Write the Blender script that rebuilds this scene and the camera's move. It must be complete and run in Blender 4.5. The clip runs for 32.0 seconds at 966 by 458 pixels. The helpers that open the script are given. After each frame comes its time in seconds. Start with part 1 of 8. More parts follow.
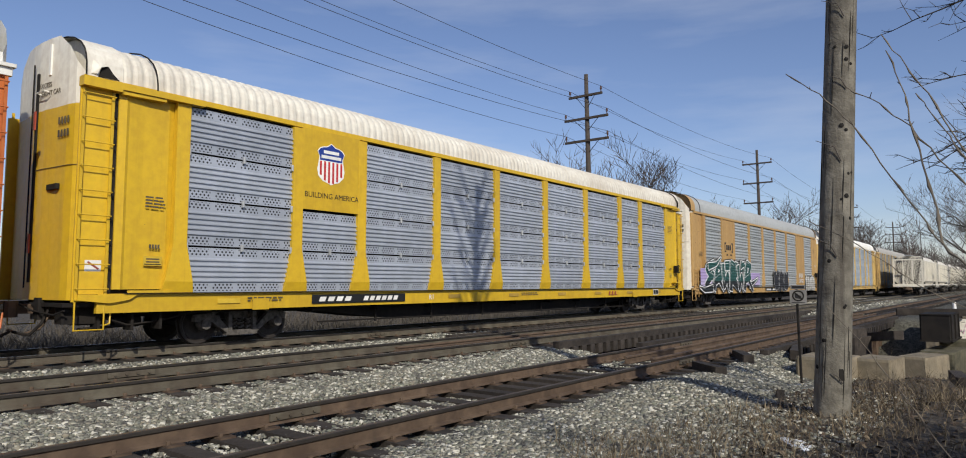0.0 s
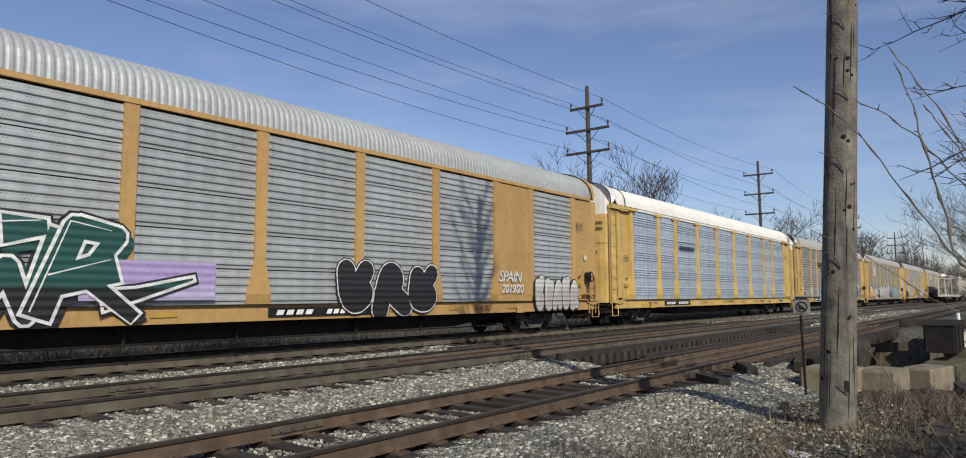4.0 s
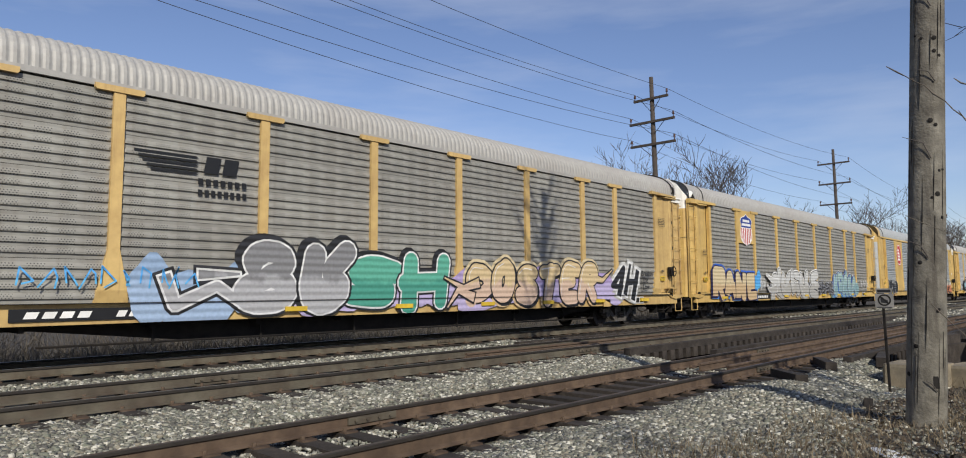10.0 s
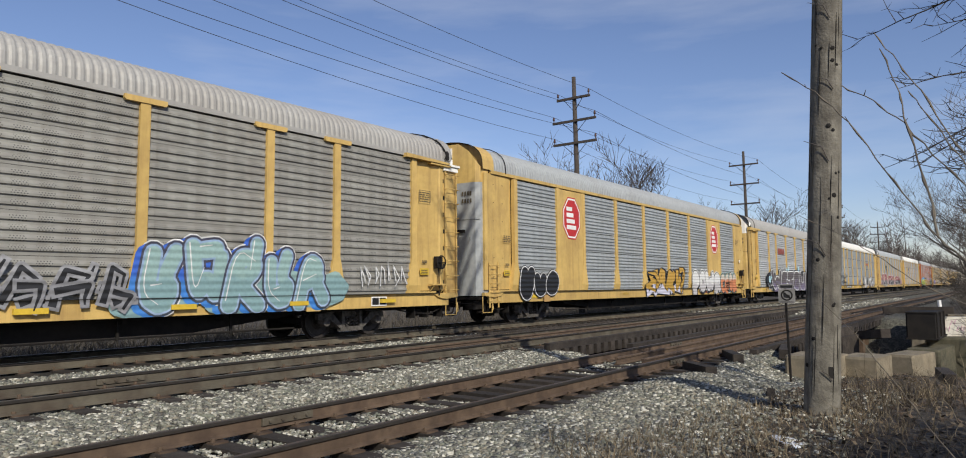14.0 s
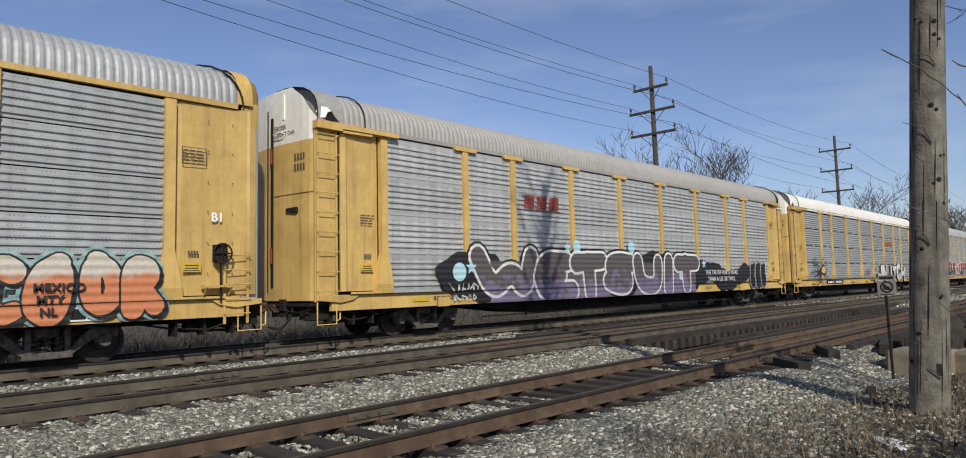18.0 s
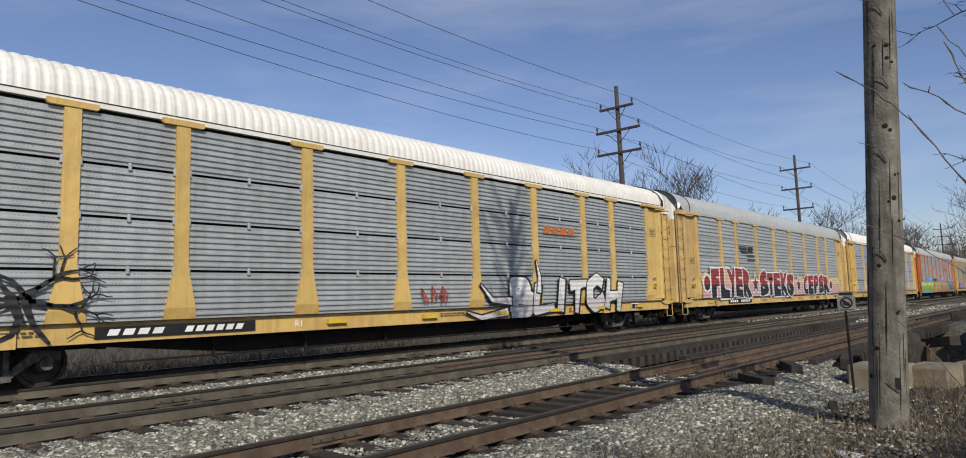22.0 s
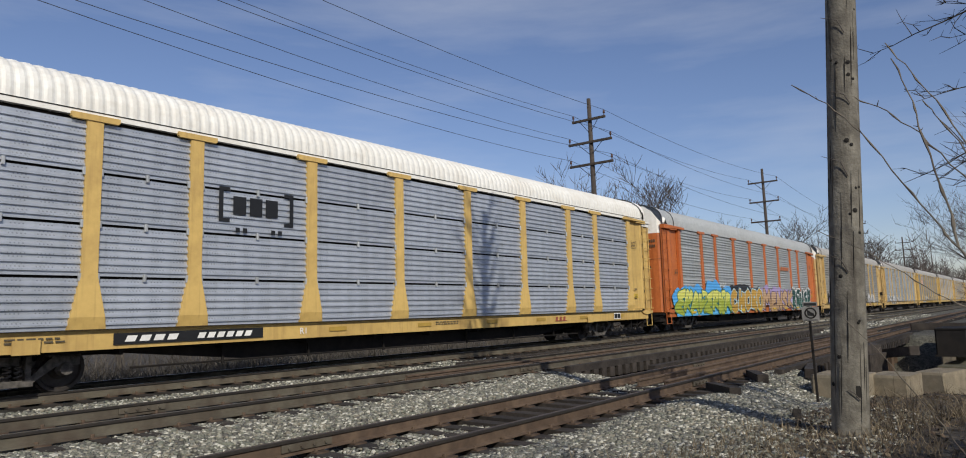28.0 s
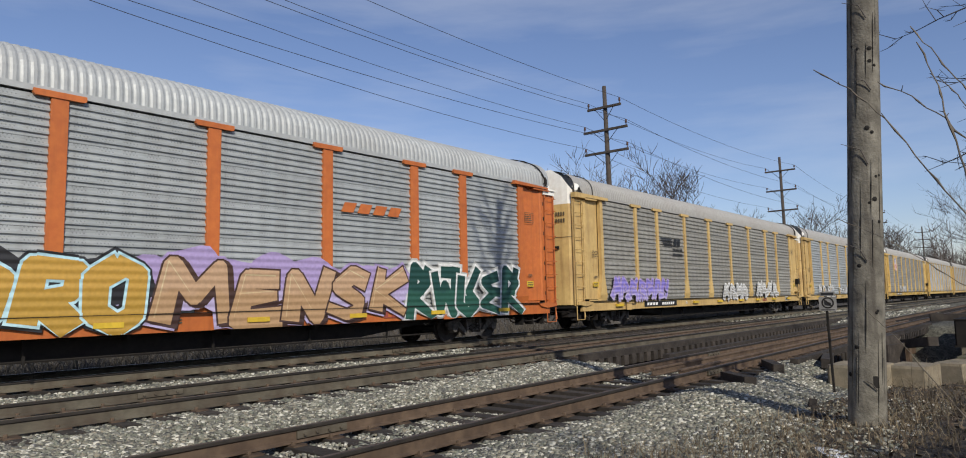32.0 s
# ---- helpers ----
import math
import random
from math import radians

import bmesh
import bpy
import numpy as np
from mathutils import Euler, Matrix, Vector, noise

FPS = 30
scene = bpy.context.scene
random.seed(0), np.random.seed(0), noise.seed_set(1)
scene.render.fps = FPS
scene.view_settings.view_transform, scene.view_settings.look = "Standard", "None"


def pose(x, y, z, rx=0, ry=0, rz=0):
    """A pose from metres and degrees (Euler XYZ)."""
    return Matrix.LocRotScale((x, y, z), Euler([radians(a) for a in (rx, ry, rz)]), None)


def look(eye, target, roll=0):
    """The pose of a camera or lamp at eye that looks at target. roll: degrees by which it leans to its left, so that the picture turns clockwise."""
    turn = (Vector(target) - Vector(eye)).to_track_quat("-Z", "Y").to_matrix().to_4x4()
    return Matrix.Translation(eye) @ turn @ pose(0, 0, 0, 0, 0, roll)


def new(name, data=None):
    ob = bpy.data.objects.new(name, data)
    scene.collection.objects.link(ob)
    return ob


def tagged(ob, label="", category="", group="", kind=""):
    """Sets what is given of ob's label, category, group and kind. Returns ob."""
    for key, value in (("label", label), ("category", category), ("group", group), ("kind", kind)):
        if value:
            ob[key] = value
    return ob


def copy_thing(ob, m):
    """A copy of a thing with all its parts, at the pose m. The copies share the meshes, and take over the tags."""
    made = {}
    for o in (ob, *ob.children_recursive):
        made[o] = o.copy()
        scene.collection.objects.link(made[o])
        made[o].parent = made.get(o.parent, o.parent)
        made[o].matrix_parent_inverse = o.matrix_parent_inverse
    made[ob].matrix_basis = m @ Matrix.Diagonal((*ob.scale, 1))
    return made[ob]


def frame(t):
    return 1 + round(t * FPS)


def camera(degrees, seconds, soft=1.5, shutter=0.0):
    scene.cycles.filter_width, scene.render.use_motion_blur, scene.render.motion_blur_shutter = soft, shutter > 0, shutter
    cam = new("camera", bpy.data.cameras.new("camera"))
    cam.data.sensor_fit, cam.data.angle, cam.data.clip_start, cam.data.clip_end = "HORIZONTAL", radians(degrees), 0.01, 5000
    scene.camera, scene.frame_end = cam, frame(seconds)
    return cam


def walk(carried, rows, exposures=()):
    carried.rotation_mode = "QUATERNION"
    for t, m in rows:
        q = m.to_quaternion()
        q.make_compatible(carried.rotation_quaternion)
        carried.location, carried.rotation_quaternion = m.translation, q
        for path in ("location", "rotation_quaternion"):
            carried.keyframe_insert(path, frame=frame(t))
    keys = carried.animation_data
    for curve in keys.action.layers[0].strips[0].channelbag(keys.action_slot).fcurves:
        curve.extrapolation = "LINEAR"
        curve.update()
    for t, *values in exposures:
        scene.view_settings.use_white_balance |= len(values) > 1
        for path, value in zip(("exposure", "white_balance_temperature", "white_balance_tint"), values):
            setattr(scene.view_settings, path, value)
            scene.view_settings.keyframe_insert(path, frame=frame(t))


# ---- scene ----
cam = camera(70.2, 32.0, soft=1.0)
PATH = [
    (0.0, pose(0.019, -0.032, 1.273, 94.57, -0.01, -52.05)),
    (0.5, pose(0.029, -0.005, 1.285, 94.53, 0.63, -52.60)),
    (1.0, pose(0.025, -0.019, 1.274, 95.16, 0.25, -52.63)),
    (1.5, pose(0.030, -0.013, 1.279, 95.43, 0.34, -53.55)),
    (2.0, pose(0.031, -0.007, 1.280, 95.23, 0.25, -53.49)),
    (2.5, pose(0.024, -0.015, 1.278, 95.28, 0.21, -52.99)),
    (4.5, pose(0.009, -0.015, 1.274, 95.62, 0.24, -51.74)),
    (5.0, pose(0.013, -0.013, 1.267, 95.76, 0.49, -51.68)),
    (5.5, pose(0.004, 0.005, 1.272, 95.14, 0.36, -51.33)),
    (6.0, pose(-0.012, 0.021, 1.269, 95.25, 0.59, -49.06)),
    (6.5, pose(-0.019, 0.029, 1.274, 94.92, 0.56, -47.73)),
    (7.0, pose(-0.045, 0.014, 1.256, 95.08, -0.03, -48.02)),
    (7.5, pose(-0.054, 0.015, 1.256, 95.10, 0.35, -48.08)),
    (8.0, pose(-0.062, 0.022, 1.258, 95.13, 0.54, -48.00)),
    (8.5, pose(-0.059, 0.018, 1.262, 95.10, 0.90, -47.71)),
    (9.0, pose(-0.067, 0.013, 1.261, 95.53, 1.13, -46.80)),
    (9.5, pose(-0.061, 0.012, 1.268, 95.41, 0.45, -47.00)),
    (10.0, pose(-0.062, 0.007, 1.255, 95.20, 0.40, -46.67)),
    (10.5, pose(-0.065, 0.006, 1.260, 95.17, 0.31, -46.40)),
    (11.0, pose(-0.062, 0.008, 1.261, 95.14, 0.40, -46.38)),
    (11.5, pose(-0.062, 0.002, 1.262, 95.19, 0.56, -46.49)),
    (12.0, pose(-0.058, 0.008, 1.266, 95.01, 0.41, -46.55)),
    (12.5, pose(-0.053, 0.007, 1.261, 95.20, 0.28, -46.36)),
    (13.0, pose(-0.039, -0.004, 1.256, 95.00, 0.39, -48.35)),
    (13.5, pose(-0.020, -0.008, 1.260, 94.47, -0.34, -51.58)),
    (14.0, pose(-0.013, -0.011, 1.259, 94.82, 0.52, -52.96)),
    (14.5, pose(0.030, -0.013, 1.252, 93.68, 1.62, -55.36)),
    (16.5, pose(0.024, 0.019, 1.262, 93.51, 1.76, -47.71)),
    (17.0, pose(0.016, 0.016, 1.261, 93.83, 1.15, -46.68)),
    (17.5, pose(0.022, 0.014, 1.271, 94.45, 0.97, -46.63)),
    (18.0, pose(0.020, 0.012, 1.269, 94.57, 1.30, -46.43)),
    (18.5, pose(0.012, 0.006, 1.258, 94.60, 1.24, -46.60)),
    (19.0, pose(0.013, 0.010, 1.268, 94.96, 1.20, -46.68)),
    (19.5, pose(0.011, 0.015, 1.270, 94.89, 0.85, -46.37)),
    (20.0, pose(0.018, 0.014, 1.268, 95.41, 0.99, -46.12)),
    (20.5, pose(0.026, 0.012, 1.272, 96.60, 1.47, -46.71)),
    (21.0, pose(0.018, 0.012, 1.262, 96.59, 1.45, -47.72)),
    (21.5, pose(0.031, 0.009, 1.267, 95.92, 1.93, -48.46)),
    (22.0, pose(0.038, 0.012, 1.273, 96.00, 1.68, -49.03)),
    (22.5, pose(0.027, 0.006, 1.271, 95.68, 2.33, -48.50)),
    (23.0, pose(0.018, 0.004, 1.268, 95.67, 1.45, -47.93)),
    (23.5, pose(0.018, -0.003, 1.269, 95.97, 1.37, -48.43)),
    (24.0, pose(0.023, -0.001, 1.272, 96.48, 1.66, -48.06)),
    (24.5, pose(0.013, -0.010, 1.271, 96.66, 1.51, -48.14)),
    (26.5, pose(0.009, -0.026, 1.255, 98.57, 1.47, -51.47)),
    (27.0, pose(0.006, -0.020, 1.257, 97.94, 1.21, -51.73)),
    (27.5, pose(0.000, -0.019, 1.257, 97.62, 1.29, -51.17)),
    (28.0, pose(0.014, -0.021, 1.252, 96.79, 1.48, -51.33)),
    (28.5, pose(0.021, -0.015, 1.247, 96.51, 1.75, -51.85)),
    (29.0, pose(0.041, -0.011, 1.251, 96.33, 1.80, -51.91)),
    (29.5, pose(0.043, -0.006, 1.242, 95.93, 1.78, -51.54)),
    (30.0, pose(0.036, -0.011, 1.246, 96.01, 1.70, -51.32)),
    (30.5, pose(0.026, -0.012, 1.246, 96.06, 1.00, -50.91)),
    (31.0, pose(0.020, -0.014, 1.244, 96.42, 1.13, -50.31)),
    (31.5, pose(0.016, -0.013, 1.248, 96.29, 1.36, -50.50)),
    (32.0, pose(0.021, -0.012, 1.249, 95.83, 1.17, -50.17)),
]
walk(cam, PATH, exposures=[(0, 0.08), (1, 0.08), (2, 0.0), (2.5, 0.0), (5, 0.1), (6, 0.04), (7, -0.17), (8, -0.15), (9, 0.0), (10, 0.16), (11, 0.13), (12, 0.08), (13, 0.14), (14, 0.14), (17, 0.14), (18, 0.04), (20, 0.02), (24, 0.0), (28, -0.08), (30, 0.03), (32, 0.08)])

# ---- light ----
SUN = Vector((-0.527, -0.83, 0.66)).normalized()
world = bpy.data.worlds.new("sky")
world.use_nodes = True
scene.world = world
wn, wl = world.node_tree.nodes, world.node_tree.links
bg = wn["Background"]
sky = wn.new("ShaderNodeTexSky")
sky.sky_type = "NISHITA"
sky.sun_disc = False
sky.sun_elevation = math.asin(SUN.z)
sky.sun_rotation = math.atan2(SUN.x, SUN.y)
sky.air_density, sky.dust_density, sky.ozone_density = 1.0, 0.6, 1.3
tc = wn.new("ShaderNodeTexCoord")
mp = wn.new("ShaderNodeMapping")
mp.inputs["Scale"].default_value = (1.2, 1.2, 7.0)
mp.inputs["Rotation"].default_value = (0.05, 0.04, 0.3)
cn = wn.new("ShaderNodeTexNoise")
cn.inputs["Scale"].default_value, cn.inputs["Detail"].default_value, cn.inputs["Roughness"].default_value = 2.2, 7, 0.55
cr = wn.new("ShaderNodeMapRange")
cr.inputs["From Min"].default_value, cr.inputs["From Max"].default_value = 0.45, 0.8
cr.inputs["To Min"].default_value, cr.inputs["To Max"].default_value = 0.0, 0.22
cm = wn.new("ShaderNodeMixRGB")
cm.inputs["Color2"].default_value = (9.0, 9.2, 9.6, 1)
wl.new(tc.outputs["Generated"], mp.inputs["Vector"])
wl.new(mp.outputs["Vector"], cn.inputs["Vector"])
wl.new(cn.outputs["Fac"], cr.inputs["Value"])
wl.new(cr.outputs["Result"], cm.inputs["Fac"])
tint = wn.new("ShaderNodeMixRGB")
tint.blend_type = "MULTIPLY"
tint.inputs["Fac"].default_value = 1.0
tint.inputs["Color2"].default_value = (1.0, 1.0, 1.19, 1)
wl.new(sky.outputs["Color"], tint.inputs["Color1"])
wl.new(tint.outputs["Color"], cm.inputs["Color1"])
wl.new(cm.outputs["Color"], bg.inputs["Color"])
bg.inputs["Strength"].default_value = 0.089
sun_data = bpy.data.lights.new("sun", "SUN")
sun_data.energy, sun_data.angle, sun_data.color = 3.85, radians(0.55), (1.0, 0.94, 0.82)
sun_ob = new("sun", sun_data)
sun_ob.matrix_world = look(SUN * 60, (0, 0, 0))


# ---- materials ----
def mat(name, a, b=None, rough=0.6, metal=0.0, scale=6.0, big=0.5, stain=None, stain_amount=0.0, streak=0.0, bump=0.1,
        bump_scale=60.0, vary=0.08, spec=0.4, space="Object"):
    """Two colours mixed by noise, a large stain colour, vertical streaks, a change from object to object and a fine bump."""
    m = bpy.data.materials.new(name)
    m.use_nodes = True
    n, l = m.node_tree.nodes, m.node_tree.links
    p = n["Principled BSDF"]
    b = b or tuple(c * 0.8 for c in a)
    co = n.new("ShaderNodeTexCoord").outputs[space] if space != "World" else n.new("ShaderNodeNewGeometry").outputs["Position"]

    def nz(s, detail=4, vec=None, rough_=0.6):
        t = n.new("ShaderNodeTexNoise")
        t.inputs["Scale"].default_value, t.inputs["Detail"].default_value, t.inputs["Roughness"].default_value = s, detail, rough_
        l.new(vec or co, t.inputs["Vector"])
        return t.outputs["Fac"]

    def ramp(v, lo, hi, top=1.0):
        t = n.new("ShaderNodeMapRange")
        t.inputs["From Min"].default_value, t.inputs["From Max"].default_value, t.inputs["To Max"].default_value = lo, hi, top
        l.new(v, t.inputs["Value"])
        return t.outputs["Result"]

    def mix(f, c1, c2):
        t = n.new("ShaderNodeMixRGB")
        for sock, v in ((t.inputs["Fac"], f), (t.inputs["Color1"], c1), (t.inputs["Color2"], c2)):
            if isinstance(v, tuple):
                sock.default_value = (*v, 1)
            elif isinstance(v, float):
                sock.default_value = v
            else:
                l.new(v, sock)
        return t.outputs["Color"]

    col = mix(ramp(nz(scale), 0.35, 0.65), a, b)
    if stain_amount:
        col = mix(ramp(nz(big, 6), 0.45, 0.72, stain_amount), col, stain or tuple(c * 0.4 for c in a))
    if streak:
        mp_ = n.new("ShaderNodeMapping")
        mp_.inputs["Scale"].default_value = (5.0, 5.0, 0.35)
        l.new(co, mp_.inputs["Vector"])
        col = mix(ramp(nz(1.6, 5, mp_.outputs["Vector"]), 0.5, 0.75, streak), col, stain or tuple(c * 0.45 for c in a))
    if vary:
        h = n.new("ShaderNodeHueSaturation")
        oi = n.new("ShaderNodeObjectInfo")
        r = n.new("ShaderNodeMapRange")
        r.inputs["To Min"].default_value, r.inputs["To Max"].default_value = 1 - vary, 1 + vary
        l.new(oi.outputs["Random"], r.inputs["Value"])
        l.new(r.outputs["Result"], h.inputs["Value"])
        l.new(col, h.inputs["Color"])
        col = h.outputs["Color"]
    l.new(col, p.inputs["Base Color"])
    p.inputs["Metallic"].default_value = metal
    p.inputs["Specular IOR Level"].default_value = spec
    rr = n.new("ShaderNodeMapRange")
    rr.inputs["To Min"].default_value, rr.inputs["To Max"].default_value = max(rough - 0.12, 0.05), min(rough + 0.12, 1.0)
    l.new(nz(scale * 1.7), rr.inputs["Value"])
    l.new(rr.outputs["Result"], p.inputs["Roughness"])
    if bump:
        bp = n.new("ShaderNodeBump")
        bp.inputs["Strength"].default_value, bp.inputs["Distance"].default_value = bump, 0.02
        l.new(nz(bump_scale, 3), bp.inputs["Height"])
        l.new(bp.outputs["Normal"], p.inputs["Normal"])
    return m


def holes(m, px, pz, radius, band, low=0.25, depth=0.7, height=0.0):
    """Rows of small dark punched holes over a material, in bands of height band."""
    n, l = m.node_tree.nodes, m.node_tree.links
    p = n["Principled BSDF"]
    src = p.inputs["Base Color"].links[0].from_socket
    co = n.new("ShaderNodeTexCoord")
    sp = n.new("ShaderNodeSeparateXYZ")
    l.new(co.outputs["Object"], sp.inputs["Vector"])

    def math_(op, a, b=None):
        t = n.new("ShaderNodeMath")
        t.operation = op
        for i, v in enumerate((a, b)):
            if v is None:
                continue
            if isinstance(v, (int, float)):
                t.inputs[i].default_value = v
            else:
                l.new(v, t.inputs[i])
        return t.outputs[0]

    def cell(v, period):
        return math_("MULTIPLY", math_("SUBTRACT", math_("FRACT", math_("DIVIDE", v, period)), 0.5), period)

    row = math_("FLOOR", math_("DIVIDE", sp.outputs["Z"], pz))
    dx, dz = cell(math_("ADD", sp.outputs["X"], math_("MULTIPLY", row, px * 0.5)), px), cell(sp.outputs["Z"], pz)
    d2 = math_("ADD", math_("MULTIPLY", dx, dx), math_("MULTIPLY", dz, dz))
    hole = math_("LESS_THAN", d2, radius * radius)
    inband = math_("GREATER_THAN", math_("FRACT", math_("DIVIDE", sp.outputs["Z"], band)), low)
    if height:
        # only near the upper and lower edge of each sheet, in groups
        mid = math_("ABSOLUTE", math_("SUBTRACT", math_("DIVIDE", sp.outputs["Z"], height), 0.5))
        edge = math_("MULTIPLY", math_("GREATER_THAN", mid, 0.31), math_("LESS_THAN", mid, 0.47))
        group = math_("GREATER_THAN", math_("FRACT", math_("DIVIDE", sp.outputs["X"], px * 6.5)), 0.2)
        inband = math_("MULTIPLY", edge, group)
    else:
        inband = math_("MULTIPLY", inband, math_("GREATER_THAN", math_("FRACT", math_("DIVIDE", sp.outputs["X"], 0.43)), 0.38))
    f = math_("MULTIPLY", math_("MULTIPLY", hole, inband), depth)
    t = n.new("ShaderNodeMixRGB")
    t.inputs["Color2"].default_value = (0.02, 0.02, 0.022, 1)
    l.new(f, t.inputs["Fac"])
    l.new(src, t.inputs["Color1"])
    l.new(t.outputs["Color"], p.inputs["Base Color"])
    return m


YEL = mat("yellow_paint", (0.6, 0.41, 0.135), (0.54, 0.365, 0.118), 0.5, stain=(0.2, 0.11, 0.045), stain_amount=0.4, streak=0.4, big=0.9)
YEL_BRIGHT = mat("bright_yellow_paint", (0.62, 0.40, 0.02), (0.55, 0.345, 0.02), 0.42, stain=(0.25, 0.15, 0.03), stain_amount=0.25, streak=0.2)
TAN = mat("faded_yellow_paint", (0.46, 0.29, 0.11), (0.40, 0.245, 0.09), 0.6, stain=(0.25, 0.14, 0.06), stain_amount=0.45, streak=0.4)
PALE = mat("pale_yellow_paint", (0.57, 0.4, 0.16), (0.51, 0.35, 0.135), 0.55, stain=(0.22, 0.12, 0.055), stain_amount=0.45, streak=0.45, big=0.9)
ORANGE = mat("orange_paint", (0.5, 0.145, 0.035), (0.43, 0.115, 0.03), 0.5, stain=(0.16, 0.05, 0.02), stain_amount=0.35, streak=0.3)
WHITE = mat("white_roof_paint", (0.8, 0.79, 0.74), (0.72, 0.7, 0.64), 0.45, stain=(0.45, 0.38, 0.28), stain_amount=0.25, big=1.2, streak=0.12)
CREAM = mat("dirty_white_paint", (0.72, 0.69, 0.6), (0.62, 0.58, 0.5), 0.5, stain=(0.35, 0.28, 0.2), stain_amount=0.5, streak=0.3)
GALV_ROOF = mat("galvanized_roof", (0.42, 0.435, 0.43), (0.35, 0.365, 0.365), 0.58, 0.22, stain=(0.22, 0.2, 0.18), stain_amount=0.3)
GREY_ROOF = mat("weathered_grey_roof", (0.36, 0.35, 0.325), (0.31, 0.3, 0.28), 0.6, 0.1, stain=(0.25, 0.22, 0.19), stain_amount=0.4)
SILVER = mat("bright_galvanized_panel", (0.5, 0.53, 0.58), (0.42, 0.45, 0.5), 0.42, 0.45, scale=3.0, stain=(0.25, 0.26, 0.28), stain_amount=0.35, streak=0.3)
BLUE_SILVER = mat("bluish_galvanized_panel", (0.38, 0.44, 0.52), (0.5, 0.56, 0.62), 0.45, 0.35, scale=1.6, stain=(0.27, 0.31, 0.37), stain_amount=0.5, streak=0.4)
GREY = mat("grey_galvanized_panel", (0.41, 0.43, 0.43), (0.34, 0.36, 0.36), 0.5, 0.3, scale=3.0, stain=(0.2, 0.19, 0.17), stain_amount=0.3, streak=0.3)
BROWN_GREY = mat("sooty_galvanized_panel", (0.305, 0.298, 0.265), (0.24, 0.232, 0.207), 0.6, 0.2, scale=3.0, stain=(0.2, 0.175, 0.145), stain_amount=0.4, streak=0.45)
LIGHT_GREY = mat("light_galvanized_panel", (0.5, 0.51, 0.5), (0.42, 0.43, 0.43), 0.5, 0.25, scale=3.0, stain=(0.27, 0.26, 0.24), stain_amount=0.35, streak=0.35)
for m_ in (SILVER, GREY):
    holes(m_, 0.062, 0.055, 0.014, 0.19, 0.45, 0.35)
for m_ in (BROWN_GREY, LIGHT_GREY, BLUE_SILVER):
    holes(m_, 0.05, 0.038, 0.0115, 0.17, 0.4)
PERF = mat("bright_perforated_panel", (0.42, 0.45, 0.51), (0.35, 0.38, 0.43), 0.42, 0.3, scale=2.0, stain=(0.33, 0.35, 0.38), stain_amount=0.35, streak=0.25)
holes(PERF, 0.088, 0.062, 0.022, 1.0, 0.0, 0.95, 0.92)
BLACK = mat("black_iron", (0.011, 0.01, 0.01), (0.018, 0.016, 0.014), 0.8, 0.0, stain=(0.04, 0.03, 0.022), stain_amount=0.3, spec=0.2)
# grimy parts; also the sheet that stands for shade inside the cars
DARK = mat("dark_grime_and_shade", (0.014, 0.013, 0.012), (0.022, 0.02, 0.018), 0.9, spec=0.2)
WHEEL = mat("worn_wheel_steel", (0.06, 0.052, 0.046), (0.035, 0.03, 0.027), 0.6, 0.5)
TREAD = mat("polished_tread_steel", (0.45, 0.44, 0.43), (0.35, 0.34, 0.33), 0.3, 0.9)
BOGIE = mat("dusty_cast_steel", (0.13, 0.118, 0.105), (0.05, 0.045, 0.04), 0.8, 0.1, scale=10)
RUST = mat("rusty_steel", (0.145, 0.1, 0.066), (0.08, 0.054, 0.037), 0.8, 0.1, scale=4, stain=(0.045, 0.027, 0.018), stain_amount=0.6, big=1.8)
RAIL_GREY = mat("grimy_rail_steel", (0.145, 0.128, 0.094), (0.085, 0.074, 0.054), 0.75, 0.1, scale=3.0, stain=(0.06, 0.038, 0.026), stain_amount=0.7, big=1.6)
HEAD = mat("oily_rail_head", (0.026, 0.022, 0.019), (0.04, 0.034, 0.028), 0.6, 0.2)
RAIL_TOP = mat("running_surface_steel", (0.2, 0.18, 0.15), (0.14, 0.125, 0.105), 0.45, 0.5)
RUST_TOP = mat("dull_running_surface", (0.11, 0.082, 0.064), (0.08, 0.06, 0.047), 0.55, 0.4)
TIE = mat("creosoted_timber", (0.034, 0.027, 0.022), (0.02, 0.016, 0.013), 0.9, scale=9, stain=(0.08, 0.066, 0.054), stain_amount=0.5, big=3, bump=0.5, bump_scale=35, vary=0.3)
BLUEPAINT = mat("blue_enamel", (0.02, 0.05, 0.28), None, 0.45)
REDPAINT = mat("red_enamel", (0.5, 0.03, 0.03), None, 0.45)
WHITEPAINT = mat("white_enamel", (0.78, 0.77, 0.74), (0.7, 0.69, 0.66), 0.5)
BLACKPAINT = mat("black_enamel", (0.015, 0.015, 0.016), None, 0.45)
NOTICE = mat("yellow_notice", (0.62, 0.42, 0.04), None, 0.5)
PRINT = mat("faded_dark_print", (0.1, 0.08, 0.05), None, 0.7)
REDPRINT = mat("dark_red_print", (0.35, 0.06, 0.03), None, 0.6)
WOOD = mat("weathered_pole_wood", (0.2, 0.185, 0.152), (0.1, 0.091, 0.074), 0.9, scale=5, stain=(0.05, 0.042, 0.034), stain_amount=0.5, streak=0.85, bump=0.6, bump_scale=30)
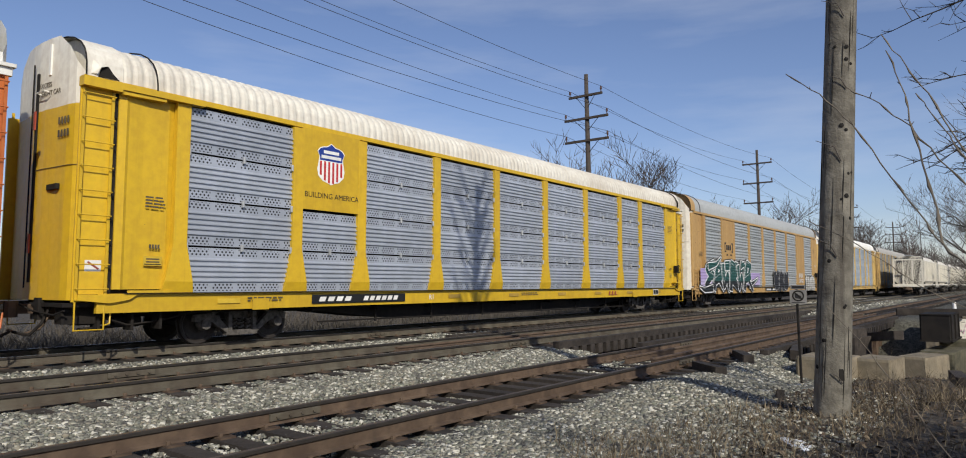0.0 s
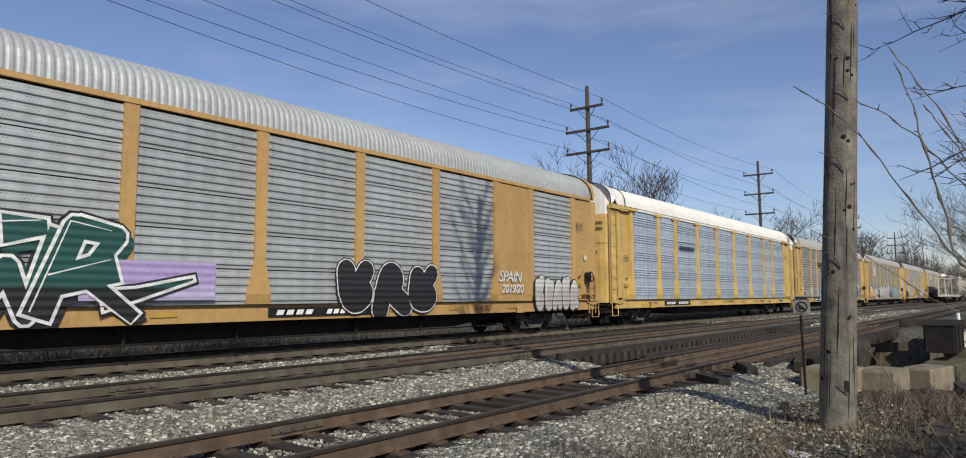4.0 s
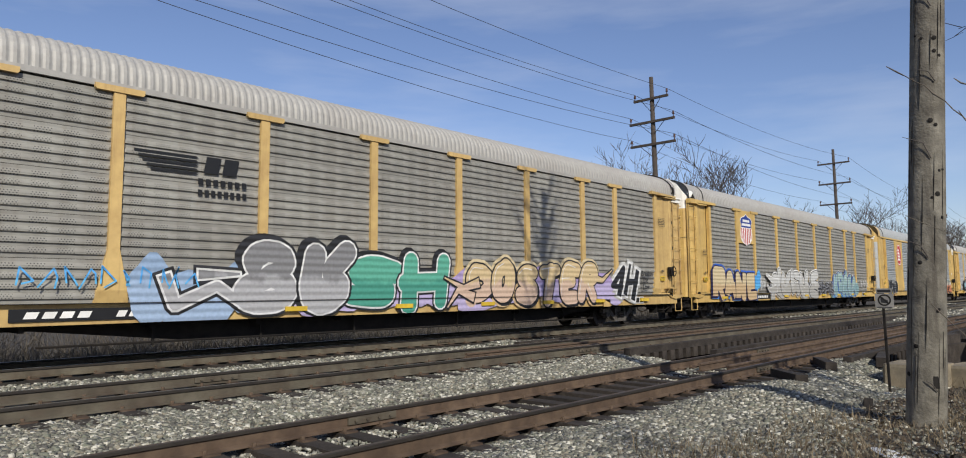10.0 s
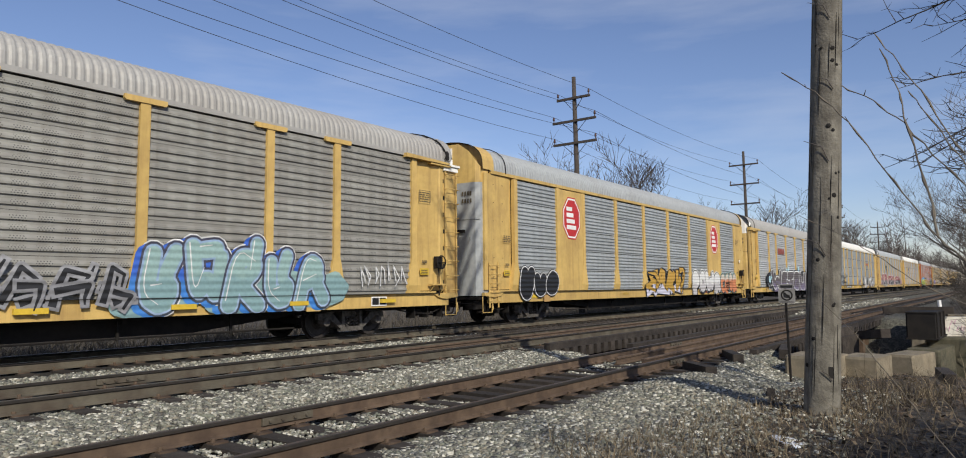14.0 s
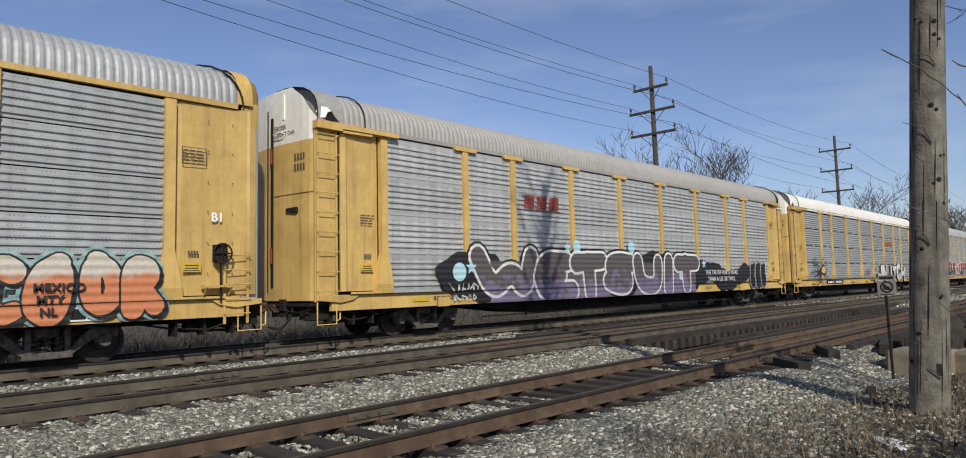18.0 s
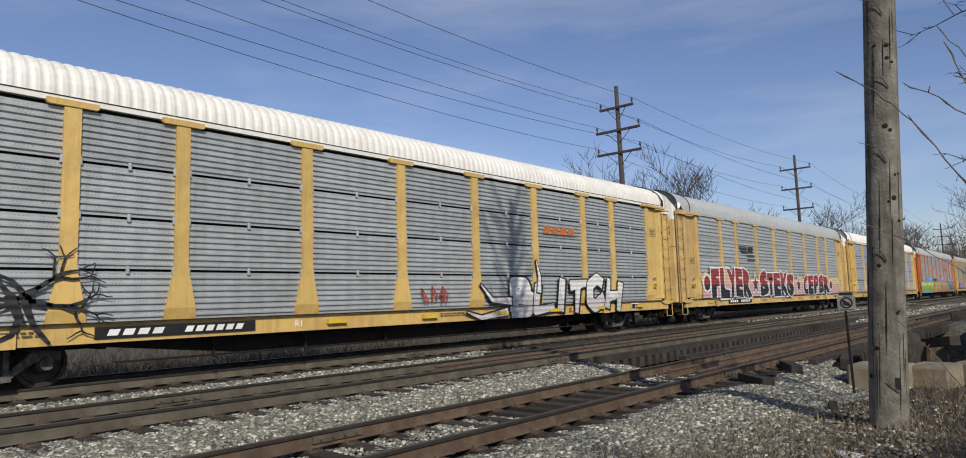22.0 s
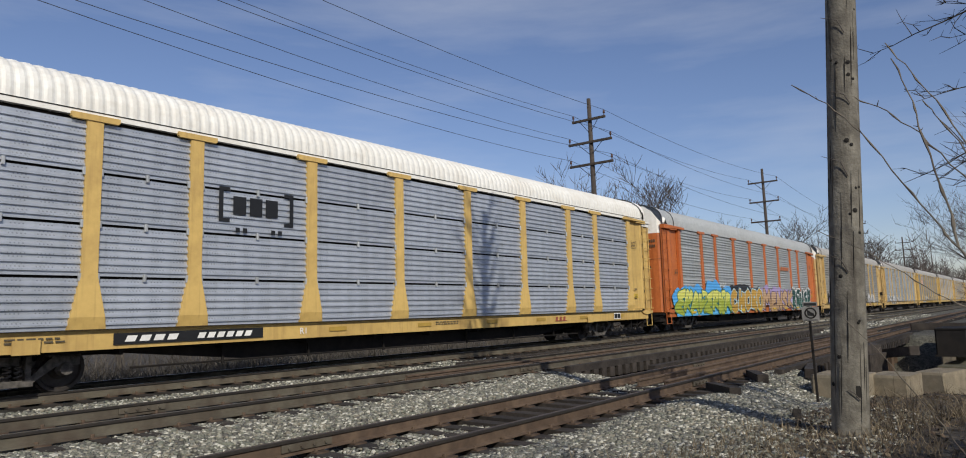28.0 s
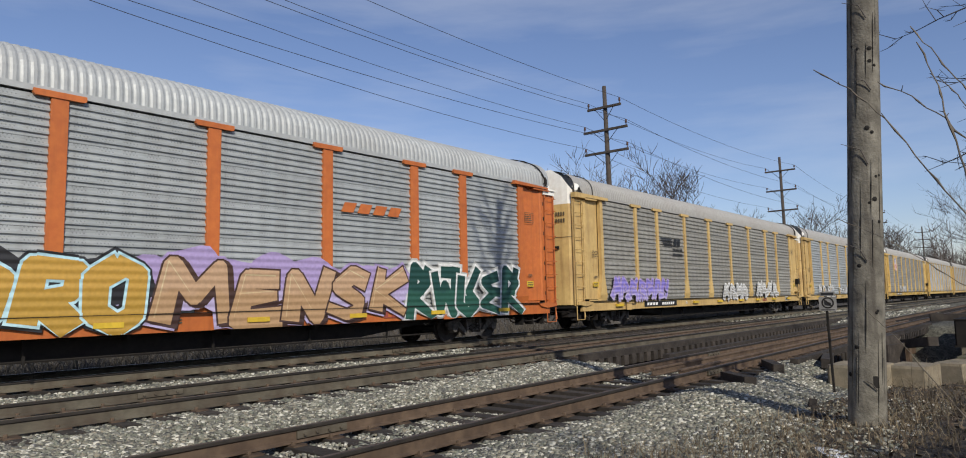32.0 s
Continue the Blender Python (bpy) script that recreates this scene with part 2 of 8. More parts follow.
POLEWOOD = mat("dark_pole_wood", (0.07, 0.056, 0.046), (0.045, 0.036, 0.03), 0.9, stain=(0.05, 0.04, 0.035), stain_amount=0.4)
CONC = mat("old_concrete", (0.27, 0.225, 0.155), (0.2, 0.165, 0.112), 0.9, stain=(0.11, 0.1, 0.075), stain_amount=0.75, big=2.2, streak=0.3, bump=0.4)
STONE = mat("ballast_stone", (0.36, 0.34, 0.31), (0.24, 0.225, 0.2), 0.9, scale=9, stain=(0.5, 0.47, 0.42), stain_amount=0.6, big=40, bump=0.3, space="World", vary=0)
BARK = mat("grey_bark", (0.105, 0.09, 0.08), (0.07, 0.06, 0.054), 0.95, bump=0.3)
MAROON = mat("faded_red_mark", (0.3, 0.07, 0.05), None, 0.6)
NAVY = mat("dark_navy_print", (0.03, 0.035, 0.07), None, 0.6)
REFLECT = mat("dull_reflective_strip", (0.4, 0.26, 0.05), (0.34, 0.22, 0.05), 0.5)
BRUSH = mat("grey_dead_brush", (0.125, 0.108, 0.085), (0.065, 0.055, 0.044), 0.9)
THICKET = mat("dark_thicket_twigs", (0.06, 0.05, 0.04), (0.035, 0.029, 0.024), 0.9)
MOSSY = mat("mossy_stone", (0.13, 0.115, 0.075), (0.075, 0.07, 0.045), 0.95, stain=(0.04, 0.042, 0.025), stain_amount=0.7, big=2.5, bump=0.5)
CLIP = mat("zinc_clip", (0.52, 0.53, 0.53), (0.4, 0.41, 0.41), 0.4, 0.4)
TWIG = mat("pale_twig_bark", (0.17, 0.145, 0.11), (0.08, 0.065, 0.052), 0.85)
STRAW = mat("dry_grass", (0.2, 0.155, 0.1), (0.13, 0.1, 0.065), 0.9, scale=2.0, space="World", vary=0)
LITTER = mat("dead_leaves", (0.15, 0.1, 0.065), (0.09, 0.06, 0.04), 0.95, scale=4, space="World", vary=0)
SNOW = mat("old_snow", (0.75, 0.77, 0.8), (0.6, 0.62, 0.65), 0.7)
HOPPER = mat("cream_hopper_paint", (0.66, 0.63, 0.54), (0.58, 0.55, 0.47), 0.55, stain=(0.3, 0.25, 0.2), stain_amount=0.4, streak=0.35)
INSUL = mat("brown_porcelain", (0.09, 0.05, 0.035), None, 0.25)
WIRE = mat("dark_wire", (0.03, 0.03, 0.03), None, 0.6)


# ---- mesh tools ----
class Shape:
    """Collects vertices and faces of one mesh."""

    def __init__(self):
        self.v, self.f = [], []

    def add(self, vs, fs):
        k = len(self.v)
        self.v += [tuple(p) for p in vs]
        self.f += [tuple(k + i for i in q) for q in fs]
        return self

    def box(self, x0, x1, y0, y1, z0, z1, chamfer=0.0):
        if not chamfer:
            return self.add([(x, y, z) for z in (z0, z1) for y in (y0, y1) for x in (x0, x1)],
                            [(0, 2, 3, 1), (4, 5, 7, 6), (0, 1, 5, 4), (2, 6, 7, 3), (0, 4, 6, 2), (1, 3, 7, 5)])
        c = chamfer
        ring = [(x0 + c, y0), (x1 - c, y0), (x1, y0 + c), (x1, y1 - c), (x1 - c, y1), (x0 + c, y1), (x0, y1 - c), (x0, y0 + c)]
        return self.prism(ring, z0, z1)

    def prism(self, ring, z0, z1, axis="z"):
        n = len(ring)
        put = {"z": lambda a, b, h: (a, b, h), "y": lambda a, b, h: (a, h, b), "x": lambda a, b, h: (h, a, b)}[axis]
        vs = [put(a, b, z0) for a, b in ring] + [put(a, b, z1) for a, b in ring]
        fs = [tuple(range(n - 1, -1, -1)), tuple(range(n, 2 * n))] + [(i, (i + 1) % n, n + (i + 1) % n, n + i) for i in range(n)]
        if axis == "y":
            fs = [q[::-1] for q in fs]
        return self.add(vs, fs)

    def tube(self, pts, radii, sides=6, caps=True):
        pts = [Vector(p) for p in pts]
        k0 = len(self.v)
        for i, p in enumerate(pts):
            d = (pts[min(i + 1, len(pts) - 1)] - pts[max(i - 1, 0)]).normalized()
            u = d.orthogonal().normalized() if i == 0 else (u - d * u.dot(d)).normalized()
            w = d.cross(u)
            r = radii[i] if isinstance(radii, (list, tuple)) else radii
            self.v += [tuple(p + r * (math.cos(a) * u + math.sin(a) * w)) for a in (2 * math.pi * j / sides for j in range(sides))]
        for i in range(len(pts) - 1):
            for j in range(sides):
                a, b = k0 + i * sides + j, k0 + i * sides + (j + 1) % sides
                self.f.append((a, b, b + sides, a + sides))
        if caps:
            self.f.append(tuple(range(k0 + sides - 1, k0 - 1, -1)))
            e = k0 + (len(pts) - 1) * sides
            self.f.append(tuple(range(e, e + sides)))
        return self

    def mesh(self, name, *materials, smooth=False):
        me = bpy.data.meshes.new(name)
        me.from_pydata(self.v, [], self.f)
        for m in materials:
            me.materials.append(m)
        if smooth:
            me.polygons.foreach_set("use_smooth", [True] * len(me.polygons))
        me.update()
        return me


def part(name, shape, material, parent, label="", at=None, smooth=False):
    me = shape if isinstance(shape, bpy.types.Mesh) else shape.mesh(name, material, smooth=smooth)
    ob = new(name, me)
    ob.parent = parent
    if at is not None:
        ob.matrix_basis = at if isinstance(at, Matrix) else Matrix.Translation(at)
    if label:
        ob["label"] = label
    return ob


def thing(name, label, category, group="", at=(0, 0, 0), kind=""):
    ob = new(name)
    ob.matrix_basis = at if isinstance(at, Matrix) else Matrix.Translation(at)
    return tagged(ob, label, category, group, kind)


def solid(name, shape, material, label, category="", group="", kind="", at=None, smooth=False):
    ob = new(name, shape.mesh(name, material, smooth=smooth))
    if at is not None:
        ob.matrix_basis = at
    return tagged(ob, label, category, group, kind)


def raw_mesh(name, verts, faces, material):
    """A mesh of equal-sided faces straight from arrays."""
    verts, faces = np.asarray(verts, np.float32), np.asarray(faces, np.int32)
    me = bpy.data.meshes.new(name)
    me.vertices.add(len(verts))
    me.vertices.foreach_set("co", verts.ravel())
    k = faces.shape[1]
    me.loops.add(faces.size)
    me.loops.foreach_set("vertex_index", faces.ravel())
    me.polygons.add(len(faces))
    me.polygons.foreach_set("loop_start", np.arange(0, faces.size, k, dtype=np.int32))
    me.materials.append(material)
    me.update(calc_edges=True)
    return me


SIGNS = {}


def lettering(text, size, offset=0.0, shear=0.0, spacing=1.0):
    """A flat mesh of words, standing upright and facing -y, with its left foot at the origin."""
    key = (text, size, offset, shear, spacing)
    if key not in SIGNS:
        cu = bpy.data.curves.new("letters", "FONT")
        cu.body, cu.size, cu.offset, cu.shear, cu.space_character, cu.extrude = text, size, offset, shear, spacing, 0.002
        cu.resolution_u = 3
        ob = bpy.data.objects.new("letters", cu)
        me = bpy.data.meshes.new_from_object(ob)
        bpy.data.objects.remove(ob)
        me.transform(Matrix.Rotation(radians(90), 4, "X"))
        me.materials.clear()
        SIGNS[key] = me
    return SIGNS[key]


def words(name, text, size, material, parent, x, y, z, offset=0.0, shear=0.0, spacing=1.0, label="", tilt=0.0):
    me = lettering(text, size, offset, shear, spacing).copy()
    me.materials.append(material)
    return part(name, me, None, parent, label, pose(x, y, z, 0, tilt, 0))


# ---- ground ----
TRAIN_Y, MID_Y, NEAR_Y = 14.69, 10.0, 5.98
NEAR_Z = -0.14


def ground_height(x, y):
    """Height of the ground sheet; the rails of the main line lie at 0."""
    x, y = np.asarray(x, float), np.asarray(y, float)
    z = np.full(np.broadcast(x, y).shape, -0.27)
    bed = np.clip((y - 7.2) / 1.2, 0, 1) * np.clip((18.3 - y) / 1.6, 0, 1)
    z = z + 0.055 * bed - 0.16 * np.clip(1.0 - np.abs(y - 5.98) / 1.7, 0, 0.6) / 0.6
    z = z - 0.9 * np.clip((y - 17.2) / 3.0, 0, 1)
    edge = 17.0 - 3.3 * np.clip((y - 6.9) / 0.5, 0, 1) * np.clip((11.6 - y) / 0.4, 0, 1)
    creek = np.clip((x - edge) / np.where(edge < 16.9, 0.6, 1.5), 0, 1) * np.clip((35.0 - x) / 1.5, 0, 1)
    z = z - 2.6 * creek * np.clip((24.0 - y) / 4.0, 0, 1)
    z = z - 0.36 * np.clip((x - 11.0) / 3.2, 0, 1) * np.clip((4.5 - y) / 1.2, 0, 1) * np.clip((26 - x) / 6, 0, 1)
    z = z + 0.05 * np.sin(x * 0.9 + y * 0.4) * np.cos(y * 1.3 - x * 0.2) * (1 - bed)
    return z


def spread(near, far, step, n):
    inner = np.arange(near, far + 1e-6, step)
    lo = near - np.geomspace(step, 2600, n)[::-1]
    hi = far + np.geomspace(step, 2600, n)
    return np.concatenate([lo, inner, hi])


def ground_sheet():
    gx, gy = spread(-12, 40, 0.35, 26), spread(-8, 26, 0.35, 26)
    X, Y = np.meshgrid(gx, gy)
    Z = ground_height(X, Y)
    nx, ny = len(gx), len(gy)
    v = np.stack([X.ravel(), Y.ravel(), Z.ravel()], 1)
    i = (np.arange(ny - 1)[:, None] * nx + np.arange(nx - 1)[None]).ravel()
    f = np.stack([i, i + 1, i + nx + 1, i + nx], 1)
    m = bpy.data.materials.new("gravel_and_soil")
    m.use_nodes = True
    n, l = m.node_tree.nodes, m.node_tree.links
    p = n["Principled BSDF"]
    pos = n.new("ShaderNodeNewGeometry").outputs["Position"]
    vo = n.new("ShaderNodeTexVoronoi")
    vo.inputs["Scale"].default_value = 19.0
    l.new(pos, vo.inputs["Vector"])
    ramp = n.new("ShaderNodeValToRGB")
    ramp.color_ramp.elements[0].color, ramp.color_ramp.elements[1].color = (0.03, 0.028, 0.022, 1), (0.135, 0.13, 0.1, 1)
    l.new(vo.outputs["Color"], ramp.inputs["Fac"])
    nz = n.new("ShaderNodeTexNoise")
    nz.inputs["Scale"].default_value, nz.inputs["Detail"].default_value = 5.0, 8
    l.new(pos, nz.inputs["Vector"])
    soil = n.new("ShaderNodeValToRGB")
    soil.color_ramp.elements[0].position, soil.color_ramp.elements[1].position = 0.35, 0.7
    soil.color_ramp.elements[0].color, soil.color_ramp.elements[1].color = (0.022, 0.018, 0.014, 1), (0.09, 0.072, 0.05, 1)
    l.new(nz.outputs["Fac"], soil.inputs["Fac"])
    sp = n.new("ShaderNodeSeparateXYZ")
    l.new(pos, sp.inputs["Vector"])
    wob = n.new("ShaderNodeTexNoise")
    wob.inputs["Scale"].default_value, wob.inputs["Detail"].default_value = 0.8, 5
    l.new(pos, wob.inputs["Vector"])
    ad = n.new("ShaderNodeMath")
    ad.operation = "MULTIPLY_ADD"
    ad.inputs[1].default_value = 2.4
    l.new(wob.outputs["Fac"], ad.inputs[0])
    l.new(sp.outputs["Y"], ad.inputs[2])
    low = n.new("ShaderNodeMapRange")
    low.inputs["From Min"].default_value, low.inputs["From Max"].default_value = 3.6, 4.8
    l.new(ad.outputs[0], low.inputs["Value"])
    high = n.new("ShaderNodeMapRange")
    high.inputs["From Min"].default_value, high.inputs["From Max"].default_value = 19.5, 18.5
    l.new(ad.outputs[0], high.inputs["Value"])
    both = n.new("ShaderNodeMath")
    both.operation = "MULTIPLY"
    l.new(low.outputs["Result"], both.inputs[0])
    l.new(high.outputs["Result"], both.inputs[1])
    mx = n.new("ShaderNodeMixRGB")
    l.new(both.outputs[0], mx.inputs["Fac"])
    l.new(soil.outputs["Color"], mx.inputs["Color1"])
    l.new(ramp.outputs["Color"], mx.inputs["Color2"])
    last = mx.outputs["Color"]
    # oily track beds; the train's wider, blacker band also holds its shadow as colour
    for centre, half in ((15.6, 2.9), (10.0, 0.9)):
        d = n.new("ShaderNodeMath")
        d.operation = "SUBTRACT"
        d.inputs[1].default_value = centre
        l.new(sp.outputs["Y"], d.inputs[0])
        ab = n.new("ShaderNodeMath")
        ab.operation = "ABSOLUTE"
        l.new(d.outputs[0], ab.inputs[0])
        oil_shade = n.new("ShaderNodeMapRange")
        oil_shade.inputs["From Min"].default_value, oil_shade.inputs["From Max"].default_value = half, half - 0.4
        oil_shade.inputs["To Max"].default_value = 0.85
        l.new(ab.outputs[0], oil_shade.inputs["Value"])
        m2 = n.new("ShaderNodeMixRGB")
        m2.inputs["Color2"].default_value = (0.014, 0.012, 0.01, 1) if centre > 12 else (0.02, 0.017, 0.014, 1)
        l.new(oil_shade.outputs["Result"], m2.inputs["Fac"])
        l.new(last, m2.inputs["Color1"])
        last = m2.outputs["Color"]
    l.new(last, p.inputs["Base Color"])
    p.inputs["Roughness"].default_value = 0.95
    bp = n.new("ShaderNodeBump")
    bp.inputs["Strength"].default_value, bp.inputs["Distance"].default_value = 0.8, 0.03
    l.new(vo.outputs["Distance"], bp.inputs["Height"])
    l.new(bp.outputs["Normal"], p.inputs["Normal"])
    ob = new("ground", raw_mesh("ground", v, f, m))
    return tagged(ob, "grey gravel and brown soil beside railway tracks", "ground", kind="structure")


ground_sheet()


def stones(name, label, areas, seed, material):
    """Loose angular stones, each a skewed six-sided lump. areas: x0, x1, y0, y1, how many, size, lift."""
    rng = np.random.default_rng(seed)
    vs, base = [], np.array([(x, y, z) for z in (-1, 1) for y in (-1, 1) for x in (-1, 1)], float)
    for x0, x1, y0, y1, count, size, lift in areas:
        u = rng.random(count)
        cx = x0 + (x1 - x0) * u
        cy = y0 + (y1 - y0) * rng.random(count)
        cz = ground_height(cx, cy) + lift
        s = size * (0.45 + 0.95 * rng.random((count, 1, 1)) ** 1.8)
        b = base[None] * (0.5 + 0.5 * rng.random((count, 8, 3))) * s * 0.5 * (0.7 + 0.6 * rng.random((count, 1, 3)))
        a = rng.random(count) * 6.283
        t = rng.normal(0, 0.5, count)
        ca, sa, ct, st = np.cos(a)[:, None], np.sin(a)[:, None], np.cos(t)[:, None], np.sin(t)[:, None]
        bx, by, bz = b[..., 0], b[..., 1], b[..., 2]
        by, bz = by * ct - bz * st, by * st + bz * ct
        bx, by = bx * ca - by * sa, bx * sa + by * ca
        vs.append(np.stack([bx + cx[:, None], by + cy[:, None], bz * 0.8 + cz[:, None]], -1).reshape(-1, 3))
    v = np.concatenate(vs)
    q = np.array([(0, 2, 3, 1), (4, 5, 7, 6), (0, 1, 5, 4), (2, 6, 7, 3), (0, 4, 6, 2), (1, 3, 7, 5)])
    f = (np.arange(len(v) // 8)[:, None, None] * 8 + q[None]).reshape(-1, 4)
    ob = new(name, raw_mesh(name, v, f, material))
    return tagged(ob, label, "gravel", kind="stuff")


def island_variation(m, colors):
    """Colour from piece to piece of one joined mesh."""
    n, l = m.node_tree.nodes, m.node_tree.links
    p = n["Principled BSDF"]
    src = p.inputs["Base Color"].links[0].from_socket
    g = n.new("ShaderNodeNewGeometry")
    r = n.new("ShaderNodeValToRGB")
    r.color_ramp.interpolation = "CONSTANT"
    while len(r.color_ramp.elements) < len(colors):
        r.color_ramp.elements.new(0.5)
    for i, c in enumerate(colors):
        r.color_ramp.elements[i].position, r.color_ramp.elements[i].color = i / len(colors), (*c, 1)
    l.new(g.outputs["Random Per Island"], r.inputs["Fac"])
    mx = n.new("ShaderNodeMixRGB")
    mx.inputs["Fac"].default_value = 0.75
    l.new(src, mx.inputs["Color1"])
    l.new(r.outputs["Color"], mx.inputs["Color2"])
    l.new(mx.outputs["Color"], p.inputs["Base Color"])


island_variation(STONE, [(0.195, 0.195, 0.15), (0.075, 0.077, 0.058), (0.31, 0.3, 0.235), (0.11, 0.115, 0.083), (0.58, 0.56, 0.47), (0.025, 0.025, 0.02), (0.19, 0.168, 0.115), (0.105, 0.12, 0.08)])
island_variation(STRAW, [(0.17, 0.13, 0.08), (0.11, 0.084, 0.052), (0.28, 0.23, 0.15), (0.06, 0.047, 0.032)])
island_variation(LITTER, [(0.1, 0.072, 0.048), (0.055, 0.042, 0.03), (0.17, 0.135, 0.09), (0.035, 0.029, 0.023)])

stones("ballast", "grey crushed stone ballast round the tracks",
       [(0.5, 9, 6.9, 9.2, 17000, 0.05, 0.0), (9, 17, 6.9, 9.2, 13000, 0.058, 0.0), (-1, 4, 6.9, 9.3, 5500, 0.05, 0.0),
        (2, 17, 11.2, 13.2, 10000, 0.062, 0.01), (-1, 2, 11.2, 13.2, 2000, 0.062, 0.01), (0, 17, 9.4, 10.6, 3000, 0.05, 0.0),
        (2.5, 16.5, 5.3, 6.66, 11000, 0.047, 0.05), (13.6, 14.7, 12.4, 12.9, 500, 0.06, 0.05), (13.8, 14.5, 12.5, 12.8, 260, 0.06, 0.1), (2.5, 9, 3.1, 5.1, 17000, 0.046, 0.0), (9, 16, 2.6, 5.1, 14000, 0.05, 0.0), (2.5, 9, 2.5, 3.1, 2600, 0.05, 0.0),
        (4, 13, 1.2, 2.6, 2200, 0.045, 0.0), (-30, -1, 6, 14, 7000, 0.1, 0.0), (-9, 2.5, 4.4, 6.7, 5000, 0.05, 0.0), (-3, 2.5, 3.6, 4.6, 1500, 0.05, 0.0), (1.0, 2.6, 2.6, 4.4, 1400, 0.046, 0.0), (2.2, 9, 2.1, 2.7, 1800, 0.046, 0.0), (16, 17.5, 2.6, 5.1, 1500, 0.06, 0.0), (36, 80, 5, 14, 9000, 0.12, 0.0)], 5, STONE)


# ---- tracks ----
def rail_profile(h=0.17, half=0.07):
    """Half-inch chamfered T rail as a closed ring in (y, z), its top at 0."""
    return [(-half, -h), (half, -h), (half, -h + 0.012), (0.012, -h + 0.03), (0.012, -0.045), (0.036, -0.036), (0.036, -0.008),
            (0.028, 0), (-0.028, 0), (-0.036, -0.008), (-0.036, -0.036), (-0.012, -0.045), (-0.012, -h + 0.03), (-half, -h + 0.012)]


def rail_mesh(x0, x1, z, material, top):
    me = Shape().prism([(y, zz) for y, zz in rail_profile()], x0, x1, "x").mesh("rail", material, top, HEAD)
    for p in me.polygons:
        if p.normal.z > 0.95 and p.center.z > -0.02:
            p.material_index = 1
        elif p.center.z > -0.042:
            p.material_index = 2
    return me


TIE_MESH = Shape().box(-0.115, 0.115, -1.3, 1.3, -0.17, 0.0, 0.012).mesh("tie", TIE)
PLATE_MESH = Shape().box(-0.09, 0.09, -0.17, 0.17, 0.0, 0.018, 0.01).mesh("tie_plate", RUST)
SPIKE = Shape().box(-0.02, 0.02, -0.02, 0.02, 0, 0.045, 0.006).mesh("spike", RUST)
JOINT = Shape().box(-0.35, 0.35, -0.05, -0.02, -0.13, -0.05, 0.0)
for k in range(4):
    JOINT.tube([(-0.26 + k * 0.17, -0.075, -0.09), (-0.26 + k * 0.17, -0.04, -0.09)], 0.018, 6)
JOINT = JOINT.mesh("joint_bar", RAIL_GREY)


def track(label, cy, z, rail_mat, top_mat, reach, near_range, seed, spacing=0.53):
    rng = random.Random(seed)
    t = thing("railway_track", label, "railway track", "tracks", (0, cy, z), "structure")
    for s in (-1, 1):
        part("rail", rail_mesh(reach[0], reach[1], 0, rail_mat, top_mat), None, t, "worn steel rail", (0, s * 0.7525, 0))
    x = near_range[0]
    while x < near_range[1]:
        tie = part("tie", TIE_MESH, None, t, "", pose(x + rng.uniform(-0.05, 0.05), rng.uniform(-0.06, 0.06), -0.188 + rng.uniform(-0.012, 0.006), 0, 0, rng.uniform(-1.6, 1.6)))
        for s in (-1, 1):
            part("tie_plate", PLATE_MESH, None, tie, "", (0, s * 0.7525, 0.0))
            if x < 18:
                for u, w in ((-0.055, -0.1), (0.055, 0.1)):
                    part("spike", SPIKE, None, tie, "", (u, s * 0.7525 + w, 0.012))
        x += spacing
    for k in range(2):
        for s in (-1, 1):
            part("joint_bar", JOINT, None, t, "bolted joint bar", (3.2 + k * 11.9 + s * 1.9, s * 0.7525, 0))
    rest = Shape()
    for a, b in ((reach[0] + 1, near_range[0] - 0.3), (near_range[1] + 0.2, min(reach[1], 130))):
        x = a
        while x < b:
            rest.box(x - 0.115, x + 0.115, -1.3, 1.3, -0.36, -0.188)
            x += spacing
    tagged(part("far_ties", rest, TIE, t, "dark timber ties further off"), kind="stuff")
    return t


track("rusty siding track on dark timber ties", NEAR_Y, NEAR_Z, RUST, RUST_TOP, (-40, 420), (1.0, 40), 1)
track("main track beside a siding with grimy rails", MID_Y, 0.0, RAIL_GREY, RAIL_TOP, (-90, 900), (-1.0, 40), 2)
track("main track carrying a freight train", TRAIN_Y, 0.0, RAIL_GREY, RAIL_TOP, (-140, 900), (-2.0, 40), 3)


# ---- freight train ----
BAYS = (2.8, 1.97, 2.87, 2.87, 2.87, 2.87, 2.87, 1.97, 2.8)
POST_X = [1.755]
for w_ in BAYS:
    POST_X.append(POST_X[-1] + w_)
LENGTH, SIDE, SILL0, SILL1, PAN0, PAN1, EAVE, PEAK = 27.4, -1.57, 0.74, 1.08, 1.1, 4.93, 5.0, 5.95
FULL = 0.62
WHEEL_R = 0.42
CACHE = {}


def cached(key, build):
    if key not in CACHE:
        CACHE[key] = build()
    return CACHE[key]


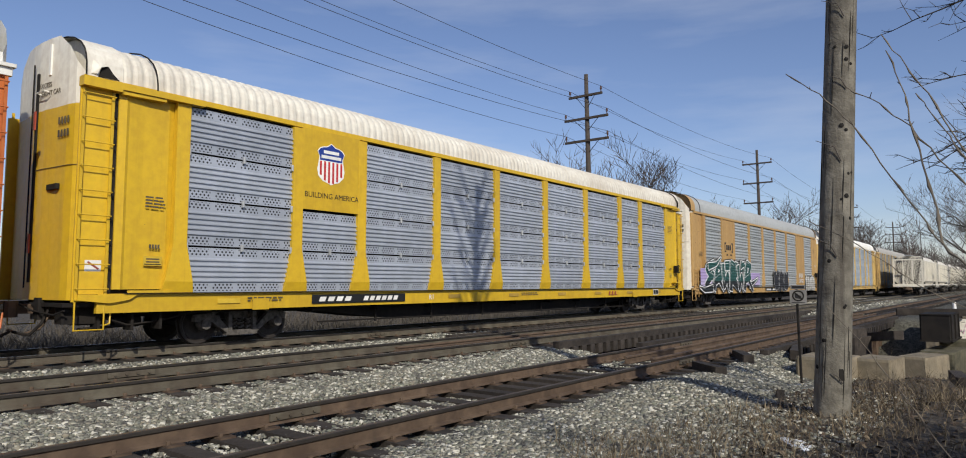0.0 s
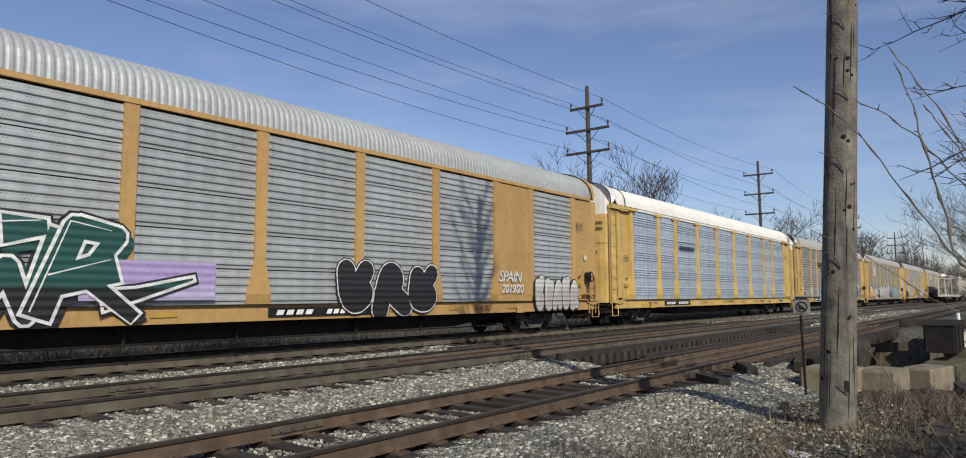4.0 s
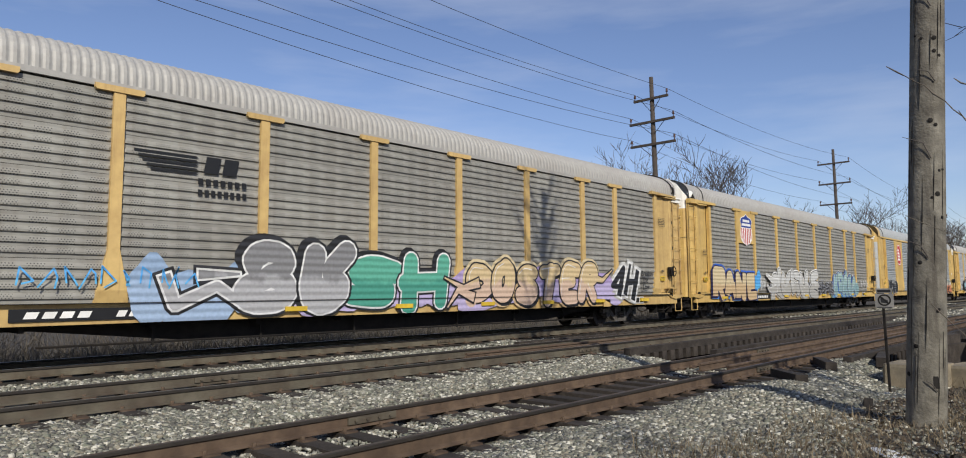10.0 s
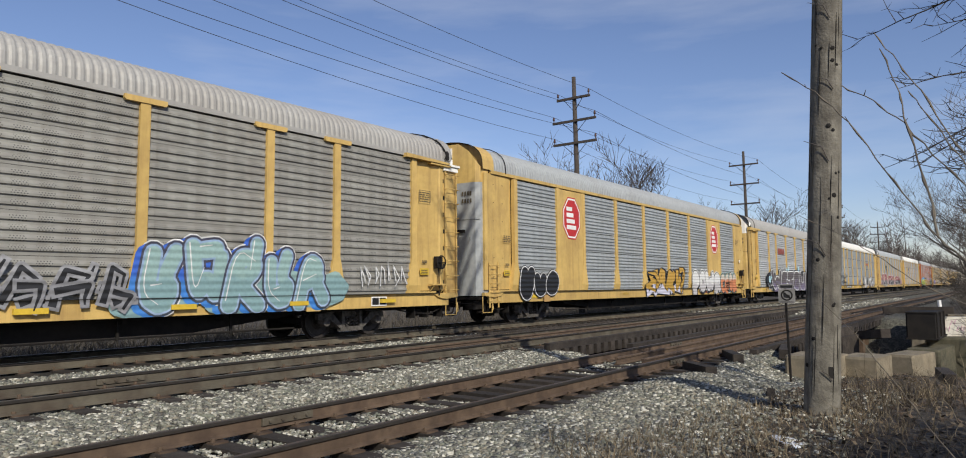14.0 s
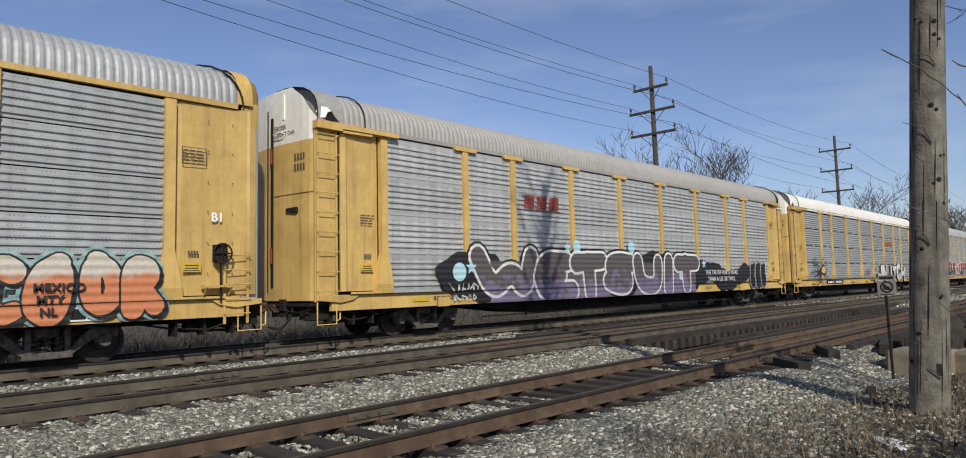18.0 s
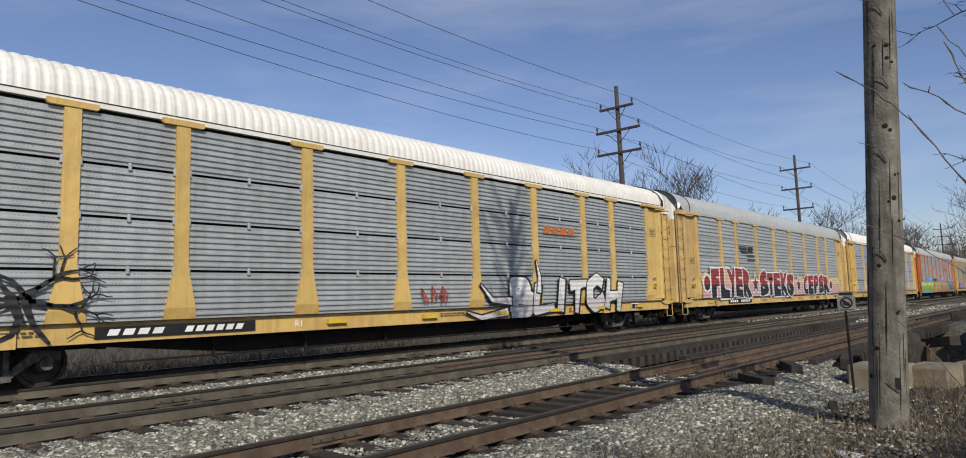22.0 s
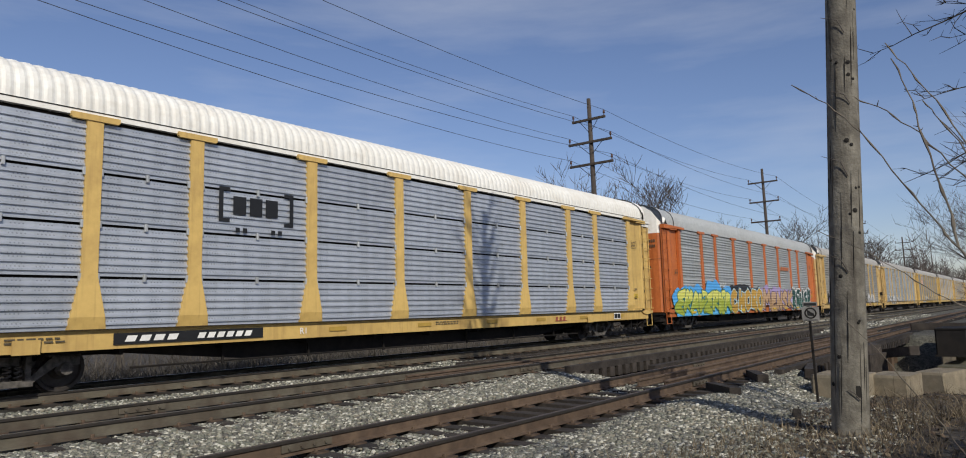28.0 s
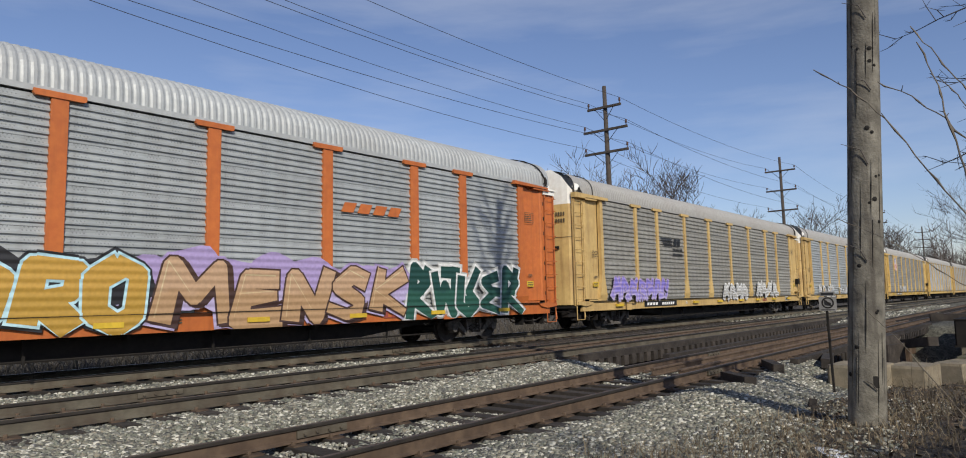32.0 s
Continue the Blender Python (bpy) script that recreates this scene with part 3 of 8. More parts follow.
def panel_mesh(w, h, ridges, material, mg):
    """A corrugated steel sheet, w wide and h high, with rolled ridges towards -y and bolted lips."""
    def build():
        s = Shape()
        prof, step, lip = [(0.0, 0.0), (mg, 0.0)], (h - 2 * mg) / ridges, 0.036
        for k in range(ridges):
            z = mg + k * step
            prof += [(z + step * 0.2, 0.0), (z + step * 0.28, -lip), (z + step * 0.5, -lip), (z + step * 0.86, 0.0)]
        prof += [(h - mg, 0.0), (h, 0.0)]
        x0, x1, e = 0.0, w, 0.06
        n = len(prof)
        vs = [(x0, 0, z) for z, y in prof] + [(x0 + e, y, z) for z, y in prof] + [(x1 - e, y, z) for z, y in prof] + [(x1, 0, z) for z, y in prof]
        fs = [(c * n + i, (c + 1) * n + i, (c + 1) * n + i + 1, c * n + i + 1) for c in range(3) for i in range(n - 1)]
        s.add(vs, fs)
        s.box(x0, x1, 0.004, 0.03, 0.0, h)
        return s.mesh("side_panel", material)
    return cached(("panel", round(w, 3), round(h, 3), ridges, material.name, mg), build)


def roof_mesh(material, peak):
    """An arched roof sheet with pressed cross ribs."""
    def build():
        s, period, rise = Shape(), 0.155 if material in (GALV_ROOF, GREY_ROOF) else 0.21, 0.016
        xs = []
        x = 0.35
        while x < LENGTH - 0.35 - period:
            xs += [(x, 0.0), (x + period * 0.26, rise), (x + period * 0.6, rise), (x + period * 0.86, 0.0)]
            x += period
        xs += [(LENGTH - 0.35, 0.0)]
        arc = [(math.radians(a)) for a in (0, 3, 8, 15, 24, 35, 48, 64, 78, 90, 102, 116, 132, 147, 160, 171, 180)]
        n = len(arc)
        vs = [(x, -(1.56 + r) * math.cos(a), EAVE + 0.03 + (peak - EAVE - 0.03 + r) * math.sin(a) ** FULL) for x, r in xs for a in arc]
        fs = [(i * n + j, (i + 1) * n + j, (i + 1) * n + j + 1, i * n + j + 1) for i in range(len(xs) - 1) for j in range(n - 1)]
        s.add(vs, fs)
        return s.mesh("roof", material)
    return cached(("roof", material.name, peak), build)


def roof_cap(x0, x1, material, name, peak):
    """The plain curved sheet at a roof's end."""
    def build():
        s = Shape()
        arc = [math.radians(a) for a in (0, 3, 8, 15, 24, 36, 48, 62, 76, 90, 104, 118, 132, 148, 164, 180)]
        vs = [(x, -1.585 * math.cos(a), EAVE + 0.03 + (peak - EAVE) * math.sin(a) ** FULL + d) for x, d in ((x0, 0.02), (x1, 0.02)) for a in arc]
        n = len(arc)
        s.add(vs, [(j, n + j, n + j + 1, j + 1) for j in range(n - 1)])
        return s.mesh("roof_cap", material)
    return cached((name, x0, material.name, peak), build)


def wheelset_mesh():
    def build():
        s = Shape()
        for y in (-1, 1):
            f0 = y * 0.7525
            prof = [(0.0, 0.02), (0.1, 0.03), (0.17, 0.03), (0.2, 0.012), (0.33, 0.012), (0.36, 0.05), (WHEEL_R, 0.05), (WHEEL_R, -0.05), (WHEEL_R + 0.028, -0.055), (WHEEL_R + 0.028, -0.08), (0.36, -0.08), (0.33, -0.03), (0.2, -0.03), (0.0, -0.03)]
            n, k = 28, len(prof)
            vs = [(r * math.cos(2 * math.pi * i / n), f0 + y * d, r * math.sin(2 * math.pi * i / n)) for i in range(n) for r, d in prof]
            s.add(vs, [(i * k + j, ((i + 1) % n) * k + j, ((i + 1) % n) * k + j + 1, i * k + j + 1) for i in range(n) for j in range(k - 1)])
            for i in range(3):
                a = 2 * math.pi * i / 3
                s.box(0.09 * math.cos(a) - 0.02, 0.09 * math.cos(a) + 0.02, f0 + y * 0.2 - 0.02, f0 + y * 0.2 + 0.03, 0.09 * math.sin(a) - 0.02, 0.09 * math.sin(a) + 0.02)
        s.tube([(0, -1.0, 0), (0, 1.0, 0)], 0.085, 12)
        return s.mesh("wheelset", WHEEL)
    return cached("wheelset", build)


def side_frame_mesh():
    def build():
        s = Shape()
        s.prism([(-1.12, 0.48), (-0.72, 0.46), (-0.38, 0.22), (-0.38, 0.16), (0.38, 0.16), (0.38, 0.22), (0.72, 0.46), (1.12, 0.48), (1.12, 0.62), (0.75, 0.66), (0.62, 0.6), (0.36, 0.34), (0.3, 0.27), (-0.3, 0.27), (-0.36, 0.34), (-0.62, 0.6), (-0.75, 0.66), (-1.12, 0.62)], -0.07, 0.07, "y")
        s.prism([(-0.75, 0.6), (-0.42, 0.72), (0.42, 0.72), (0.75, 0.6), (0.75, 0.68), (0.45, 0.8), (-0.45, 0.8), (-0.75, 0.68)], -0.08, 0.08, "y")
        for x in (-0.3, 0.3):
            s.box(x - 0.045, x + 0.045, -0.08, 0.08, 0.25, 0.75)
        for x in (-0.89, 0.89):
            s.tube([(x, -0.13, 0.42), (x, 0.06, 0.42)], [0.11, 0.14], 12)
        return s.mesh("side_frame", BOGIE)
    return cached("side_frame", build)


def spring_mesh():
    def build():
        s = Shape()
        for x in (-0.17, 0.0, 0.17):
            pts = [(x + 0.06 * math.cos(a), 0.06 * math.sin(a), 0.28 + 0.02 * a) for a in np.arange(0, 6.0 * math.pi, 0.7)]
            s.tube([(px, py, 0.28 + 0.24 * i / len(pts)) for i, (px, py, _) in enumerate(pts)], 0.017, 5)
        return s.mesh("spring_nest", BOGIE)
    return cached("spring", build)


def bolster_mesh():
    def build():
        s = Shape()
        s.box(-0.22, 0.22, -0.98, 0.98, 0.52, 0.72, 0.04)
        s.box(-0.3, 0.3, -0.4, 0.4, 0.66, 0.78, 0.03)
        for x in (-0.5, 0.5):
            s.box(x - 0.06, x + 0.06, -0.85, 0.85, 0.34, 0.44)
            for y in (-0.75, 0.75):
                s.box(x - 0.06 + (0.05 if x < 0 else -0.17), x + 0.12 + (0 if x < 0 else -0.05), y - 0.05, y + 0.05, 0.25, 0.58)
        return s.mesh("bolster", BOGIE)
    return cached("bolster", build)


WHEELSETS = []


def bogie(car, cx, turning):
    b = part("bogie", bolster_mesh(), None, car, "dusty cast-steel bogie", (cx, 0, 0))
    for y in (-1.0, 1.0):
        part("side_frame", side_frame_mesh(), None, b, "", (0, y, 0))
        part("spring_nest", spring_mesh(), None, b, "", (0, y, 0))
    for x in (-0.89, 0.89):
        w = part("wheelset", wheelset_mesh(), None, b, "", (x, 0, WHEEL_R))
        if turning:
            WHEELSETS.append((w, x))
    return b


def ladder(car, x0, x1, y, z0, z1, material, rungs, facing):
    """Two stiles and round rungs on the car's side, or on its far side."""
    s = Shape()
    for x in (x0, x1):
        s.box(x - 0.025, x + 0.025, y - 0.012, y + 0.012, z0, z1)
    lad = part("ladder", s, material, car, "steel end ladder")
    rm = cached(("rung", round(x1 - x0, 2), material.name), lambda: Shape().tube([(-0.02, 0.09, 0), (-0.02, 0, 0), (x1 - x0 + 0.02, 0, 0), (x1 - x0 + 0.02, 0.09, 0)], 0.012, 6).mesh("rung", material))
    for k in range(rungs):
        part("rung", rm, None, lad, "", (x0, y - 0.085 * facing, z0 + 0.2 + (z1 - z0 - 0.3) * k / (rungs - 1)))
    return lad


def post_mesh(material, flare=True, w=0.14):
    def build():
        s, foot = Shape(), w + 0.15
        if flare:
            ring = [(-foot - 0.04, PAN0), (foot + 0.04, PAN0), (foot, PAN0 + 0.22), (w, PAN0 + 0.95), (w, PAN1 - 0.02), (-w, PAN1 - 0.02), (-w, PAN0 + 0.95), (-foot, PAN0 + 0.22)]
            front = [(x, -0.055 if z > PAN0 + 0.1 else 0.0, z) for x, z in ring]
            s.add(front + [(x, 0.08, z) for x, z in ring], [(0, 1, 2, 7), (7, 2, 3, 6), (6, 3, 4, 5)] + [(i, 8 + i, 8 + (i + 1) % 8, (i + 1) % 8) for i in range(8)])
        else:
            s.box(-0.06, 0.06, -0.05, 0.1, PAN0, PAN1)
        return s.mesh("post", material)
    return cached(("post", material.name, flare, w), build)


def cap_mesh(material):
    return cached(("cap", material.name), lambda: Shape().prism([(-0.42, PAN1 - 0.03), (-0.39, PAN1 - 0.06), (0.39, PAN1 - 0.06), (0.42, PAN1 - 0.03), (0.42, PAN1 + 0.05), (-0.42, PAN1 + 0.05)], -0.08, 0.0, "y").mesh("post_cap", material))


def end_door(car, end, body_mat, top_mat, split, label):
    """Two curved door leaves that close one end of a car. end: 0 at x = 0, 1 at the other end."""
    def plan(side):
        pts = [(0.3, 1.53), (-0.08, 1.5), (-0.17, 1.36), (-0.21, 1.15), (-0.24, 0.75), (-0.29, 0.35), (-0.3, 0.0)]
        return [(x if not end else LENGTH - x, side * y) for x, y in pts]

    for side in (-1, 1):
        for nm, z0, z1, m in (("end_door", 0.98, split, body_mat), ("door_top", split, PEAK - 0.03, top_mat)):
            def build(side=side, z0=z0, z1=z1, m=m):
                s, p = Shape(), plan(side)
                n = len(p)

                def roofline(y, z):
                    lim = EAVE + 0.08 + (PEAK - EAVE - 0.08) * min(1.0, max(0.0, (1.54 - abs(y)) / 0.6))
                    return min(z, lim)
                vs = [(x, y, z0) for x, y in p] + [(x, y, roofline(y, z1)) for x, y in p]
                fs = [(i, i + 1, n + i + 1, n + i) for i in range(n - 1)]
                if (side > 0) != bool(end):
                    fs = [q[::-1] for q in fs]
                s.add(vs, fs)
                return s.mesh(nm, m)
            part(nm, cached((nm, side, end, round(split, 2), m.name), build), None, car, label)
    x = -0.32 if not end else LENGTH + 0.32
    lock = cached(("lock", end), lambda: Shape().box(x - 0.012, x + 0.012, -0.045, 0.045, 1.3, 5.3).tube([(x - 0.02, 0.16, 1.2), (x - 0.02, 0.16, 5.5)], 0.014, 6).mesh("lock_bar", DARK))
    part("lock_bar", lock, None, car, "dark vertical door lock bar")


def coupler_mesh():
    def build():
        s = Shape()
        s.box(-0.62, 0.1, -0.09, 0.09, 0.72, 0.9, 0.02)
        s.box(-0.72, -0.5, -0.17, 0.15, 0.66, 0.96, 0.05)
        s.box(-0.15, 0.35, -0.34, 0.34, 0.6, 1.0, 0.03)
        s.tube([(-0.05, -0.4, 0.72), (-0.25, -0.45, 0.45), (-0.5, -0.4, 0.36), (-0.72, -0.3, 0.45)], 0.025, 6)
        s.tube([(0.1, -1.2, 0.86), (0.1, 0.2, 0.86)], 0.018, 6)
        return s.mesh("coupler", RUST)
    return cached("coupler", build)


def end_gear(car, body):
    """Platform, brackets, levers and hoses at both ends of the underframe."""
    def build(e):
        s = Shape()
        s.box(-0.28, 0.3, -1.5, 1.5, 0.86, 0.93)
        s.box(-0.2, 0.5, -1.3, -0.95, 0.55, 0.86, 0.03).box(0.2, 0.75, -0.85, -0.5, 0.5, 0.8, 0.03)
        s.box(-0.32, -0.2, -0.55, -0.3, 0.62, 1.02, 0.02)
        s.tube([(-0.25, -1.5, 0.8), (-0.3, -1.2, 0.72), (-0.36, -0.4, 0.78), (-0.5, -0.15, 0.9)], 0.018, 5)
        s.tube([(-0.2, -0.75, 0.86), (-0.35, -0.8, 0.55), (-0.5, -0.7, 0.36), (-0.7, -0.5, 0.42)], 0.028, 6)
        s.tube([(0.3, -1.45, 0.7), (0.9, -1.4, 0.5), (1.6, -1.3, 0.56), (2.3, -1.2, 0.7)], 0.022, 5)
        s.tube([(0.1, -1.2, 0.45), (1.4, -1.15, 0.5)], 0.03, 5)
        for x in (0.35, 0.95, 1.5):
            s.box(x, x + 0.05, -1.42, -1.1, 0.4, 0.86)
        s.tube([(0.75, -1.1, 0.56), (1.25, -1.1, 0.56)], 0.11, 8)
        return (s if not e else mirrored(s)).mesh("end_gear", BLACK)
    for e in (0, 1):
        part("end_gear", cached(("end_gear", e), lambda: build(e)), None, car, "grimy brackets, levers and hoses")


def car_body(car, style):
    """The steel work that all auto carriers share; style holds the paints and the layout."""
    y, body = SIDE, style["paint"]
    # underframe
    part("side_sill", cached(("sill", body.name), lambda: Shape().box(0.25, LENGTH - 0.25, y - 0.03, y + 0.09, SILL0, SILL1, 0.01).box(0.25, LENGTH - 0.25, y - 0.05, y + 0.09, SILL1 - 0.03, SILL1 + 0.012, 0.0).mesh("side_sill", body)), None, car, "painted steel side sill")
    part("side_sill", cached(("sill2", body.name), lambda: Shape().box(0.25, LENGTH - 0.25, -y - 0.09, -y + 0.03, SILL0, SILL1, 0.01).mesh("side_sill", body)), None, car)
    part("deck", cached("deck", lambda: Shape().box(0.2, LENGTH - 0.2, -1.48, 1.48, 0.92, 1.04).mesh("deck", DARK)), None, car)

    def centre():
        s = Shape().box(-0.1, LENGTH + 0.1, -0.33, 0.33, 0.6, 0.9)
        s.prism([(5.2, 0.92), (5.2, 0.66), (8.0, 0.36), (LENGTH - 8.0, 0.36), (LENGTH - 5.2, 0.66), (LENGTH - 5.2, 0.92)], -1.1, 0.7, "y")
        for k in range(9):
            s.box(5.2 + k * 2.1, 5.28 + k * 2.1, -1.4, 1.4, 0.62, 0.92)
        for x in (8.3, 19.5):
            s.tube([(x, -0.75, 0.62), (x + 1.3, -0.75, 0.62)], 0.17, 12)
        s.box(12.6, 13.4, -1.1, -0.6, 0.42, 0.8, 0.03)
        s.tube([(2, -1.15, 0.7), (LENGTH - 2, -1.15, 0.7)], 0.025, 6)
        return s.mesh("centre_sill", BLACK)
    part("centre_sill", cached("centre", centre), None, car, "black centre sill with brake gear")
    for cx in (3.55, LENGTH - 3.55):
        bogie(car, cx, style.get("turning", True))
    part("coupler", coupler_mesh(), None, car, "rusty coupler and hose")
    part("coupler", coupler_mesh(), None, car, "rusty coupler and hose", pose(LENGTH, 0, 0, 0, 0, 180))
    # steps under the ends
    step = cached(("step", body.name), lambda: Shape().tube([(0, 0, 0.95), (0, 0, 0.45), (0.5, 0, 0.45), (0.5, 0, 0.95)], 0.018, 6).tube([(0.5, 0, 0.52), (0.62, 0.04, 0.55), (0.66, 0.1, 0.8)], 0.016, 6).mesh("sill_step", body))
    for x in (-0.12, LENGTH - 0.38):
        for yy in (y - 0.02, -y + 0.02):
            part("sill_step", step, None, car, "", (x, yy, 0))
    # far side, plain, and a dark sheet that stands for the shade inside
    part("far_side", cached(("far", style["panel"].name), lambda: Shape().box(0.4, LENGTH - 0.4, 1.5, 1.56, SILL1, EAVE).mesh("far_side", style["panel"])), None, car, "corrugated far side")
    part("inner_screen", cached("shade_sheet", lambda: Shape().box(0.5, LENGTH - 0.5, y + 0.13, y + 0.15, SILL1, EAVE).mesh("inner_screen", DARK)), None, car, "dark sheet that stands for the shaded inside")
    part("fascia", cached(("fascia", style["fascia"].name), lambda: Shape().box(0.4, LENGTH - 0.4, y - 0.02, y + 0.1, PAN1 + 0.012, EAVE + 0.05, 0.0).box(0.4, LENGTH - 0.4, -y - 0.1, -y + 0.02, PAN1, EAVE + 0.05, 0.0).mesh("fascia", style["fascia"])), None, car, "painted strip under the roof edge")
    part("roof", roof_mesh(style["roof"], style.get("peak", PEAK)), None, car, "arched roof with pressed cross ribs")
    cap_mat = style.get("roof_end", style["roof"])
    part("roof_cap", roof_cap(-0.1, 0.55, cap_mat, "cap0", style.get("peak", PEAK)), None, car)
    part("roof_cap", roof_cap(LENGTH - 0.4, LENGTH - 0.08, cap_mat, "cap1", style.get("peak", PEAK)), None, car)


def autorack(style, label):
    car = thing("autorack_car", label, "railcar", "cars of the freight train")
    y, body = SIDE, style["paint"]
    car_body(car, style)
    # end panels of the side, bowed between a fold and the first post
    low = style.get("low_ladder", False)
    for e in (0, 1):
        flip = (lambda s: s) if not e else mirrored
        inner, edge = POST_X[0] - 0.13, 0.5 if not low else 0.02
        if e:
            edge -= 0.02

        def bowed():
            ring = [(edge, y - 0.01), (edge + 0.14, y - 0.03), (edge + 0.2, y + 0.0), (edge + 0.5, y + 0.03), (inner - 0.12, y + 0.055), (inner, y + 0.09), (inner, y + 0.12), (edge, y + 0.12)]
            return flip(Shape().prism(ring, SILL1 + 0.09, PAN1))
        part("end_panel", cached(("end_panel", e, low, body.name), lambda: bowed().mesh("end_panel", body)), None, car, "bowed steel end panel")
        part("panel_foot", cached(("panel_foot", e, low, body.name), lambda: flip(Shape().prism([(edge + 0.3, y + 0.02), (edge + 0.36, y - 0.05), (inner - 0.02, y - 0.05), (inner + 0.02, y + 0.02)], SILL1 + 0.012, SILL1 + 0.07)).mesh("panel_foot", body)), None, car, "")
        if low:
            for k in range(6):
                part("rivet_row", cached(("rivets", e, body.name), lambda: flip(Shape().box(0.5, 0.516, y - 0.03, y, -0.008, 0.008).box(1.0, 1.016, y - 0.03, y, -0.008, 0.008)).mesh("rivet_row", PRINT)), None, car, "", (0, 0, 1.6 + 0.6 * k))
        else:
            part("ladder_board", cached(("ladder_board", e, body.name), lambda: flip(Shape().box(-0.16, 0.44, y + 0.02, y + 0.06, 0.95, PAN1 - 0.1)).mesh("ladder_board", body)), None, car, "")
            slot = Shape().box(0.44, 0.5, y + 0.03, y + 0.05, 1.1, PAN1 - 0.1)
            for k in range(7):
                slot.box(0.39 if k % 2 else 0.42, 0.47, y + 0.004, y + 0.04, 1.35 + k * 0.5, 1.47 + k * 0.5)
            part("panel_seam", cached(("slot", e), lambda: flip(slot).mesh("panel_seam", DARK)), None, car, "dark notched slot")
            if e:
                part("board_cap", cached(("board_cap", style.get("door_top", WHITE).name), lambda: flip(Shape().box(-0.2, 0.46, y - 0.05, y + 0.06, PAN1 - 0.2, PAN1 - 0.06, 0.01).box(-0.24, 0.5, y - 0.1, y + 0.06, PAN1 - 0.06, PAN1 + 0.0, 0.01)).mesh("board_cap", style.get("door_top", WHITE))), None, car, "pale painted cap over the ladder")
        # wedge under the end of the sill
        part("sill_wedge", cached(("sill_wedge", e, body.name), lambda: flip(Shape().prism([(-0.1, SILL1), (0.95, SILL1), (0.8, SILL1 - 0.1), (0.45, SILL1 - 0.16), (-0.1, SILL1 - 0.1)], y - 0.09, y + 0.02, "y")).mesh("sill_wedge", body)), None, car, "")
    if low:
        ladder(car, 0.2, 0.68, y - 0.06, 0.6, 2.05, body, 5, 1)
        ladder(car, LENGTH - 0.68, LENGTH - 0.2, y - 0.06, 0.6, 2.05, body, 5, 1)
    else:
        hood = cached(("hood", body.name), lambda: Shape().prism([(-0.18, PAN1 - 0.1), (0.5, PAN1 - 0.1), (0.5, PAN1 - 0.05), (2.15, PAN1 - 0.04), (2.15, PAN1 + 0.06), (-0.18, PAN1 + 0.08)], y - 0.15, y + 0.06, "y").prism([(0.5, PAN1 - 0.13), (1.35, PAN1 - 0.11), (1.35, PAN1 - 0.05), (0.5, PAN1 - 0.06)], y - 0.12, y + 0.04, "y").mesh("door_track", body))
        part("door_track", hood, None, car, "sliding door track")
        part("door_track", cached(("hood_b", body.name), lambda: mirrored(Shape().prism([(0.3, PAN1 - 0.04), (2.15, PAN1 - 0.04), (2.15, PAN1 + 0.07), (0.3, PAN1 + 0.02)], y - 0.14, y + 0.06, "y").prism([(0.2, PAN1 - 0.1), (1.1, PAN1 - 0.1), (1.1, PAN1 - 0.05), (0.2, PAN1 - 0.05)], y - 0.11, y + 0.04, "y")).mesh("door_track", body)), None, car, "sliding door track")
        ladder(car, -0.12, 0.38, y - 0.03, 0.98, PAN1 - 0.12, body, 9, 1)
        ladder(car, LENGTH - 0.38, LENGTH + 0.12, y - 0.03, 0.98, PAN1 - 0.22, body, 9, 1)
    ladder(car, -0.2, 0.3, -y + 0.05, 0.98, PAN1 - 0.12, body, 9, -1)
    part("corner_plate", cached(("corner", body.name), lambda: Shape().box(-0.3, 0.42, -y - 0.02, -y + 0.04, 0.95, PAN1 - 0.25).mesh("corner_plate", body)), None, car)
    for e in (0, 1):
        end_door(car, e, style.get("door", body), style.get("door_top", WHITE), style.get("split", 4.62), "folding end door leaf")
    # bent roof corner with its dark gap, and straps over the roof ends
    cap_paint = style.get("door_top", WHITE)
    if not low:
        gap = cached("gap", lambda: Shape().prism([(0.1, EAVE + 0.06), (0.48, EAVE + 0.06), (0.36, EAVE + 0.16), (0.28, EAVE + 0.27), (0.18, EAVE + 0.3)], y - 0.03, y + 0.02, "y").mesh("roof_gap", DARK))
        part("roof_gap", gap, None, car, "dark gap under the bent roof end")
        flap = cached(("flap", cap_paint.name), lambda: Shape().add([(-0.02, y - 0.02, EAVE + 0.09), (0.08, y - 0.06, EAVE + 0.1), (0.12, y - 0.09, EAVE + 0.22), (0.24, y - 0.06, EAVE + 0.27), (0.16, y - 0.03, EAVE + 0.35), (0.02, y + 0.0, EAVE + 0.36), (-0.1, y + 0.05, EAVE + 0.24)], [(0, 1, 2, 6), (2, 3, 4), (2, 4, 5, 6)]).mesh("bent_flap", cap_paint))
        part("bent_flap", flap, None, car, "crumpled sheet at the roof corner")
        part("roof_gap", cached("gap_b", lambda: Shape().prism([(LENGTH - 0.4, EAVE + 0.07), (LENGTH - 0.2, EAVE + 0.07), (LENGTH - 0.2, EAVE + 0.26), (LENGTH - 0.29, EAVE + 0.34)], y - 0.03, y + 0.02, "y").mesh("roof_gap", DARK)), None, car, "dark gap under the bent roof end")
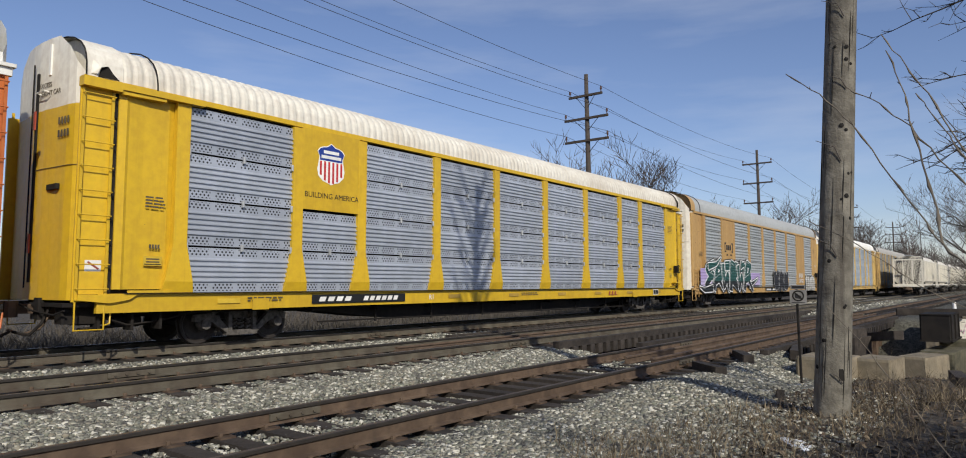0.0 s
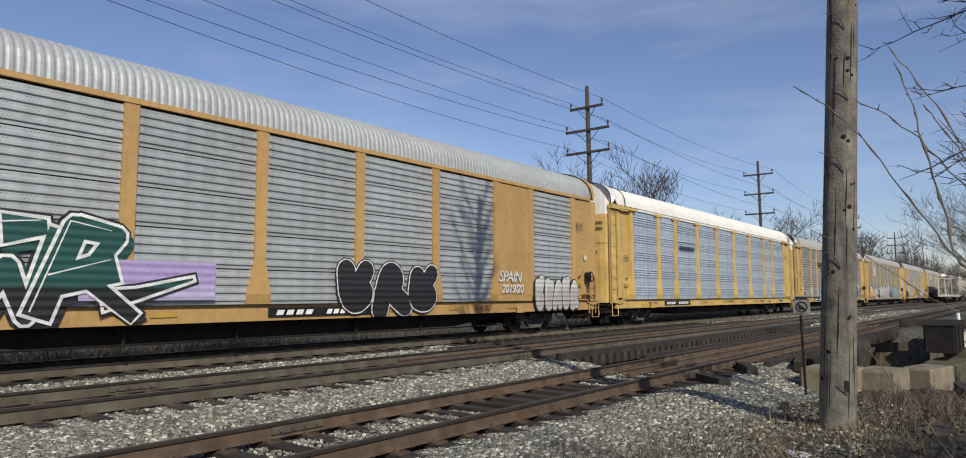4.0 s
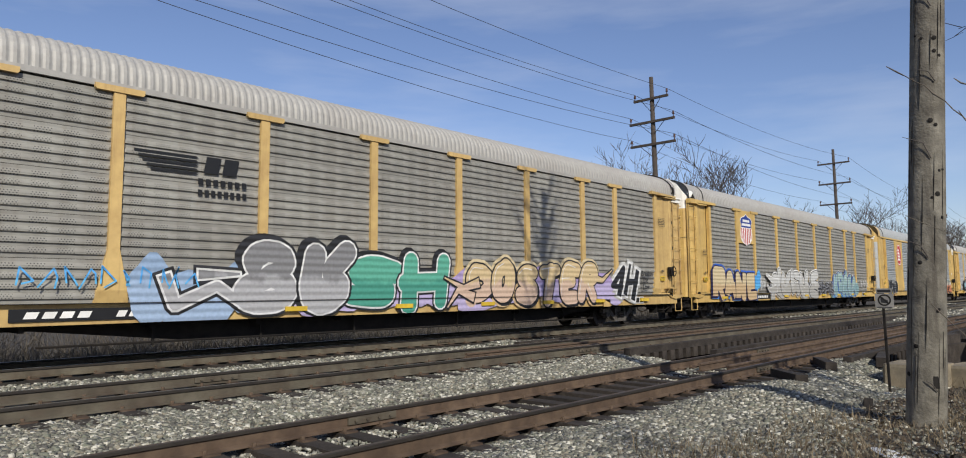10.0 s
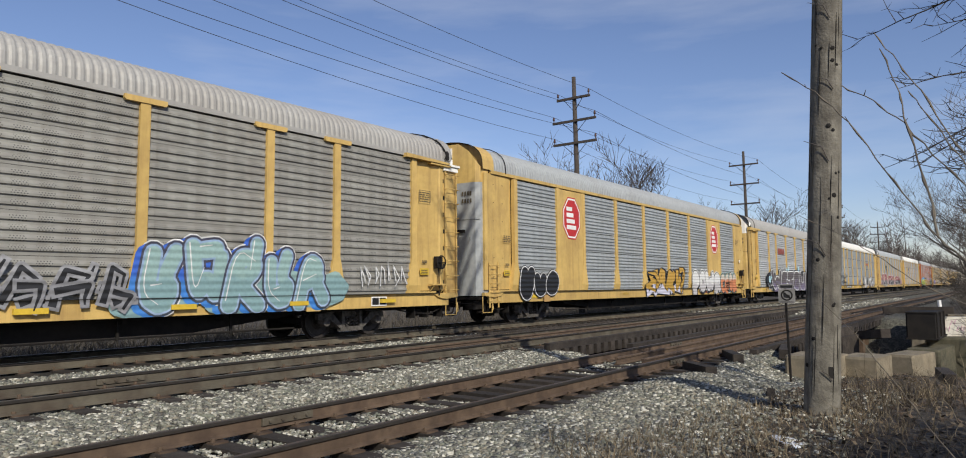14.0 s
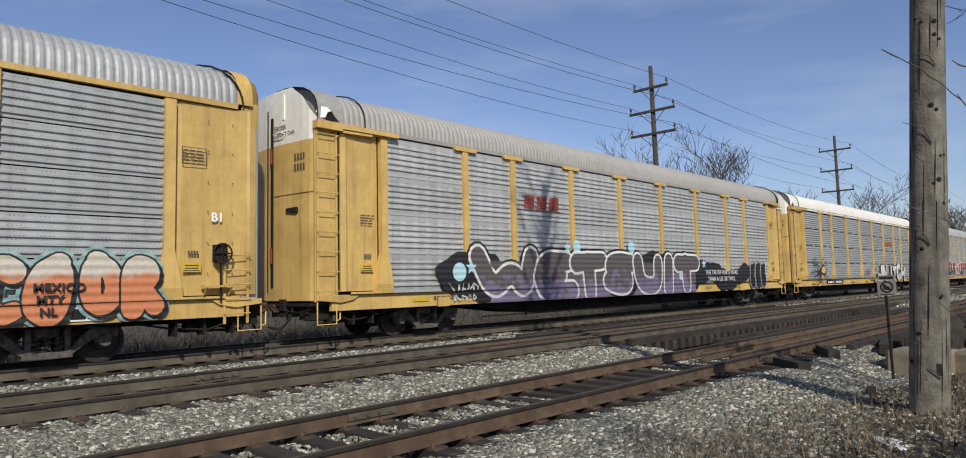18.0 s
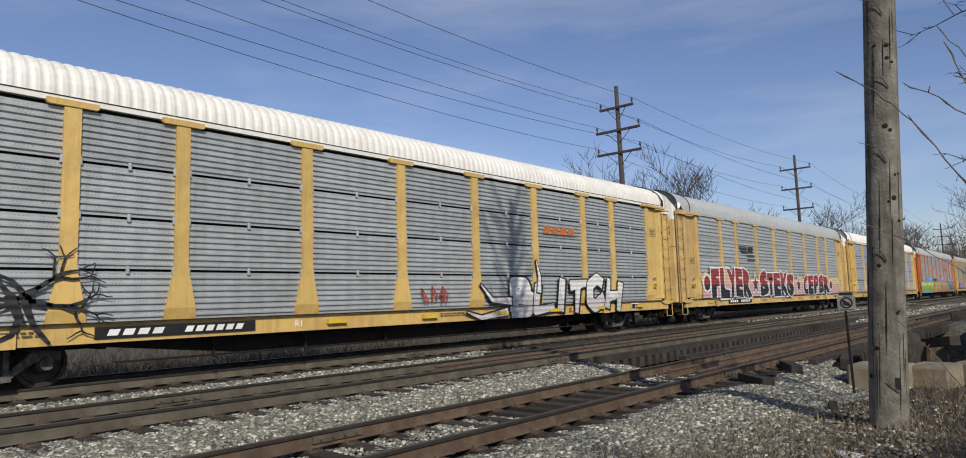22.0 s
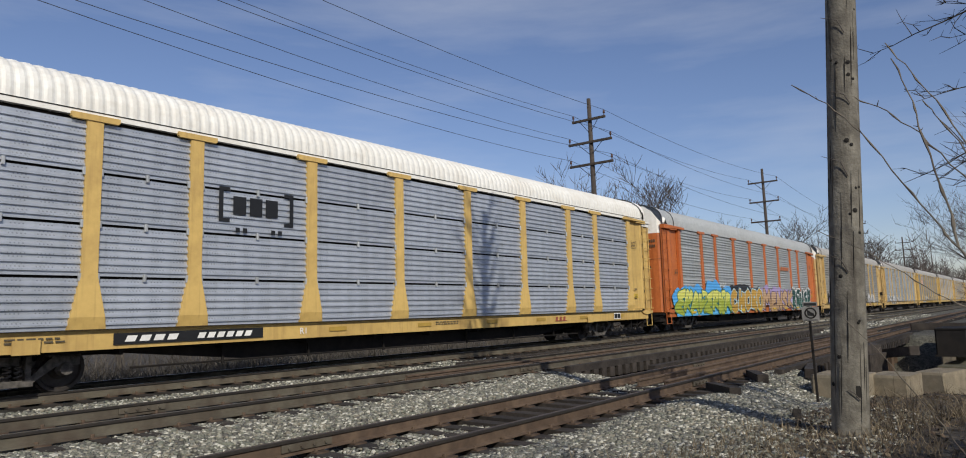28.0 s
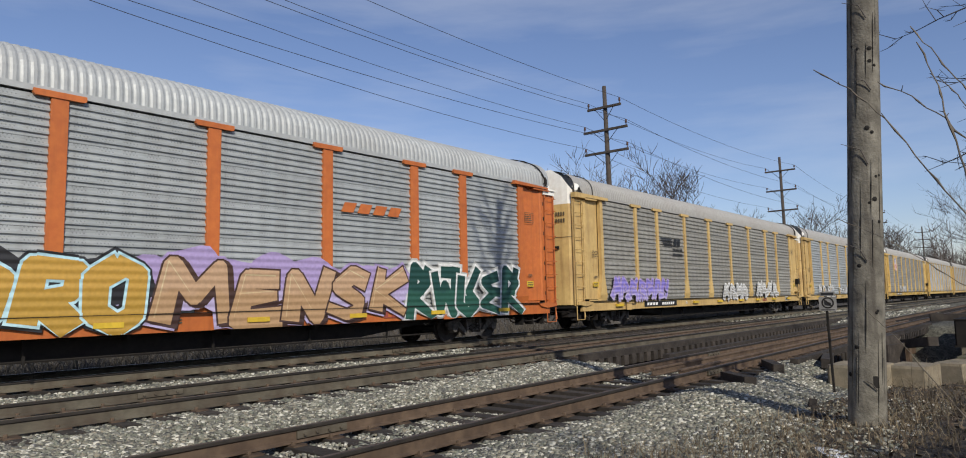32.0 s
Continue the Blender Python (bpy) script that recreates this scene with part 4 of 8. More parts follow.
    peak = style.get("peak", PEAK)

    def strap(x, slant, rad):
        pts = [(x + slant * math.sin(math.radians(a)), -1.61 * math.cos(math.radians(a)), EAVE + 0.03 + (peak - EAVE + 0.025) * math.sin(math.radians(a)) ** FULL) for a in (0, 3, 8, 15, 24, 36, 50, 66, 80, 95)]
        return Shape().tube(pts, rad, 5)
    part("roof_strap", cached(("strap", peak), lambda: strap(1.2, -0.12, 0.016).mesh("roof_strap", DARK)), None, car, "thin dark roof strap")
    part("roof_strap", cached(("strap_b", peak), lambda: strap(LENGTH - 0.3, -0.55, 0.022).mesh("roof_strap", DARK)), None, car, "thin dark roof strap")
    part("roof_edge", cached(("roof_edge", peak), lambda: strap(-0.11, 0.0, 0.014).mesh("roof_edge", DARK)), None, car, "dark edge of the roof end")
    rim = [(-1.56 * math.cos(math.radians(a)), EAVE + 0.03 + (peak - EAVE) * math.sin(math.radians(a)) ** FULL) for a in (0, 3, 8, 15, 24, 36, 50, 66, 90, 114, 130, 144, 156, 165, 172, 177, 180)]
    end_paint = style.get("roof_end", style["roof"])
    for x in (0.02, LENGTH - 0.13):
        part("roof_bulkhead", cached(("bulkhead", end_paint.name, peak), lambda: Shape().prism(rim[::-1], 0.0, 0.03, "x").mesh("roof_bulkhead", end_paint)), None, car, "", (x, 0, 0))
    end_gear(car, body)
    lever = cached("lever", lambda: Shape().box(-0.36, -0.335, -0.035, 0.035, 0, 0.36, 0.0).mesh("lock_lever", REDPRINT))
    for z in (1.85, 4.2):
        part("lock_lever", lever, None, car, "dark red lock lever", (0, 0, z))
    stay = cached("stay", lambda: Shape().tube([(-0.32, -0.55, 0), (-0.4, -0.55, 0.02), (-0.4, -0.2, 0.02), (-0.32, -0.2, 0)], 0.014, 6).mesh("grab_iron", WHITE))
    part("grab_iron", stay, None, car, "", (0, 0, 4.85))
    latch = cached("latch", lambda: Shape().box(-0.3, -0.23, -1.0, -0.56, 0.0, 0.1, 0.01).mesh("door_latch", BLACK))
    part("door_latch", latch, None, car, "dark door latch bar", (0, 0, 3.0))
    fold = cached("fold", lambda: Shape().tube([(-0.1, -1.5, 0), (-0.185, -1.36, 0), (-0.222, -1.15, 0), (-0.25, -0.75, 0), (-0.3, -0.35, 0), (-0.31, -0.06, 0)], 0.007, 4).mesh("door_fold", PRINT))
    part("door_fold", fold, None, car, "", (0, 0, 3.42))
    for k in range(2):
        for j in range(4):
            part("door_mark", cached("door_mark", lambda: Shape().box(-0.01, 0.0, -0.03, 0.03, 0.0, 0.13).mesh("door_mark", PRINT)), None, car, "", pose(-0.222 - 0.012 * j, -1.22 + 0.1 * j, 4.2 - 0.24 * k))
    strip = cached("strip", lambda: Shape().box(-0.3, -0.26, -0.5, -0.42, 5.2, 5.8).mesh("hinge_strip", WHITE))
    part("hinge_strip", strip, None, car, "white hinge strip")
    if style.get("brake"):
        box = part("hand_brake", cached("hand_brake", lambda: Shape().box(-0.13, 0.13, -0.16, 0.0, -0.17, 0.17, 0.03).tube([(0, -0.1, -0.1), (0.02, -0.1, -0.95)], 0.02, 6).mesh("hand_brake", BLACK)), None, car, "dark hand brake housing with rod", (LENGTH - 0.8, y - 0.02, 1.98))
        ring = [(0.19 * math.cos(a), -0.2, 0.19 * math.sin(a)) for a in (2 * math.pi * k / 14 for k in range(15))]
        part("brake_wheel", cached("brake_wheel", lambda: Shape().tube(ring, 0.018, 5).tube([(-0.18, -0.2, 0), (0.18, -0.2, 0)], 0.014, 5).tube([(0, -0.2, -0.18), (0, -0.2, 0.18)], 0.014, 5).mesh("brake_wheel", DARK)), None, box, "spoked brake wheel")
        part("brake_step", cached(("brake_step", body.name), lambda: Shape().box(-0.3, 0.3, -0.2, 0.0, 0.0, 0.04, 0.006).tube([(-0.25, -0.18, 0), (-0.25, 0, -0.2)], 0.015, 5).tube([(0.25, -0.18, 0), (0.25, 0, -0.2)], 0.015, 5).mesh("brake_step", body)), None, car, "small steel step", (LENGTH - 0.85, y - 0.03, 1.32))
    # posts, caps and panels
    flare = style.get("flare", True)
    for i, x in enumerate(POST_X):
        part("post", post_mesh(body, flare, style.get("post", 0.14)), None, car, "", (x, y, 0))
        if style.get("caps", True) and 0 < i < len(POST_X) - 1:
            part("post_cap", cap_mesh(body), None, car, "", (x, y, 0))
    for b, w in enumerate(BAYS):
        if b in style.get("solid", ()):
            part("solid_panel", cached(("solid", round(w, 2), body.name), lambda: Shape().box(0.02, w - 0.02, -0.045, 0.03, PAN0, PAN1 - 0.04, 0.006).mesh("solid_panel", body)), None, car, "plain painted steel panel", (POST_X[b], y, 0))
            continue
        rows, z0 = style["rows"], PAN0
        if b == 1 and "board" in style:
            zb = PAN0 + style["board"] * (PAN1 - PAN0 - 0.02) / rows
            part("emblem_board", cached(("board", body.name, round(zb, 2)), lambda: Shape().box(0.1, w - 0.1, -0.05, 0.02, zb + 0.02, PAN1 + 0.01, 0.006).mesh("emblem_board", body)), None, car, "plain painted board", (POST_X[b], y, 0))
        h = (PAN1 - PAN0 - 0.02) / rows
        for r in range(rows):
            if (b, r) in style.get("skip", ()):
                continue
            part("side_panel", panel_mesh(w - 0.16, h - style.get("slot", 0.025), style["ridges"], style["panel"], style.get("flat", 0.035)), None, car, "", (POST_X[b] + 0.08, y + 0.02, z0 + r * h))
            if style.get("clips") and r:
                clip = cached("clip", lambda: Shape().box(-0.028, 0.028, -0.06, 0.0, -0.07, 0.07, 0.01).mesh("panel_clip", CLIP))
                for cx in (0.15, w * 0.5, w - 0.15):
                    part("panel_clip", clip, None, car, "small zinc clip", (POST_X[b] + cx, y + 0.01, z0 + r * h - 0.02))
    if style["roof"] is WHITE:
        part("eave_gap", cached("eave_gap", lambda: Shape().box(0.5, LENGTH - 0.5, y - 0.032, y, EAVE + 0.04, EAVE + 0.056).mesh("eave_gap", DARK)), None, car, "dark gap under the roof edge")
    # dark strip added for the shaded gap between sill and panels, and brake hangers below
    part("sill_ledge", cached("gap_strip", lambda: Shape().box(0.7, LENGTH - 0.7, y - 0.122, y, SILL1 + 0.012, SILL1 + 0.024).mesh("sill_ledge", DARK)), None, car, "dark strip that stands for the shaded gap above the sill")
    hanger = cached("hanger", lambda: Shape().box(-0.025, 0.025, -0.02, 0.02, 0.3, 0.76).mesh("hanger", BLACK))
    for x in (7.4, 9.6, 12.0, 15.4, 17.8, 20.2):
        part("hanger", hanger, None, car, "", (x, y + 0.35, 0))
    part("brake_rod", cached("brake_rod", lambda: Shape().tube([(5.5, y + 0.36, 0.36), (LENGTH - 5.5, y + 0.36, 0.33)], 0.022, 6).mesh("brake_rod", BLACK)), None, car)
    return car


def mirrored(s):
    s.v = [(LENGTH - x, y, z) for x, y, z in s.v]
    s.f = [q[::-1] for q in s.f]
    return s


STYLES = {
    "up1": dict(flat=0.19, brake=True, paint=YEL_BRIGHT, roof=CREAM, fascia=YEL_BRIGHT, panel=PERF, rows=4, ridges=5, slot=0.04, clips=True, caps=False, door_top=CREAM, skip=((1, 2), (1, 3)), board=2, split=4.55),
    "csx_old": dict(low_ladder=True, peak=6.07, brake=True, paint=TAN, roof=GALV_ROOF, fascia=TAN, panel=GREY, rows=5, ridges=4, caps=False, door=CREAM, door_top=CREAM, solid=(1, 7), roof_end=TAN),
    "fxe": dict(flat=0.17, slot=0.008, peak=6.01, paint=YEL, roof=WHITE, fascia=WHITE, panel=BLUE_SILVER, rows=5, ridges=4),
    "ns": dict(post=0.1, brake=True, slot=0.008, peak=5.9, paint=PALE, roof=GREY_ROOF, fascia=GREY_ROOF, panel=BROWN_GREY, rows=5, ridges=4),
    "up2": dict(post=0.1, brake=True, slot=0.008, peak=5.9, paint=YEL, roof=GREY_ROOF, fascia=GREY_ROOF, panel=BROWN_GREY, rows=5, ridges=4, skip=((1, 3), (1, 4)), board=3),
    "kcs": dict(post=0.1, low_ladder=True, peak=6.0, brake=True, paint=YEL, roof=GALV_ROOF, fascia=YEL, panel=GREY, rows=5, ridges=5, caps=False, solid=(1, 7), door=GALV_ROOF, door_top=YEL, roof_end=YEL),
    "ttx": dict(post=0.1, flat=0.12, slot=0.008, peak=5.97, paint=YEL, roof=GREY_ROOF, fascia=GREY_ROOF, panel=LIGHT_GREY, rows=4, ridges=5),
    "bnsf": dict(paint=YEL, roof=WHITE, fascia=WHITE, panel=GREY, rows=4, ridges=7, slot=0.05, clips=True),
    "ns2": dict(slot=0.008, peak=6.01, paint=PALE, roof=GALV_ROOF, fascia=GALV_ROOF, panel=GREY, rows=4, ridges=5),
    "csx": dict(peak=6.01, paint=YEL, roof=WHITE, fascia=WHITE, panel=SILVER, rows=4, ridges=6, slot=0.05, clips=True),
    "bnsf2": dict(slot=0.008, peak=6.0, paint=ORANGE, roof=GALV_ROOF, fascia=GALV_ROOF, panel=GREY, rows=5, ridges=5),
    "ns3": dict(post=0.1, slot=0.008, paint=PALE, roof=GREY_ROOF, fascia=GREY_ROOF, panel=GREY, rows=5, ridges=4),
}
ORDER = ["bnsf2", "up1", "csx_old", "fxe", "ns", "up2", "kcs", "ttx", "bnsf", "ns2", "csx", "bnsf2", "ns", "ns3", "up2", "ttx", "ns3", "fxe", "ns", "ns2"]
LABELS = {"up1": "bright yellow auto carrier with silver panels and cream roof", "csx_old": "faded yellow auto carrier with grey panels and graffiti",
          "fxe": "yellow auto carrier with bluish silver panels and white roof", "ns": "pale yellow auto carrier with sooty panels and graffiti",
          "up2": "yellow auto carrier with sooty panels and shield emblem", "kcs": "yellow auto carrier with grey panels and red emblems",
          "ttx": "yellow auto carrier with light grey panels and grey roof", "bnsf": "yellow auto carrier with grey panels and white roof",
          "ns2": "pale yellow auto carrier with grey panels and metal roof", "csx": "yellow auto carrier with clean silver panels and white roof",
          "bnsf2": "orange auto carrier with light grey panels and graffiti", "ns3": "pale yellow auto carrier with grey panels and faded tags"}
PITCH = 28.85
CARS = []
SHIFT = {2: 0.06, 5: -0.33, 6: -0.23, 7: -0.1, 9: -0.22, 11: 0.36}
for k_, key_ in enumerate(ORDER):
    style_ = dict(STYLES[key_])
    style_["turning"] = k_ < 14
    CARS.append((autorack(style_, LABELS[key_]), 5.3 + PITCH * (k_ - 1) + SHIFT.get(k_, 0.5 if k_ > 11 else 0.0)))
TRAIN_ROWS = [(0.0, 0.0), (6.0, -56.47), (9.0, -84.65), (13.0, -122.4), (20.0, -188.6), (28.0, -264.3), (32.0, -302.1)]


# ---- near pole, sign, concrete, bridge ----
def near_pole():
    t = thing("utility_pole", "tall weathered grey wooden utility pole by the siding", "utility pole", at=pose(8.9, 1.775, -0.32))
    rng = random.Random(4)
    lean = Vector((0.0, -0.058, 1.0))
    pts = [lean * h for h in (0, 0.3, 1, 2, 3.2, 4.5, 6, 8, 10, 12, 14.3)]
    s, sides = Shape(), 22
    k0 = 0
    for i, p in enumerate(pts):
        r = 0.198 - 0.0068 * p.z
        for j in range(sides):
            a = 2 * math.pi * j / sides
            rr = r * (1 + 0.02 * math.sin(3 * a + i * 0.2) + rng.uniform(-0.012, 0.012))
            s.v.append((p.x + rr * math.cos(a), p.y + rr * math.sin(a), p.z))
    n = len(pts)
    s.f += [(i * sides + j, i * sides + (j + 1) % sides, (i + 1) * sides + (j + 1) % sides, (i + 1) * sides + j) for i in range(n - 1) for j in range(sides)]
    s.f.append(tuple(range((n - 1) * sides, n * sides)))
    part("shaft", s, WOOD, t, "grey wooden shaft with long drying cracks", smooth=True)
    toward = math.atan2(-1.5, -8.9)
    for k in range(26):
        h, a = rng.uniform(0.5, 6.4), toward + rng.uniform(-1.0, 1.1)
        p, r = lean * h, 0.199 - 0.0068 * h
        c = (p.x + r * math.cos(a), p.y + r * math.sin(a), h)
        q = (p.x + (r + 0.007) * math.cos(a), p.y + (r + 0.007) * math.sin(a), h)
        part("knot", Shape().tube([c, q], [rng.uniform(0.014, 0.03), 0.01], 7), DARK, t)
    for k in range(34):
        h, a = rng.uniform(0.1, 5.8), toward + rng.uniform(-1.2, 1.3)
        run = []
        for d in range(5):
            hh = h + d * rng.uniform(0.1, 0.22)
            p, r = lean * hh, 0.2 - 0.0068 * hh
            run.append((p.x + r * math.cos(a + d * 0.012), p.y + r * math.sin(a + d * 0.012), hh))
        part("crack", Shape().tube(run, [0.001, 0.004, 0.006, 0.004, 0.001], 4), DARK, t, "dark drying crack")
    for h, da, ln in ((0.52, 0.25, 0.12), (1.95, -0.2, 0.3), (3.05, -0.1, 0.4), (4.75, -0.15, 0.35), (3.9, 0.1, 0.2)):
        a = toward + da
        p, r = lean * h, 0.2 - 0.0068 * h
        b = Vector((p.x + r * math.cos(a), p.y + r * math.sin(a), h))
        side = Vector((-math.sin(a), math.cos(a), 0))
        part("dry_shoot", Shape().tube([b + side * 0.06 + Vector((0, 0, -0.05)), b + Vector((math.cos(a), math.sin(a), 0)) * 0.03 + Vector((0, 0, ln * 0.3)), b - side * ln * 0.5 + Vector((0, 0, ln * 0.55))], [0.007, 0.006, 0.003], 5), BARK, t, "thin dead shoot")
    s = Shape().box(-0.03, 0.03, -0.005, 0.005, 0.0, 0.13)
    a = toward + 0.55
    part("tag_plate", s, DARK, t, "small dark metal tag", pose(0.19 * math.cos(a), 0.19 * math.sin(a) - 0.03, 0.5, 0, 0, math.degrees(a) + 90))
    # unseen bare limbs and twigs added round the upper shaft to shadow the train
    v = Shape()
    for k in range(22):
        h = 8.6 + 0.24 * k + rng.uniform(-0.1, 0.1)
        base = lean * h
        a = rng.uniform(-0.5, 0.5) + (0.0 if k % 2 else math.pi)
        ln = rng.uniform(0.9, 1.9) * (1.15 - abs(h - 10.8) / 6)
        d = Vector((math.cos(a), math.sin(a), rng.uniform(1.0, 2.0))).normalized()
        p1, p2 = base + d * ln * 0.5 + Vector((0, 0, -0.05)), base + d * ln + Vector((0, 0, 0.2 * ln))
        v.tube([base, p1, p2], [0.075, 0.055, 0.02], 4)
        for _ in range(3):
            q = p1.lerp(p2, rng.uniform(0, 0.6))
            e = q + Vector((math.cos(a) * rng.uniform(0.1, 1), rng.uniform(-0.3, 0.3), rng.uniform(0.3, 1.2))).normalized() * ln * 0.45
            v.tube([q, e], [0.04, 0.014], 3)
    tagged(part("vine", v, BARK, t, "unseen leafless limbs added to shadow the train"), kind="stuff")


near_pole()


SIGNGREY = mat("faded_sign_white", (0.22, 0.21, 0.2), (0.16, 0.155, 0.145), 0.6)


def track_sign():
    t = thing("warning_sign", "small weathered warning sign with dull red ring on steel post", "sign", at=pose(13.37, 3.15, -0.3, 0, 0, 0))
    part("post", Shape().box(-0.02, 0.02, -0.02, 0.02, -0.35, 1.55, 0.006), BLACK, t, "dark steel post", pose(0, 0, 0, -0.9, -0.8, 0))
    face = pose(0, 0, 0, 0, 0, -80)
    plate = part("plate", Shape().prism([(-0.14, 1.24), (-0.12, 1.22), (0.12, 1.22), (0.14, 1.24), (0.14, 1.47), (-0.14, 1.47)], -0.045, -0.03, "y"), SIGNGREY, t, "", face)
    ring = Shape()
    n = 24
    for i in range(n):
        a, b = 2 * math.pi * i / n, 2 * math.pi * (i + 1) / n
        ring.add([(r * math.cos(c), -0.05, 1.36 + r * math.sin(c)) for c in (a, b) for r in (0.075, 0.1)], [(0, 1, 3, 2)])
    part("ring", ring, DARK, plate, "dull ring")
    part("slash", Shape().prism([(-0.075, 1.42), (-0.06, 1.435), (0.075, 1.3), (0.06, 1.285)], -0.0515, -0.05, "y"), DARK, plate)
    part("figure", Shape().prism([(-0.05, 1.32), (0.06, 1.3), (0.05, 1.36), (0.0, 1.38), (-0.02, 1.41), (-0.06, 1.39)], -0.0492, -0.048, "y"), BLACKPAINT, plate)
    part("text_bar", Shape().prism([(-0.11, 1.232), (0.11, 1.232), (0.11, 1.245), (-0.11, 1.245)], -0.0492, -0.047, "y"), BLACKPAINT, plate)
    top = part("top_plate", Shape().prism([(-0.12, 1.48), (0.12, 1.48), (0.12, 1.56), (-0.12, 1.56)], -0.045, -0.03, "y"), SIGNGREY, t, "", face)
    part("text_bar", Shape().prism([(-0.1, 1.495), (0.1, 1.495), (0.1, 1.54), (-0.1, 1.54)], -0.0492, -0.046, "y"), BLACKPAINT, top)


track_sign()


def concrete_block(x, y, w, d, z0, z1, turn, label, material=None):
    rng = random.Random(int(x * 10))
    ring = [(-w / 2 + 0.04, -d / 2), (w / 2 - 0.05, -d / 2), (w / 2, -d / 2 + 0.05), (w / 2, d / 2 - 0.03), (w / 2 - 0.03, d / 2), (-w / 2 + 0.06, d / 2), (-w / 2, d / 2 - 0.05), (-w / 2, -d / 2 + 0.04)]
    s = Shape()
    n = len(ring)
    lev = [(z0, 1.0), (z1 - 0.05, 1.0), (z1, 0.97)]
    s.v = [(a * k + rng.uniform(-0.012, 0.012), b * k + rng.uniform(-0.012, 0.012), z) for z, k in lev for a, b in ring]
    s.f = [(i * n + j, i * n + (j + 1) % n, (i + 1) * n + (j + 1) % n, (i + 1) * n + j) for i in range(2) for j in range(n)] + [tuple(range(2 * n, 3 * n))]
    solid("concrete_block", s, material or CONC, label, "concrete block", "bridge wing wall", at=pose(x, y, 0, 0, 0, turn))


concrete_block(15.35, 3.1, 1.1, 0.95, -1.0, -0.17, -4, "tan concrete end block beside the siding")
concrete_block(16.0, 2.3, 1.0, 0.7, -1.1, -0.2, -8, "tan concrete wing wall block with chipped edges")
concrete_block(18.2, 1.75, 1.3, 0.6, -1.2, -0.3, -14, "sloping tan concrete block of a wing wall")
concrete_block(20.2, 1.5, 2.0, 0.7, -1.2, -0.3, -6, "mossy stone wall block by the bridge", MOSSY)
concrete_block(22.6, 1.0, 2.6, 1.3, -1.2, -0.14, -3, "mossy stone wall course by the bridge", MOSSY)
concrete_block(23.4, 0.2, 3.4, 1.0, -1.2, -0.2, -3, "low mossy stone step beside the bridge", MOSSY)
concrete_block(33.8, 2.2, 1.2, 1.9, -1.4, -0.02, 0, "grey stone abutment shelf across the gap")


def bridge():
    """Open timber deck on plate girders that carries two tracks over a gap."""
    for cy, z, x0, x1, tie_len, lab in ((NEAR_Y, NEAR_Z, 16.2, 36.0, 1.6, "rusty plate girder bridge under the siding"), (MID_Y, 0.0, 13.8, 37.0, 1.75, "timber decked girder bridge under the main track")):
        t = thing("railway_bridge", lab, "bridge", "bridges", (0, cy, z), "structure")
        for yy in (-1.0, 1.0):
            s = Shape().box(x0 + 1.2, x1, yy - 0.02, yy + 0.02, -1.75, -0.42)
            s.box(x0 + 1.2, x1, yy - 0.18, yy + 0.18, -0.45, -0.42).box(x0 + 1.2, x1, yy - 0.18, yy + 0.18, -1.78, -1.75)
            for k in range(13):
                x = x0 + 1.3 + k * (x1 - x0 - 1.4) / 12
                s.box(x, x + 0.02, yy - 0.15, yy + 0.15, -1.75, -0.45)
            part("girder", s, DARK if cy == MID_Y else RUST, t, "riveted plate girder")
        x = x0
        tie = Shape().box(-0.11, 0.11, -tie_len, tie_len, -0.42, -0.19, 0.012).mesh("bridge_tie", TIE)
        while x < x1 - 0.2:
            part("bridge_tie", tie, None, t, "", (x, 0, 0))
            x += 0.4
        for yy in (-tie_len + 0.12, tie_len - 0.12):
            part("guard_timber", Shape().box(x0 - 0.3, x1 + 0.3, yy - 0.09, yy + 0.09, -0.19, -0.04, 0.012), TIE, t, "dark guard timber")
        for yy in (-0.28, 0.28):
            part("guard_rail", Shape().prism([(yy + a, b - 0.03) for a, b in rail_profile(0.15, 0.06)], x0 - 3.5, x1 + 3, "x"), RUST, t, "inner guard rail")


bridge()
# beams and scrap at the bridge's side
BEAM = Shape().box(-1.3, 1.3, -0.3, 0.3, -0.46, 0.14, 0.01).box(-1.32, 1.32, -0.33, 0.33, 0.14, 0.17).box(-1.32, 1.32, -0.34, 0.34, -0.5, -0.46)
for k_ in range(4):
    BEAM.box(-1.2 + k_ * 0.78, -1.13 + k_ * 0.78, -0.33, 0.33, -0.46, 0.14)
solid("steel_girder", BEAM, BLACK, "dark riveted steel girder end beside the bridge deck", "girder", at=pose(21.2, 1.6, 0.38, 0, 0, -2))
solid("timber_block", Shape().box(-0.5, 0.5, -0.4, 0.4, -0.7, 0.12, 0.03).box(-0.35, 0.5, -0.3, 0.35, 0.121, 0.32, 0.03), TIE, "dark block of timbers at the bridge end", "timber", at=pose(18.6, 3.35, -0.1, 0, 0, -10))
t_ = thing("marker_post", "white painted post by a graffiti-covered parapet", "post", at=(22.0, 0.98, -0.25))
part("shaft", Shape().tube([(0, 0.35, 0), (0, 0.4, 1.05)], 0.045, 8), WHITEPAINT, t_)
t_ = thing("parapet", "white parapet wall with pale pink paint scrawls", "wall", at=pose(22.1, 1.05, -0.14, 0, 0, -70))
part("wall", Shape().box(-0.5, 0.5, -0.12, 0.12, 0.0, 0.5, 0.02), CREAM, t_)
